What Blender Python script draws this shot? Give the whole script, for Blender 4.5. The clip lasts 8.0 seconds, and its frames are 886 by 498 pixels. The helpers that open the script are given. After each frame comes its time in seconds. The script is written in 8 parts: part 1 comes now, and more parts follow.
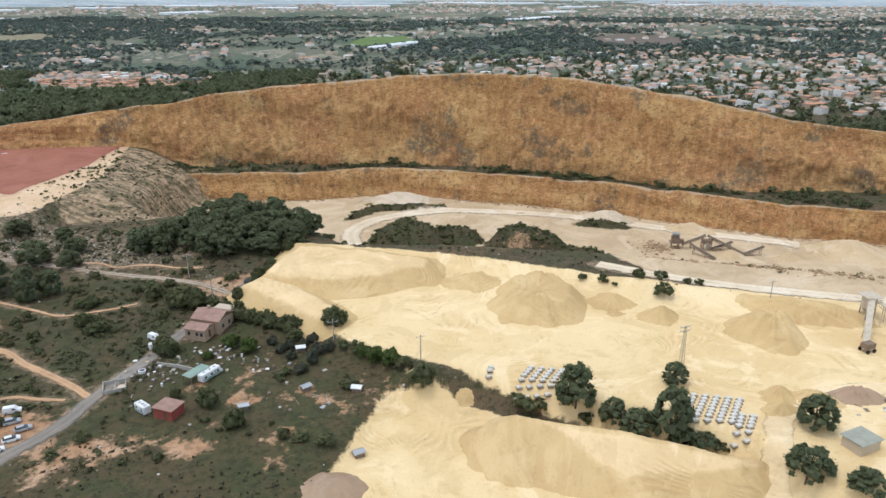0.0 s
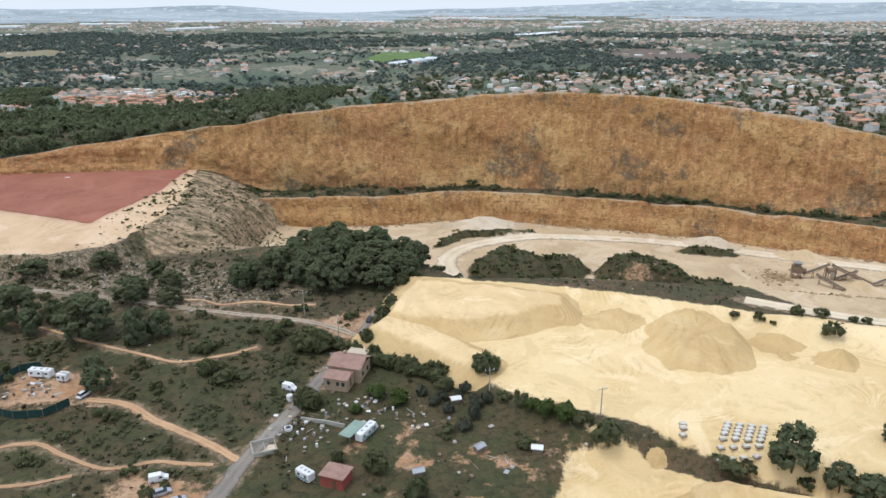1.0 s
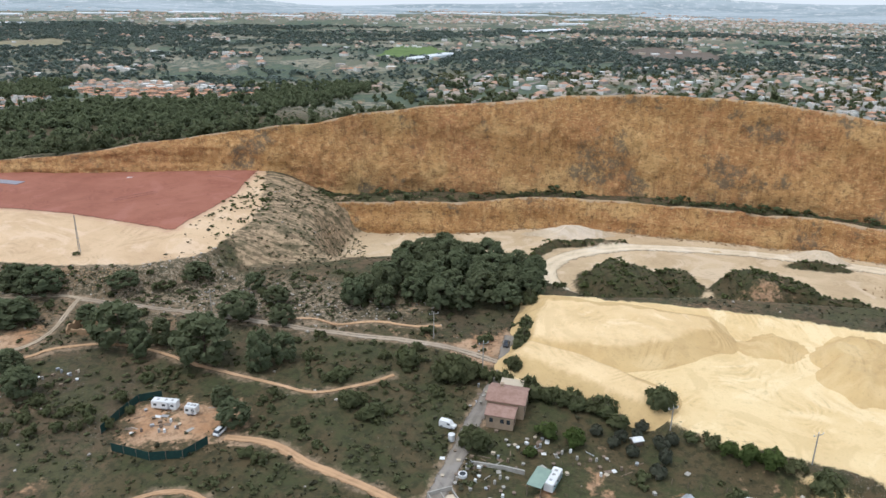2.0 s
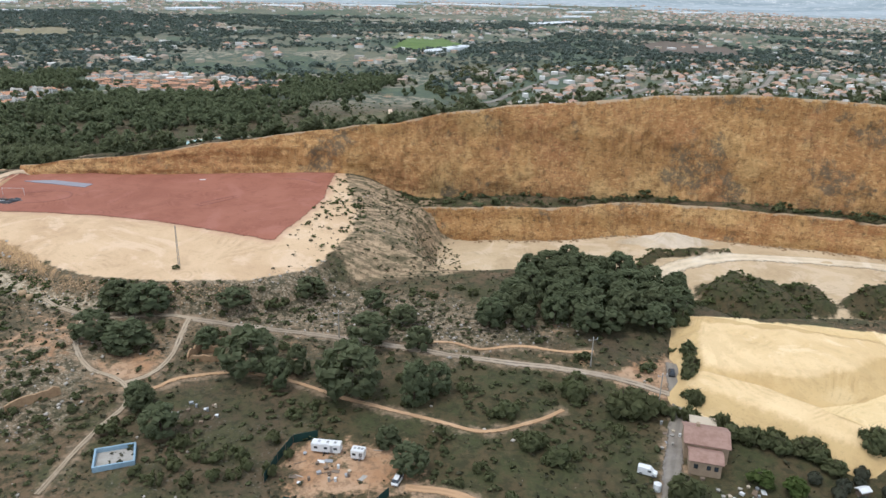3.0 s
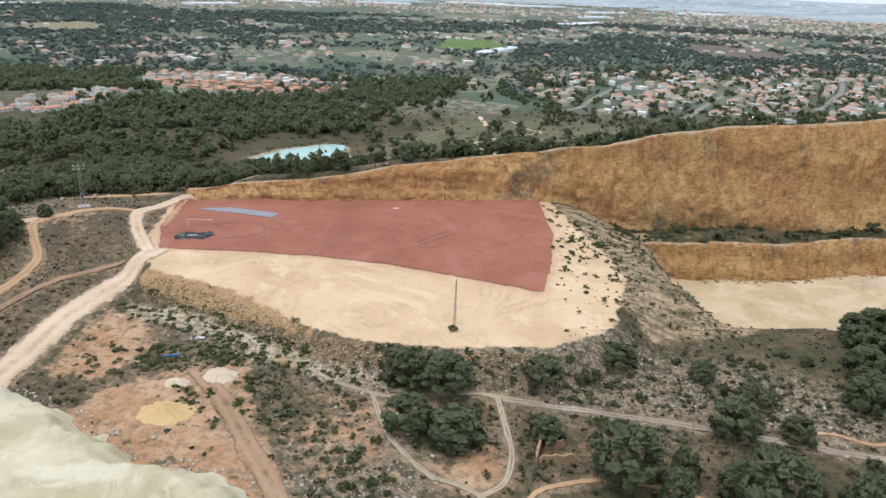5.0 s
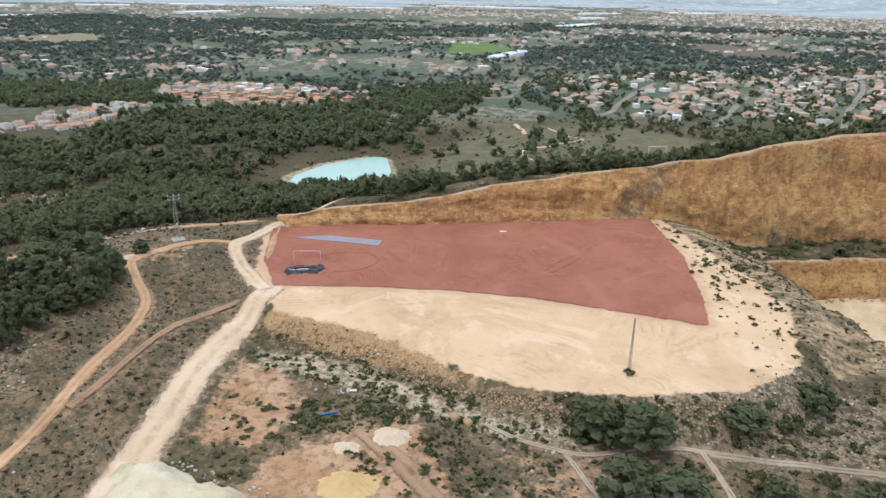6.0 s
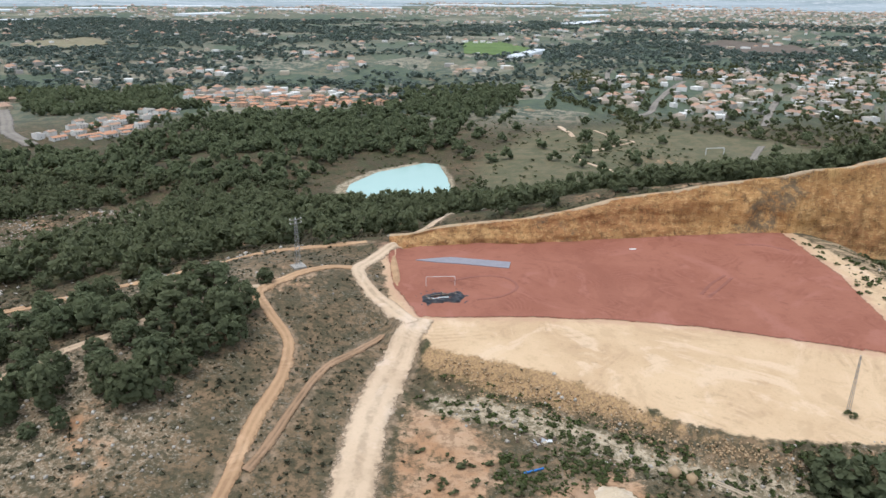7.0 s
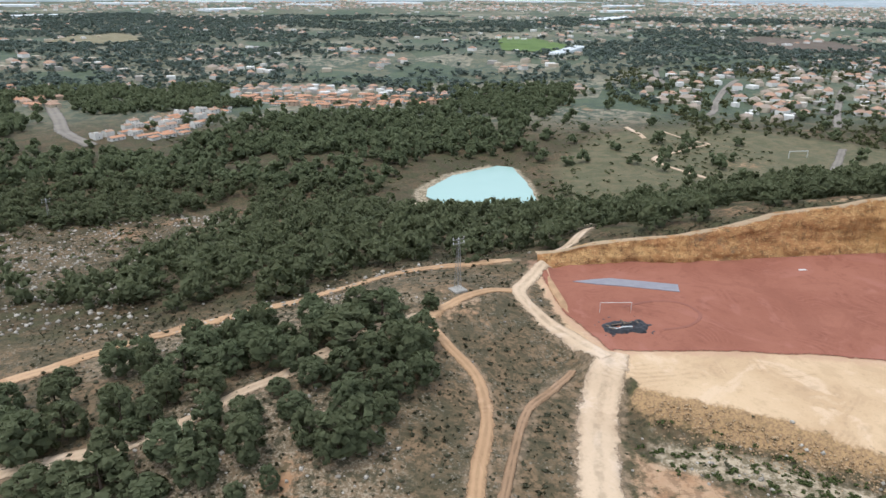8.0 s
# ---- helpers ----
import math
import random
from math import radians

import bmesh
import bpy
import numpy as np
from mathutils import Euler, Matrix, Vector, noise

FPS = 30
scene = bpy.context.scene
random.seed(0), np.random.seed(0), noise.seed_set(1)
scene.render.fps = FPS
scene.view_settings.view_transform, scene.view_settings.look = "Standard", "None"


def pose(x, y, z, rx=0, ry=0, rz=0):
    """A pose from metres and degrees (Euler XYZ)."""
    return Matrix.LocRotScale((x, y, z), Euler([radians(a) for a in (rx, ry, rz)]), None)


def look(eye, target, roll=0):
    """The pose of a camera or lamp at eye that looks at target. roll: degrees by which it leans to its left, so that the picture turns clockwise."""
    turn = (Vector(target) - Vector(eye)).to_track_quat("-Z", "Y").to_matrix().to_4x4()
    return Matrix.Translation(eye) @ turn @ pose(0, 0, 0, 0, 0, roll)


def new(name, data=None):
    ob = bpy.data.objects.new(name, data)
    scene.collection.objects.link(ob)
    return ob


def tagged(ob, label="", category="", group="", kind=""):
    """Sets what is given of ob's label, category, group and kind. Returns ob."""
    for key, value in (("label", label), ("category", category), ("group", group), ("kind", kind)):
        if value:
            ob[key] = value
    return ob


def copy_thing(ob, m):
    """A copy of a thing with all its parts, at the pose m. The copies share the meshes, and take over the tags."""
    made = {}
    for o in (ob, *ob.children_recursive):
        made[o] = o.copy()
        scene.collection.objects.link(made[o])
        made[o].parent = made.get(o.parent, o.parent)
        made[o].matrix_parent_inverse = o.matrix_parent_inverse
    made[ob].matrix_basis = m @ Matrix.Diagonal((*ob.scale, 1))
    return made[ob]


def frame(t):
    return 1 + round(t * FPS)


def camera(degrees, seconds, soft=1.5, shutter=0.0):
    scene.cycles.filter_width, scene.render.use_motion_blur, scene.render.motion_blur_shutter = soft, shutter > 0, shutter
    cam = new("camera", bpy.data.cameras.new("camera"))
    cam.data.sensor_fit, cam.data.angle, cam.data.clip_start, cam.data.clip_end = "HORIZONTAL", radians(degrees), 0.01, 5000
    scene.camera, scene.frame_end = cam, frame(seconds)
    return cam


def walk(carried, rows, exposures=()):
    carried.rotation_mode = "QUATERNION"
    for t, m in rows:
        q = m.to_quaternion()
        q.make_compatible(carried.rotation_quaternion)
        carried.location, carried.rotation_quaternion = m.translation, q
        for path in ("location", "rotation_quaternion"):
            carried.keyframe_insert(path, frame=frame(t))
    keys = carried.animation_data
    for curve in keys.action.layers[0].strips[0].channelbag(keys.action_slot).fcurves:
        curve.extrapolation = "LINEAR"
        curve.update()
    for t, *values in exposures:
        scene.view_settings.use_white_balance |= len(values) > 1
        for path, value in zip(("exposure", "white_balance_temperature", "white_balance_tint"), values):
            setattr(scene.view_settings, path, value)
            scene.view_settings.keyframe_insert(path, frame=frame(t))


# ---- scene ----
cam = camera(63.7, 8.0)
METRES, EYE, TILT, LEAN, TURN = 300.0, 80.0, -20.1, 0.0, 0.0
ROWS = [
    (0.0, 0.0, 0.0, 0.0, 0.0, 0.0, -0.0),
    (0.5, -0.0577, 0.0241, 0.009, -0.1, 0.76, 0.38),
    (1.0, -0.1151, 0.0487, 0.018, -0.28, 1.11, 0.18),
    (1.5, -0.1723, 0.0737, 0.0267, -0.54, 1.06, -0.29),
    (3.0, -0.3437, 0.1489, 0.0533, -1.79, 0.09, -0.84),
    (3.5, -0.4004, 0.1745, 0.0626, -1.16, 0.53, -1.29),
    (4.0, -0.4567, 0.2001, 0.0718, -1.5, 0.35, -1.62),
    (5.5, -0.6248, 0.2781, 0.1002, -2.53, -0.16, -1.0),
    (6.0, -0.6803, 0.304, 0.1101, -2.98, 0.19, -0.14),
    (6.5, -0.7357, 0.3297, 0.12, -3.43, -0.01, 0.38),
    (7.0, -0.7908, 0.3556, 0.1301, -3.43, 0.08, 0.74),
    (7.5, -0.8458, 0.3815, 0.1402, -2.81, 0.11, 0.7),
    (8.0, -0.9005, 0.4079, 0.1499, -2.55, -0.26, 0.42),
]
walk(cam, [(t, pose(0, 0, EYE, TILT, LEAN, TURN) @ pose(METRES * x, METRES * y, METRES * z, 90 + pitch, roll, yaw)) for t, x, y, z, yaw, pitch, roll in ROWS],
     exposures=((0, 0.3, 6000, 10), (2.8, 0.34, 6050, 10), (5.5, 0.42, 6100, 10), (8, 0.42, 6100, 10)))

# ---- light ----
world = bpy.data.worlds.new("world")
scene.world = world
world.use_nodes = True
sky = world.node_tree.nodes.new("ShaderNodeTexSky")
sky.sky_type, sky.sun_disc = "NISHITA", False
sky.sun_elevation, sky.sun_rotation = radians(71), radians(-117)
sky.air_density, sky.dust_density, sky.ozone_density, sky.altitude = 1.0, 3.0, 1.0, 200
# thin high cloud evens the sky out
cloud = world.node_tree.nodes.new("ShaderNodeMix")
cloud.data_type = "RGBA"
cloud.inputs[0].default_value = 0.6
cloud.inputs[7].default_value = (8.6, 9.2, 9.8, 1)
world.node_tree.links.new(sky.outputs[0], cloud.inputs[6])
world.node_tree.links.new(cloud.outputs[2], world.node_tree.nodes["Background"].inputs[0])
world.node_tree.nodes["Background"].inputs[1].default_value = 0.118
sun = new("sun", bpy.data.lights.new("sun", "SUN"))
sun.data.energy, sun.data.angle, sun.data.color = 1.05, radians(24), (1.0, 0.97, 0.93)
sun.matrix_basis = look((-300, -150, 980), (0, 0, 0))

# ---- lie of the land ----
def ease(a, b, t):
    s = np.clip((np.asarray(t, float) - a) / (b - a), 0, 1)
    return s * s * (3 - 2 * s)


def vnoise(x, y, size, seed=0):
    """Smooth value noise, -1 to 1, in patches of that size."""
    x, y = np.asarray(x, float) / size, np.asarray(y, float) / size
    ix, iy = np.floor(x), np.floor(y)
    fx, fy = x - ix, y - iy
    fx, fy = fx * fx * (3 - 2 * fx), fy * fy * (3 - 2 * fy)

    def h(i, j):
        v = np.sin(i * 127.1 + j * 311.7 + seed * 74.7) * 43758.5453
        return v - np.floor(v)

    return 2 * ((h(ix, iy) * (1 - fx) + h(ix + 1, iy) * fx) * (1 - fy) + (h(ix, iy + 1) * (1 - fx) + h(ix + 1, iy + 1) * fx) * fy) - 1


def fbm(x, y, size, seed=0, octaves=4):
    return sum(vnoise(x, y, size / 2.1 ** k, seed + k) / 1.9 ** k for k in range(octaves))


def line_dist(x, y, pts):
    """Distance to a polyline."""
    best = np.full(np.shape(x), 1e9)
    for (ax, ay), (bx, by) in zip(pts[:-1], pts[1:]):
        dx, dy = bx - ax, by - ay
        u = np.clip(((x - ax) * dx + (y - ay) * dy) / (dx * dx + dy * dy + 1e-9), 0, 1)
        best = np.minimum(best, np.hypot(x - ax - u * dx, y - ay - u * dy))
    return best


def inside(x, y, poly):
    """Signed distance to a closed outline: positive inside."""
    odd = np.zeros(np.shape(x), bool)
    for (ax, ay), (bx, by) in zip(poly, poly[1:] + poly[:1]):
        if ay != by:
            odd ^= ((ay > y) != (by > y)) & (x < (bx - ax) * (y - ay) / (by - ay) + ax)
    d = line_dist(x, y, poly + poly[:1])
    return np.where(odd, d, -d)


RIM_X = [-245, -194, -177, -127, -111, -97, -60, -16, 10, 50, 91, 104, 136, 168, 230]
RIM_Y = [291, 295, 297.5, 297, 299, 301.5, 305, 306, 302, 288, 267, 262, 261, 259, 235]
RIM_Z = [19, 24, 27, 34, 35, 38.5, 42, 45, 47, 47, 42, 39.5, 33, 30, 26]
LIP_X = [-125, -100, -57, -30, 0, 24, 45, 70, 100, 119, 150, 230]
LIP_Y = [281, 281, 284, 291, 287, 280, 274, 264, 247, 238, 231, 205]
BENCH = 9.5

PLATEAU = [(-242.5, 284), (-225, 291), (-190, 293), (-130, 292.5), (-126, 268), (-122, 248), (-122, 232), (-129, 213), (-143, 205), (-165, 203.5), (-181, 206), (-190, 210), (-202, 219), (-211, 224.5), (-221, 229), (-231, 233), (-236, 242), (-239.5, 256)]
RED_YARD = [(-240, 288), (-205, 291), (-160, 292.5), (-134, 292), (-134.5, 262), (-139, 240), (-142.5, 227), (-160, 233), (-179, 240), (-194, 243.5), (-210, 245.5), (-233, 246.5), (-238, 262)]
PIT = [(-93, 276), (-57, 290), (-30, 297), (0, 293), (24, 286), (45, 280), (70, 270), (100, 253), (150, 237), (230, 210), (230, 160), (130, 180), (75, 192), (40, 201), (0, 207), (-24, 206), (-38, 222), (-60, 231), (-76, 235), (-94, 236), (-97, 255)]
SAND_YARD = [(-48, 163), (-43, 176), (-40, 194), (-14, 192), (12, 185), (38, 174), (60, 163), (83, 156), (103, 151), (150, 136), (200, 100), (90, 80), (58, 95), (49, 102), (30, 110), (15, 118), (-2, 128), (-19, 143), (-28, 155)]
LOW_YARD = [(-9, 123), (6, 123), (30, 113), (50, 103), (62, 90), (62, 40), (-12, 40), (-17, 98)]
POND = [(-263, 450), (-262, 464), (-249, 488), (-223, 509), (-215, 506), (-212, 475), (-212, 440), (-234, 432), (-255, 436)]

MOUNDS = [(-11, 226, 16, 20, 0.2, 6.6), (6, 230, 9, 12, 0, 4.6), (27, 219, 17, 13, -0.75, 8.0), (44, 205, 15, 9, -0.6, 6.0), (56, 195, 9, 6, -0.5, 3.5), (58, 247, 12, 4, -0.2, 2.0), (-12, 268, 16, 2.4, 0.2, 2.4), (-29, 262, 14, 2.4, 0.9, 2.4)]


def rim_y(x):
    return np.interp(x, RIM_X, RIM_Y) + 1.6 * vnoise(x, 0, 17, 5) + 0.7 * vnoise(x, 0, 6, 6)


def rim_z(x):
    return np.interp(x, [-500, -350, -300] + RIM_X, [5, 8, 13] + RIM_Z) + 0.5 * vnoise(x, 3, 9, 7)


def lip_y(x):
    return np.interp(x, LIP_X, LIP_Y) + 1.3 * vnoise(x, 0, 13, 8) + 0.5 * vnoise(x, 0, 5, 9)


def land_z(x, y):
    """Height of the ground."""
    x, y = np.asarray(x, float), np.asarray(y, float)
    yr, zr, yl = rim_y(x), rim_z(x), lip_y(x)
    # scrub slope and the low hill west of the haul road
    s = 4.5 + np.clip(0.05 * (y - 130), -1.5, 4.2) + 2.5 * ease(-120, -220, x) - 3 * ease(-330, -420, x)
    s = s + 8 * np.exp(-((x + 287) / 35) ** 2 - ((y - 232) / 34) ** 2)
    s = s + 0.5 * fbm(x, y, 22, 2)
    s = s + 8 * np.exp(-((x + 262) / 30) ** 2 - ((y - 272) / 26) ** 2)
    # ridge with the pine grove
    s = s + 3.0 * np.exp(-((x + 62) / 26) ** 2 - ((y - 205) / 20) ** 2)
    # made ground: upper sand yard and the lower yard
    sd = inside(x, y, SAND_YARD)
    yard = 7.3 + 1.2 * np.exp(-((x + 30) / 32) ** 2 - ((y - 186) / 13) ** 2) + 0.12 * fbm(x, y, 9, 4)
    north = ease(-4, 4, y - np.interp(x, [-40, 12, 38, 60, 103, 200], [191, 182, 171, 160, 147, 120]))
    yard = yard + (2.6 - 0.8 * ease(20, -10, x)) * north
    s = s + (9.6 - s) * north * ease(-50, -35, x) * ease(40, 22, -sd)
    w = ease(-7, 0, sd)
    s = s * (1 - w) + yard * w
    sd = inside(x, y, LOW_YARD)
    w = ease(-5, 0, sd)
    s = s * (1 - w) + (1.6 + 0.15 * fbm(x, y, 8, 5)) * w
    # fill plateau with the spur
    sd = inside(x, y, PLATEAU) + 0.8 * vnoise(x, y, 9, 21)
    wide = 6 + 3 * ease(-180, -150, x) + 22 * ease(-150, -124, x) * ease(212, 236, y)
    w = ease(-wide, 0, sd)
    gully = 0.9 * vnoise(x * 0.35, y, 4, 31) * w * (1 - w) * 4
    s = s * (1 - w) + (17.0 - 3.2 * ease(236, 208, y) + 1.2 * ease(-185, -135, x) * ease(250, 290, y)) * w + gully
    # pit
    sd = inside(x, y, PIT)
    w = ease(-11, 0, sd)
    floor = -1.5 + 0.25 * fbm(x, y, 30, 6)
    s = s * (1 - w) + floor * w
    # overgrown mounds left standing in the pit
    for mx, my, ra, rb, turn, h in MOUNDS:
        c, q = math.cos(turn), math.sin(turn)
        u, v = ((x - mx) * c + (y - my) * q) / ra, ((y - my) * c - (x - mx) * q) / rb
        r = np.hypot(u, v) + 0.12 * vnoise(x, y, 6, 33)
        s = s + h * ease(1.0, 0.35, r) * (1 + 0.15 * vnoise(x, y, 5, 34))
    # bench and the land above the cliff
    on_bench = (y > yl) & (x > -118)
    s = np.where(on_bench, np.maximum(np.where(x < -100, s, 0), BENCH + 0.3 * fbm(x, y, 8, 12)), s)
    plain = -9 + 9 * ease(700, 1050, y) + 3.0 * fbm(x, y, 260, 14, 3) + 10 * ease(1500, 3500, y) * (1 + vnoise(x, y, 900, 3))
    near_fall = np.clip((y - yr) / 132, 0, 1) ** 0.85
    mix_fall = ease(-160, -90, x)
    fall = near_fall * (1 - mix_fall) + np.clip((y - yr) / 165, 0, 1) ** 0.85 * mix_fall
    n = zr * (1 - fall) + plain * fall + 1.2 * fbm(x, y, 30, 15) * ease(0, 30, y - yr)
    n = n + 3.4 * ease(0, 14, y - yr) * ease(50, 20, y - yr) * ease(-236, -218, x) * ease(-110, -160, x)
    top = np.where(x > -238, y > yr + 0.2, False)
    blend = ease(-22, 12, y - yr)
    s = np.where(top, n, np.where(x <= -238, s * (1 - blend) + n * blend, s))
    # pond hollow
    sd = inside(x, y, POND)
    w = ease(-62, 2, sd)
    return s * (1 - w) + (-13.0) * w
# ---- helpers of this scene ----
def mesh_of(name, verts, faces, mat=None, smooth=False, normals=None):
    me = bpy.data.meshes.new(name)
    if isinstance(faces, np.ndarray):
        n, k = faces.shape
        me.vertices.add(len(verts)), me.loops.add(n * k), me.polygons.add(n)
        me.vertices.foreach_set("co", np.asarray(verts, np.float32).ravel())
        me.loops.foreach_set("vertex_index", faces.astype(np.int32).ravel())
        me.polygons.foreach_set("loop_start", np.arange(0, n * k, k, dtype=np.int32))
        me.update(calc_edges=True)
    else:
        me.from_pydata([tuple(v) for v in verts], [], [tuple(f) for f in faces])
    if smooth:
        me.polygons.foreach_set("use_smooth", np.ones(len(me.polygons), bool))
    if mat:
        me.materials.append(mat)
    me.update()
    if normals is not None:
        me.attributes.new("custom_normal", "FLOAT_VECTOR", "POINT").data.foreach_set("vector", np.asarray(normals, np.float32).ravel())
    return me


def part(name, data, mat, parent, label=""):
    """Links a bmesh or a mesh as one object under a thing or a part."""
    if isinstance(data, bmesh.types.BMesh):
        me = bpy.data.meshes.new(name)
        data.to_mesh(me)
        data.free()
    else:
        me = data
    if mat and not me.materials:
        me.materials.append(mat)
    ob = new(name, me)
    ob.parent = parent
    if label:
        tagged(ob, label)
    return ob


def box(bm, x0, x1, y0, y1, z0, z1, bevel=0.0):
    v = [bm.verts.new(p) for p in ((x0, y0, z0), (x1, y0, z0), (x1, y1, z0), (x0, y1, z0), (x0, y0, z1), (x1, y0, z1), (x1, y1, z1), (x0, y1, z1))]
    fs = [bm.faces.new([v[i] for i in q]) for q in ((3, 2, 1, 0), (4, 5, 6, 7), (0, 1, 5, 4), (1, 2, 6, 5), (2, 3, 7, 6), (3, 0, 4, 7))]
    if bevel:
        es = {e for f in fs for e in f.edges}
        bmesh.ops.bevel(bm, geom=list(es), offset=bevel, segments=2, affect="EDGES")
    return bm


def boxes(*rows, bevel=0.0):
    bm = bmesh.new()
    for r in rows:
        box(bm, *r, bevel=bevel)
    return bm


def rod(bm, a, b, r0, r1=None, n=8):
    """A tapered round bar from a to b."""
    a, b = Vector(a), Vector(b)
    m = Matrix.Translation((a + b) / 2) @ (b - a).to_track_quat("Z", "Y").to_matrix().to_4x4()
    bmesh.ops.create_cone(bm, cap_ends=True, segments=n, radius1=r0, radius2=r0 if r1 is None else r1, depth=(b - a).length, matrix=m)
    return bm


def rods(*rows, n=8):
    bm = bmesh.new()
    for r in rows:
        rod(bm, *r, n=n)
    return bm


# ---- materials ----
class Nodes:
    def __init__(self, name):
        self.mat = bpy.data.materials.new(name)
        self.mat.use_nodes = True
        self.tree = self.mat.node_tree
        self.bsdf = self.tree.nodes["Principled BSDF"]
        self.bsdf.inputs["Specular IOR Level"].default_value = 0.25

    def put(self, sock, v):
        if isinstance(v, bpy.types.NodeSocket):
            self.tree.links.new(v, sock)
        elif isinstance(v, (tuple, list)) and len(v) == 3 and sock.type == "RGBA":
            sock.default_value = (*v, 1)
        else:
            sock.default_value = v

    def node(self, kind, ins=(), out=0, feature="", interpolation_type="", operation="", attribute_name=""):
        n = self.tree.nodes.new(kind)
        if feature:
            n.feature = feature
        if interpolation_type:
            n.interpolation_type = interpolation_type
        if operation:
            n.operation = operation
        if attribute_name:
            n.attribute_name = attribute_name
        for k, v in dict(ins).items():
            self.put(n.inputs[k], v)
        return n.outputs[out]

    def place(self, scale=(1, 1, 1)):
        p = self.node("ShaderNodeNewGeometry")
        return self.node("ShaderNodeMapping", {0: p, 3: scale})

    def noise(self, size, detail=4.0, rough=0.6, vec=None, out=0):
        return self.node("ShaderNodeTexNoise", {"Vector": vec or self.place(), "Scale": 1.0 / size, "Detail": detail, "Roughness": rough}, out)

    def cells(self, size, vec=None, feature="F1", out="Distance"):
        return self.node("ShaderNodeTexVoronoi", {"Vector": vec or self.place(), "Scale": 1.0 / size}, out, feature=feature)

    def step(self, v, a, b):
        return self.node("ShaderNodeMapRange", {0: v, 1: a, 2: b}, interpolation_type="SMOOTHSTEP")

    def math(self, op, a, b=0.0):
        return self.node("ShaderNodeMath", {0: a, 1: b}, operation=op)

    def mix(self, fac, a, b, blend="MIX"):
        n = self.tree.nodes.new("ShaderNodeMix")
        n.data_type, n.blend_type = "RGBA", blend
        self.put(n.inputs[0], fac), self.put(n.inputs[6], a), self.put(n.inputs[7], b)
        return n.outputs[2]

    def attr(self, name):
        return self.node("ShaderNodeAttribute", {}, 2, attribute_name=name)

    def island(self):
        return self.node("ShaderNodeNewGeometry", {}, "Random Per Island")

    def random(self):
        return self.node("ShaderNodeObjectInfo", {}, "Random")

    def done(self, color, rough=0.9, bump=None, strength=0.4, dist=0.1, **more):
        self.put(self.bsdf.inputs["Base Color"], color)
        self.put(self.bsdf.inputs["Roughness"], rough)
        for k, v in more.items():
            self.put(self.bsdf.inputs[k.replace("_", " ")], v)
        if bump:
            self.put(self.bsdf.inputs["Normal"], self.node("ShaderNodeBump", {"Height": bump, "Strength": strength, "Distance": dist}))
        return self.mat


def plain_mat(name, a, b=None, size=0.6, rough=0.8, metal=0.0, bump=0.0, spec=0.25):
    """Two close tones in blotches of that size, with finer grain over them."""
    n = Nodes(name)
    b = b or tuple(0.72 * c for c in a)
    f = n.step(n.noise(size, 5, 0.65), 0.35, 0.68)
    col = n.mix(f, a, b)
    col = n.mix(n.math("MULTIPLY", n.noise(size * 0.12, 3, 0.6), 0.35), col, tuple(0.6 * c for c in a))
    m = n.done(col, rough, n.noise(size * 0.2, 4) if bump else None, bump, 0.05, Metallic=metal)
    n.bsdf.inputs["Specular IOR Level"].default_value = spec
    return m


def sandy(n, light, dark, track=True):
    """Colour of worked sand: broad pale and golden sweeps, wheel arcs and a little grit."""
    f = n.step(n.noise(18, 6, 0.62), 0.36, 0.64)
    c = n.mix(f, light, dark)
    pale = tuple(min(0.9, v * k) for v, k in zip(light, (1.08, 1.12, 1.22)))
    swirl = n.node("ShaderNodeTexNoise", {"Vector": n.place((1, 1, 0.2)), "Scale": 0.045, "Detail": 7.0, "Roughness": 0.62, "Distortion": 2.2})
    c = n.mix(n.math("MULTIPLY", n.step(swirl, 0.52, 0.62), 0.75), c, pale)
    c = n.mix(n.math("MULTIPLY", n.step(swirl, 0.45, 0.38), 0.45), c, tuple(0.88 * v for v in dark))
    if track:
        arcs = n.node("ShaderNodeTexNoise", {"Vector": n.place((1, 1, 0.2)), "Scale": 0.03, "Detail": 1.5, "Roughness": 0.5, "Distortion": 1.2})
        rings = n.math("SINE", n.math("MULTIPLY", arcs, 190.0))
        broken = n.math("MULTIPLY", n.step(n.noise(9, 4, 0.6), 0.5, 0.62), n.step(n.noise(1.2, 3, 0.7), 0.38, 0.55))
        c = n.mix(n.math("MULTIPLY", n.math("MULTIPLY", n.step(rings, 0.55, 0.95), broken), 0.38), c, tuple(0.66 * v for v in dark))
        c = n.mix(n.math("MULTIPLY", n.math("MULTIPLY", n.step(rings, -0.5, -0.95), broken), 0.4), c, pale)
    c = n.mix(n.math("MULTIPLY", n.step(n.noise(2.4, 6, 0.7), 0.56, 0.68), 0.3), c, tuple(0.7 * v for v in dark))
    c = n.mix(n.math("MULTIPLY", n.step(n.noise(0.45, 4, 0.75), 0.56, 0.66), 0.28), c, tuple(0.6 * v for v in dark))
    return n.mix(n.math("MULTIPLY", n.noise(0.7, 4, 0.7), 0.14), c, tuple(0.62 * v for v in dark))


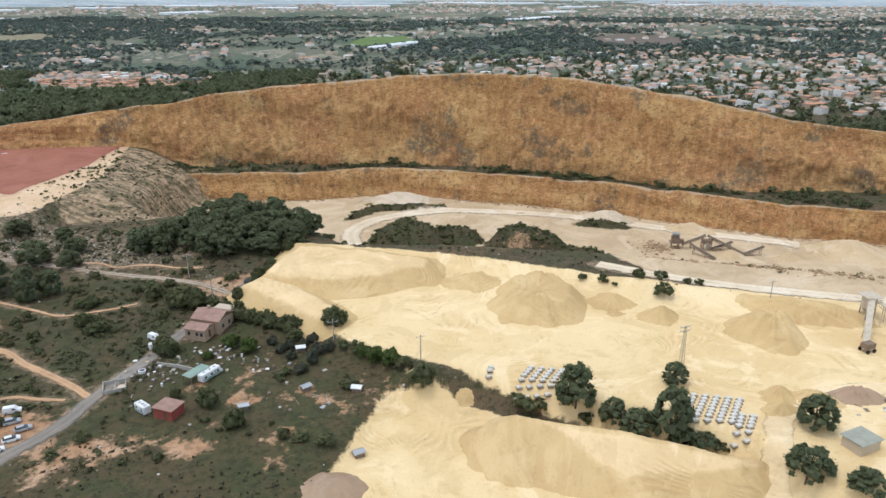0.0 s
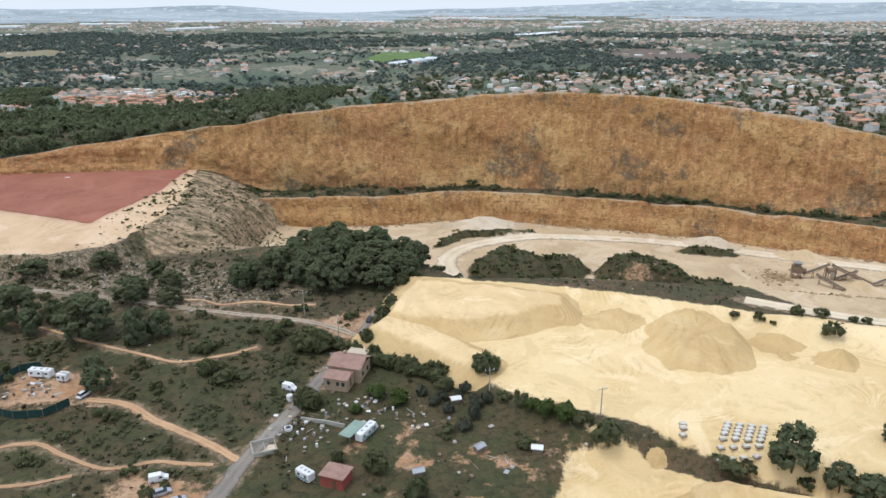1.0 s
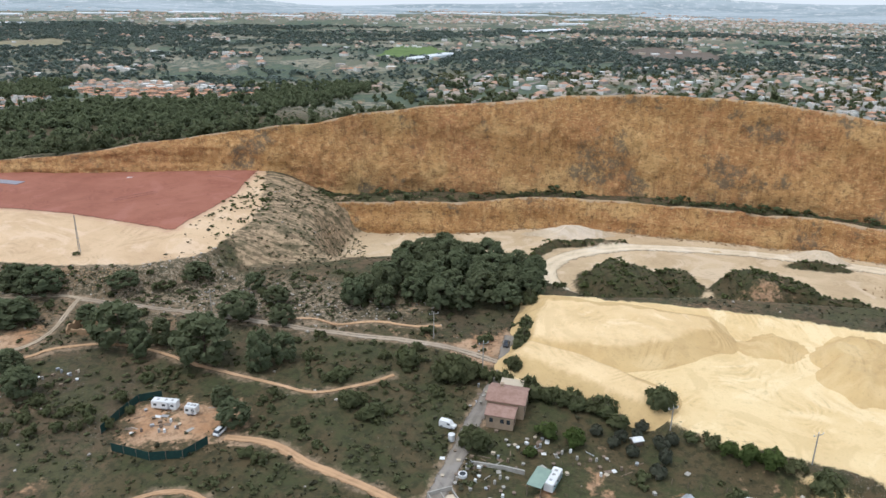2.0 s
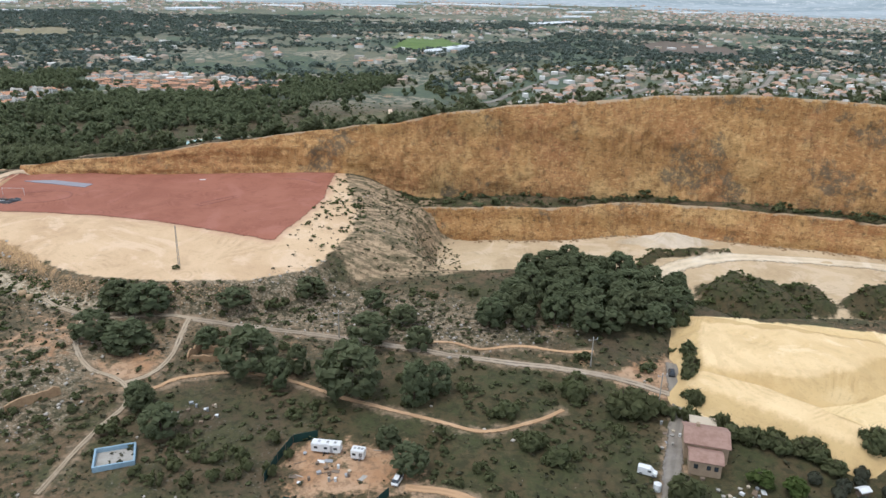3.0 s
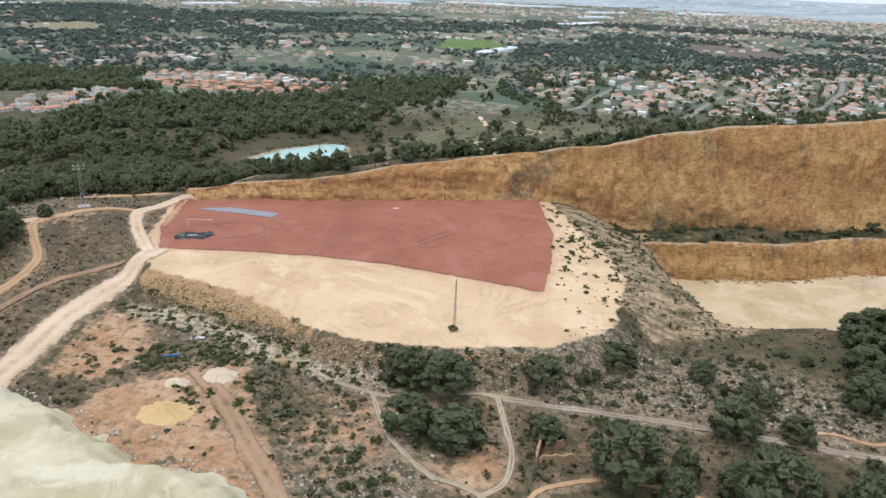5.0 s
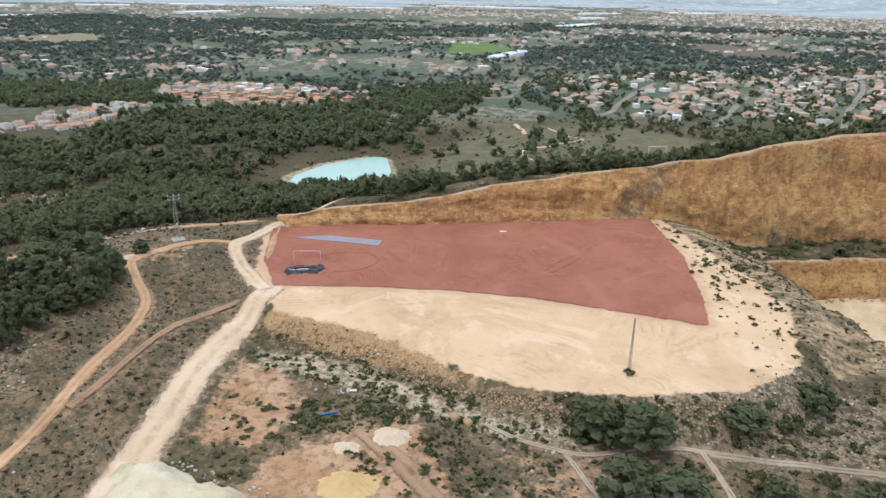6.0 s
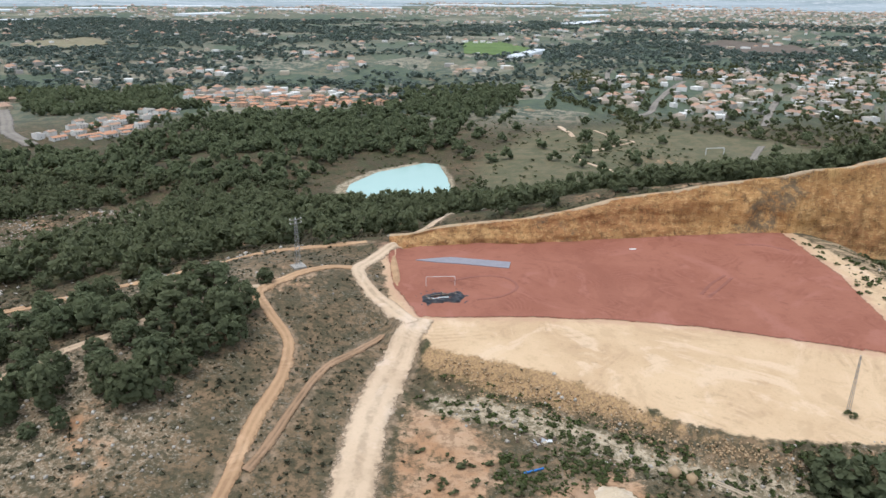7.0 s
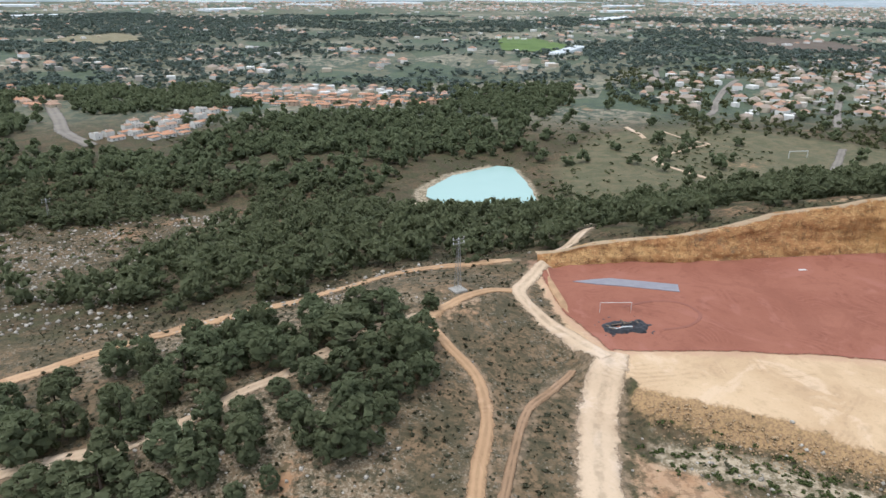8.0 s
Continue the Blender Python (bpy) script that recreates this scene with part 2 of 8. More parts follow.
def ground_material():
    n = Nodes("ground")
    big, mid, fine, grit = n.noise(38, 5, 0.6), n.noise(7, 6, 0.65), n.noise(1.5, 5, 0.7), n.noise(0.45, 4, 0.7)
    edge = n.math("SUBTRACT", n.noise(2.6, 6, 0.7), 0.5)
    # scrub: brown earth, dry grass, low grey-green heath, pale stones
    tuft = n.noise(0.9, 6, 0.75)
    c = n.mix(n.step(big, 0.36, 0.64), (0.085, 0.064, 0.036), (0.15, 0.1, 0.056))
    c = n.mix(n.step(mid, 0.42, 0.62), c, (0.075, 0.072, 0.032))
    c = n.mix(n.math("MULTIPLY", n.step(fine, 0.47, 0.6), 0.75), c, (0.042, 0.042, 0.02))
    c = n.mix(n.math("MULTIPLY", n.step(tuft, 0.52, 0.62), 0.65), c, (0.032, 0.033, 0.016))
    stone = n.math("MULTIPLY", n.step(grit, 0.57, 0.66), n.step(n.noise(11, 4), 0.46, 0.6))
    c = n.mix(n.math("MULTIPLY", stone, 0.55), c, (0.27, 0.235, 0.19))

    def zone(name, colour, wobble, soft, amount=1.0):
        w = n.math("ADD", n.attr(name), n.math("MULTIPLY", edge, wobble))
        f = n.step(w, -soft, soft)
        return n.mix(n.math("MULTIPLY", f, amount), c, colour)

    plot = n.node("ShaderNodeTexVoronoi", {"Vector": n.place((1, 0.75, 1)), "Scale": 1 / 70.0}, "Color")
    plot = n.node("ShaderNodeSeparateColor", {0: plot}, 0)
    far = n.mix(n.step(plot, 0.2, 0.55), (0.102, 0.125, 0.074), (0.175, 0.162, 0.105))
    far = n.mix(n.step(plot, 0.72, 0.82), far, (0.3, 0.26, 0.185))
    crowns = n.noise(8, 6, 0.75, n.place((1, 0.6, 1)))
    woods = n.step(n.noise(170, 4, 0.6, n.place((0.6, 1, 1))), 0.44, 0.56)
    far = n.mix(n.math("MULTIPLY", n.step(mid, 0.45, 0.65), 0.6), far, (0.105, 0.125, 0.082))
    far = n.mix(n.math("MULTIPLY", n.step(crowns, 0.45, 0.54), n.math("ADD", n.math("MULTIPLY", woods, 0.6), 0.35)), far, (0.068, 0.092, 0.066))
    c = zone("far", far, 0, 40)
    grass = n.mix(n.step(mid, 0.38, 0.6), (0.056, 0.06, 0.024), (0.085, 0.064, 0.031))
    grass = n.mix(n.math("MULTIPLY", n.step(fine, 0.46, 0.6), 0.7), grass, (0.034, 0.035, 0.016))
    grass = n.mix(n.math("MULTIPLY", n.step(tuft, 0.54, 0.64), 0.5), grass, (0.12, 0.09, 0.05))
    c = zone("grass", grass, 14, 3)
    meadow = n.mix(n.step(mid, 0.35, 0.62), (0.16, 0.135, 0.075), (0.1, 0.1, 0.052))
    meadow = n.mix(n.math("MULTIPLY", n.step(fine, 0.48, 0.64), 0.4), meadow, (0.19, 0.155, 0.095))
    c = zone("meadow", meadow, 20, 8)
    heathy = n.mix(n.step(mid, 0.4, 0.62), (0.22, 0.145, 0.082), (0.12, 0.092, 0.052))
    heathy = n.mix(n.math("MULTIPLY", n.step(fine, 0.44, 0.57), 0.75), heathy, (0.06, 0.055, 0.03))
    heathy = n.mix(n.math("MULTIPLY", n.step(tuft, 0.51, 0.6), 0.7), heathy, (0.04, 0.04, 0.02))
    heathy = n.mix(n.math("MULTIPLY", n.math("MULTIPLY", n.step(grit, 0.55, 0.63), n.step(n.noise(6, 4), 0.45, 0.58)), 0.6), heathy, (0.36, 0.31, 0.24))
    c = zone("heathy", heathy, 20, 6)
    rocky = n.mix(n.step(grit, 0.45, 0.62), (0.18, 0.132, 0.08), (0.45, 0.365, 0.26))
    rocky = n.mix(n.math("MULTIPLY", n.step(fine, 0.47, 0.56), 0.85), rocky, (0.055, 0.052, 0.028))
    c = zone("rocky", rocky, 24, 5, 0.7)
    earth = n.mix(n.step(mid, 0.35, 0.65), (0.38, 0.21, 0.108), (0.47, 0.31, 0.19))
    earth = n.mix(n.math("MULTIPLY", n.step(fine, 0.46, 0.6), 0.65), earth, (0.21, 0.13, 0.075))
    earth = n.mix(n.math("MULTIPLY", n.step(n.noise(4, 6, 0.7), 0.56, 0.64), 0.8), earth, (0.07, 0.065, 0.033))
    c = zone("earth", earth, 16, 1.5)
    ochre = n.mix(n.step(grit, 0.42, 0.6), (0.43, 0.275, 0.135), (0.29, 0.185, 0.1))
    ochre = n.mix(n.math("MULTIPLY", n.step(fine, 0.52, 0.64), 0.5), ochre, (0.16, 0.11, 0.055))
    c = zone("ochre", ochre, 5, 0.6)
    c = zone("crest", n.mix(n.step(fine, 0.42, 0.6), (0.46, 0.36, 0.25), (0.16, 0.13, 0.075)), 5, 0.8, 0.8)
    verge = n.mix(n.step(fine, 0.45, 0.6), (0.36, 0.255, 0.165), (0.19, 0.14, 0.09))
    c = zone("verge", verge, 7, 0.9, 0.65)
    spur = n.mix(n.step(n.noise(1.0, 5, 0.7, n.place((0.14, 0.8, 0.3))), 0.4, 0.66), (0.46, 0.33, 0.2), (0.19, 0.135, 0.08))
    spur = n.mix(n.math("MULTIPLY", n.step(fine, 0.46, 0.62), 0.65), spur, (0.085, 0.072, 0.04))
    spur = n.mix(n.math("MULTIPLY", n.step(n.noise(4, 6, 0.72, n.place((0.4, 1, 1))), 0.48, 0.57), 0.7), spur, (0.075, 0.07, 0.035))
    c = zone("spur", spur, 6, 1.5)
    chalk = n.mix(n.step(fine, 0.4, 0.58), (0.5, 0.405, 0.28), (0.2, 0.16, 0.095))
    chalk = n.mix(n.math("MULTIPLY", n.step(grit, 0.54, 0.62), 0.6), chalk, (0.56, 0.49, 0.38))
    c = zone("chalk", chalk, 6, 1.2, 0.85)
    c = zone("pale", sandy(n, (0.65, 0.465, 0.285), (0.55, 0.375, 0.22)), 5, 0.5)
    c = zone("stain", n.mix(0.5, (0.37, 0.155, 0.1), (0.6, 0.42, 0.28)), 7, 1.6, 0.6)
    c = zone("pit", sandy(n, (0.6, 0.455, 0.285), (0.49, 0.36, 0.215)), 5, 0.8)
    c = zone("sand", sandy(n, (0.78, 0.595, 0.325), (0.68, 0.485, 0.235)), 3.5, 0.4)
    bump = n.math("ADD", n.math("MULTIPLY", fine, 1.0), n.math("MULTIPLY", grit, 0.5))
    return n.done(c, 0.95, bump, 0.55, 0.35)


def cliff_material():
    n = Nodes("ochre_rock")
    p = n.place((1, 1, 0.8))
    slant = n.node("ShaderNodeMapping", {0: n.node("ShaderNodeNewGeometry"), 2: (0.0, 0.6, 0.0), 3: (0.6, 0.6, 1.5)})
    c = n.mix(n.step(n.noise(15, 8, 0.7, p), 0.4, 0.6), (0.49, 0.27, 0.104), (0.41, 0.21, 0.08))
    c = n.mix(n.math("MULTIPLY", n.step(n.noise(38, 5, 0.65), 0.45, 0.62), 0.6), c, (0.42, 0.19, 0.085))
    c = n.mix(n.math("MULTIPLY", n.step(n.noise(24, 5, 0.65, n.place((1, 1, 1.6))), 0.52, 0.62), 0.55), c, (0.6, 0.39, 0.165))
    # dark slanting bands paint in the shadow of clefts
    c = n.mix(n.math("MULTIPLY", n.step(n.noise(1.3, 9, 0.8, slant), 0.52, 0.57), 0.75), c, (0.22, 0.118, 0.05))
    c = n.mix(n.math("MULTIPLY", n.step(n.noise(1.0, 9, 0.8, slant), 0.47, 0.42), 0.6), c, (0.72, 0.47, 0.21))
    c = n.mix(n.math("MULTIPLY", n.step(n.noise(1.8, 6, 0.8, p), 0.57, 0.61), 0.7), c, (0.15, 0.085, 0.042))
    groove = n.noise(2.0, 8, 0.78, n.place((1, 1, 0.16)))
    c = n.mix(n.math("MULTIPLY", n.step(groove, 0.54, 0.6), 0.55), c, (0.24, 0.13, 0.055))
    c = n.mix(n.math("MULTIPLY", n.step(groove, 0.46, 0.4), 0.35), c, (0.68, 0.44, 0.2))
    grey = n.math("MULTIPLY", n.step(n.noise(26, 6, 0.7), 0.54, 0.6), n.step(n.noise(1.6, 8, 0.8), 0.42, 0.54))
    c = n.mix(n.math("MULTIPLY", grey, 0.75), c, (0.12, 0.105, 0.075))
    spots = n.math("MULTIPLY", n.step(n.noise(1.3, 5, 0.8), 0.62, 0.66), n.step(n.noise(12, 3), 0.42, 0.56))
    c = n.mix(n.math("MULTIPLY", spots, 0.9), c, (0.06, 0.065, 0.035))
    soil = n.step(n.math("ADD", n.attr("crown"), n.math("MULTIPLY", n.math("SUBTRACT", n.noise(5.0, 6, 0.75), 0.52), 5.0)), 0.5, 0.9)
    c = n.mix(n.math("MULTIPLY", n.math("MULTIPLY", soil, n.step(n.attr("crown"), 0.05, 0.5)), 0.8), c, (0.5, 0.38, 0.25))
    bump = n.math("ADD", n.noise(1.6, 9, 0.76, p), n.math("ADD", n.noise(0.6, 7, 0.78, slant), n.math("MULTIPLY", groove, 0.7)))
    return n.done(c, 0.93, bump, 0.8, 0.5)


def leaf_material(name, dark, light, dry=(0.13, 0.11, 0.05), down=0.0):
    """Foliage; down adds a bluish edge-on sheen that stands in for haze."""
    n = Nodes(name)
    c = n.mix(n.math("MULTIPLY", n.island(), 0.7), dark, light)
    c = n.mix(n.math("MULTIPLY", n.random(), 0.25), c, dry)
    c = n.mix(n.math("MULTIPLY", n.step(n.noise(30, 3), 0.45, 0.7), 0.25), c, tuple(0.6 * v for v in dark))
    n.done(c, 0.75, Sheen_Weight=down, Sheen_Tint=(0.8, 0.9, 1.0, 1))
    thin = n.tree.nodes.new("ShaderNodeBsdfTranslucent")
    n.put(thin.inputs[0], c)
    both = n.tree.nodes.new("ShaderNodeMixShader")
    both.inputs[0].default_value = 0.45
    n.tree.links.new(n.bsdf.outputs[0], both.inputs[1])
    n.tree.links.new(thin.outputs[0], both.inputs[2])
    n.tree.links.new(both.outputs[0], n.tree.nodes["Material Output"].inputs[0])
    return n.mat


def earth_surface(name, light, dark, ruts=0.0):
    """Loose earth; where a strip carries the value side, 0 in its middle and 1 at its rim, it frays out there and has wheel lines."""
    n = Nodes(name)
    c = sandy(n, light, dark)
    side = n.math("ABSOLUTE", n.attr("side"))
    if ruts:
        wander = n.math("ADD", side, n.math("MULTIPLY", n.math("SUBTRACT", n.noise(3, 3), 0.5), 0.5))
        lane = n.math("MULTIPLY", n.step(wander, 0.12, 0.3), n.step(wander, 0.62, 0.42))
        c = n.mix(n.math("MULTIPLY", lane, 0.2), c, tuple(min(0.9, 1.16 * v) for v in light))
        c = n.mix(n.math("MULTIPLY", n.math("MULTIPLY", n.step(wander, 0.22, 0.08), n.step(n.noise(2.5, 5, 0.7), 0.4, 0.6)), ruts), c, tuple(0.5 * v for v in dark))
        c = n.mix(n.math("MULTIPLY", n.math("MULTIPLY", n.step(side, 0.5, 0.8), n.step(n.noise(1.2, 5, 0.7), 0.4, 0.6)), 0.6), c, tuple(0.6 * v for v in dark))
    n.done(c, 0.95, n.noise(0.8, 5, 0.7), 0.3, 0.15)
    fray = n.math("ADD", side, n.math("ADD", n.math("MULTIPLY", n.math("SUBTRACT", n.noise(2.6, 5, 0.7), 0.5), 0.9), n.math("MULTIPLY", n.math("SUBTRACT", n.noise(0.5, 3, 0.7), 0.5), 0.3)))
    gone = n.tree.nodes.new("ShaderNodeBsdfTransparent")
    both = n.tree.nodes.new("ShaderNodeMixShader")
    n.put(both.inputs[0], n.math("MULTIPLY", n.step(fray, 0.7, 0.92), n.step(side, 0.01, 0.3)))
    n.tree.links.new(n.bsdf.outputs[0], both.inputs[1])
    n.tree.links.new(gone.outputs[0], both.inputs[2])
    n.tree.links.new(both.outputs[0], n.tree.nodes["Material Output"].inputs[0])
    return n.mat


GROUND = ground_material()
CLIFF = cliff_material()
PINE = leaf_material("pine_needles", (0.132, 0.158, 0.082), (0.208, 0.238, 0.126))
OAK = leaf_material("evergreen_leaves", (0.115, 0.132, 0.06), (0.19, 0.205, 0.093))
BRIGHT = leaf_material("fresh_leaves", (0.07, 0.11, 0.025), (0.16, 0.2, 0.06), (0.12, 0.13, 0.05))
HEATH = leaf_material("heath_leaves", (0.08, 0.08, 0.046), (0.16, 0.15, 0.088), (0.2, 0.165, 0.1))
OLIVE = leaf_material("olive_leaves", (0.07, 0.08, 0.055), (0.15, 0.16, 0.11), (0.15, 0.14, 0.09))
# paler, bluer leaf colour paints in the haze over the far woods
FAR_LEAVES = leaf_material("hazed_leaves", (0.12, 0.158, 0.125), (0.19, 0.235, 0.185), (0.17, 0.19, 0.15), 0.2)
BARK = plain_mat("bark", (0.13, 0.095, 0.07), bump=0.6)
SAND = earth_surface("heaped_sand", (0.62, 0.44, 0.21), (0.54, 0.37, 0.17))
heaped = Nodes("driven_sand")
wavy = heaped.math("ADD", heaped.attr("trod"), heaped.math("MULTIPLY", heaped.math("SUBTRACT", heaped.noise(2.5, 5, 0.7), 0.5), 3.0))
DRIVEN = heaped.done(heaped.mix(heaped.step(wavy, -0.5, 0.7), sandy(heaped, (0.62, 0.44, 0.21), (0.54, 0.37, 0.17)), sandy(heaped, (0.78, 0.58, 0.325), (0.66, 0.47, 0.24))), 0.95, heaped.noise(0.8, 5, 0.7), 0.3, 0.15)
PIT_SAND = earth_surface("tan_sand", (0.6, 0.45, 0.27), (0.5, 0.365, 0.205))
SAND_PALE = earth_surface("washed_sand", (0.62, 0.5, 0.355), (0.5, 0.39, 0.26))
RED = earth_surface("red_earth", (0.335, 0.134, 0.086), (0.28, 0.105, 0.066))
TRACK = earth_surface("track_dirt", (0.63, 0.475, 0.325), (0.52, 0.375, 0.245), 0.35)
TRACK_RED = earth_surface("orange_track_dirt", (0.53, 0.335, 0.185), (0.4, 0.245, 0.135), 0.25)
YARD_TRACK = earth_surface("yard_track", (0.78, 0.6, 0.35), (0.64, 0.47, 0.26))
WEEDS = leaf_material("green_weeds", (0.1, 0.125, 0.042), (0.17, 0.2, 0.075), (0.16, 0.145, 0.07))
WORN = earth_surface("worn_gravel", (0.4, 0.32, 0.23), (0.28, 0.22, 0.155), 0.8)
PALE_PATH = earth_surface("pale_stony_path", (0.43, 0.34, 0.235), (0.28, 0.215, 0.14), 0.8)
RUT_EARTH = earth_surface("rutted_earth", (0.37, 0.235, 0.14), (0.28, 0.175, 0.1), 0.6)
LANE = earth_surface("worn_lane", (0.27, 0.235, 0.19), (0.2, 0.175, 0.145), 0.25)
WHITE_ROAD = earth_surface("limestone_road", (0.72, 0.6, 0.43), (0.62, 0.5, 0.34), 0.15)
# ---- ground ----
def axis(lo, hi, step, far_lo, far_hi, grow=1.055):
    a = list(np.arange(lo, hi + step / 2, step))
    s, v = step, hi
    while v < far_hi:
        s *= grow
        v += min(s, 60)
        a.append(v)
    s, v = step, lo
    while v > far_lo:
        s *= grow
        v -= min(s, 60)
        a.insert(0, v)
    return np.array(a)


def grid_faces(nx, ny):
    i, j = np.meshgrid(np.arange(nx - 1), np.arange(ny - 1))
    a = (j * nx + i).ravel()
    return np.stack([a, a + 1, a + nx + 1, a + nx], 1)


def set_attr(me, name, values):
    me.attributes.new(name, "FLOAT", "POINT").data.foreach_set("value", np.asarray(values, np.float32))


GX, GY = axis(-345, 165, 1.5, -4200, 4200), axis(88, 316, 1.3, -700, 4850)
X, Y = [a.ravel() for a in np.meshgrid(GX, GY)]
Z = land_z(X, Y)
LAND = Z.reshape(len(GY), len(GX))


def ground_at(x, y):
    """Height of the ground sheet itself, between its points."""
    x, y = np.asarray(x, float), np.asarray(y, float)
    i = np.clip(np.searchsorted(GX, x) - 1, 0, len(GX) - 2)
    j = np.clip(np.searchsorted(GY, y) - 1, 0, len(GY) - 2)
    u, v = (x - GX[i]) / (GX[i + 1] - GX[i]), (y - GY[j]) / (GY[j + 1] - GY[j])
    return (LAND[j, i] * (1 - u) + LAND[j, i + 1] * u) * (1 - v) + (LAND[j + 1, i] * (1 - u) + LAND[j + 1, i + 1] * u) * v


me = mesh_of("ground", np.stack([X, Y, Z], 1), grid_faces(len(GX), len(GY)), GROUND, True)
DRY = [[(-62, 128), (-40, 140), (-12, 138), (-4, 125), (-14, 104), (-34, 100), (-58, 112)], [(-112, 160), (-72, 160), (-66, 140), (-80, 122), (-110, 130)], [(-215, 198), (-206, 204), (-208, 211), (-224, 213), (-226, 205)],
       [(-200, 420), (-130, 450), (0, 455), (30, 530), (-60, 610), (-150, 570), (-195, 500)]]
BARE = [[(-236, 220), (-228, 217), (-222, 207), (-226, 196), (-238, 197)], [(-125, 152), (-104, 151), (-102, 140), (-122, 138)], [(-88, 118), (-72, 116), (-70, 104), (-90, 104)],
        [(-226, 192), (-218, 197), (-203, 203), (-200, 192), (-194, 177), (-189, 164), (-184, 150), (-184, 120), (-250, 120), (-245, 165), (-228, 186)], [(-66, 174), (-51, 180), (-47, 171), (-55, 164), (-61, 168)], [(-168, 174), (-160, 179), (-154, 179), (-157, 169), (-164, 170)]]
STONY = [[(-170, 212), (-130, 214), (-100, 205), (-70, 190), (-95, 182), (-150, 195)], [(-190, 176), (-178, 192), (-168, 190), (-166, 155), (-182, 148), (-186, 160)], [(-232, 225), (-212, 219), (-200, 211), (-188, 203), (-150, 200), (-150, 196), (-186, 196), (-205, 207), (-228, 217)], [(-308, 232), (-278, 228), (-272, 206), (-290, 196), (-312, 206)],
         [(-330, 262), (-285, 272), (-262, 262), (-290, 250), (-330, 244)]]
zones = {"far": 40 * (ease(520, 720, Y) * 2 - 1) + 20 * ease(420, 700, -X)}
zones["grass"] = np.max([inside(X, Y, p) for p in DRY[:3] + [[(-203, 203), (-186, 200), (-180, 190), (-190, 174), (-194, 180)], [(-120, 88), (-122, 165), (-75, 182), (-52, 165), (-30, 148), (-12, 128), (-14, 104), (-18, 88)]]], 0)
zones["earth"] = np.maximum(np.max([inside(X, Y, p) for p in BARE], 0), -6 + 5 * fbm(X, Y, 26, 40))
BANK = [(-231, 231), (-221, 227), (-211, 222), (-202, 217), (-190, 208), (-180, 204)]
zones["ochre"] = 2.6 * ease(-185, -212, X) - line_dist(X, Y - 0.6, BANK)
zones["chalk"] = inside(X, Y, [(-233, 224), (-222, 223), (-212, 218.5), (-200, 210.5), (-188, 203), (-172, 199), (-172, 196), (-188, 198), (-205, 207), (-218, 214), (-232, 219)])
zones["chalk"] = np.maximum(zones["chalk"], np.where(X < -226, 6.0, 2.5) + inside(X, Y, POND))
zones["crest"] = np.where((X > -238) & (X < 232), 2.6 - np.abs(Y - rim_y(X) - 1.0), -9)
zones["earth"] = np.maximum(zones["earth"], np.minimum(inside(X, Y, [(-68, 106), (-54, 109), (-38, 105), (-29, 108), (-34, 97), (-44, 88), (-66, 86)]) + 2, 7 * fbm(X, Y, 9, 41) - 3))
zones["earth"] = np.maximum(zones["earth"], np.minimum(inside(X, Y, [(-52, 127), (-40, 132), (-20, 126), (-16, 108), (-34, 110), (-46, 116)]), 6 * fbm(X, Y, 4.5, 42) - 4.2))
zones["meadow"] = inside(X, Y, DRY[3])
zones["heathy"] = np.maximum.reduce([inside(X, Y, [(-430, 380), (-330, 410), (-298, 392), (-330, 325), (-400, 285), (-430, 300)]), inside(X, Y, [(-420, 150), (-420, 262), (-330, 268), (-262, 296), (-236, 275), (-240, 180), (-245, 150)]), inside(X, Y, [(-200, 215), (-130, 212), (-100, 214), (-70, 192), (-100, 182), (-130, 176), (-200, 150), (-235, 165), (-240, 220)]) - 2])
zones["rocky"] = np.max([inside(X, Y, p) for p in STONY], 0)
yr, yl = rim_y(X), lip_y(X)
GROUND_MESH = me
on_spur = inside(X, Y, [(-134, 232), (-128, 290), (-100, 290), (-84, 262), (-78, 240), (-95, 222), (-120, 215)])
zones["spur"] = on_spur
zones["pale"] = np.maximum(inside(X, Y, PLATEAU), -4 + 0 * X)
pit_in = np.where(Y > yl - 0.5, -20, inside(X, Y, PIT) + 2 + 10 * ease(45, 62, X))
zones["pit"] = pit_in
zones["stain"] = inside(X, Y, RED_YARD) + 2.2
zones["pit"] = np.maximum(zones["pit"], inside(X, Y, [(44, 192), (58, 171), (104, 156), (200, 122), (230, 160), (130, 184), (75, 197)]))
for mx, my, ra, rb, turn, h in MOUNDS:
    c, q = math.cos(turn), math.sin(turn)
    r = np.hypot(((X - mx) * c + (Y - my) * q) / ra, ((Y - my) * c - (X - mx) * q) / rb)
    zones["pit"] = np.minimum(zones["pit"], 12 * (r - 0.9))
    zones["grass"] = np.maximum(zones["grass"], 40 * (0.9 - r))
zones["sand"] = np.maximum(inside(X, Y, SAND_YARD) + 3 * (Y < 170) + 2.5 * (X < -26), inside(X, Y, LOW_YARD) + 3)
zones["sand"] = np.minimum(zones["sand"], line_dist(X, Y, [(-12, 134), (-6, 130.5), (8, 123.5), (16, 119), (30, 111.5), (49, 103.2)]) - 1.7)
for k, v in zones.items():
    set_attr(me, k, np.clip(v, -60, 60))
tagged(new("ground", me), "scrubby brown and olive ground with quarry floor and yards", "ground", kind="structure")


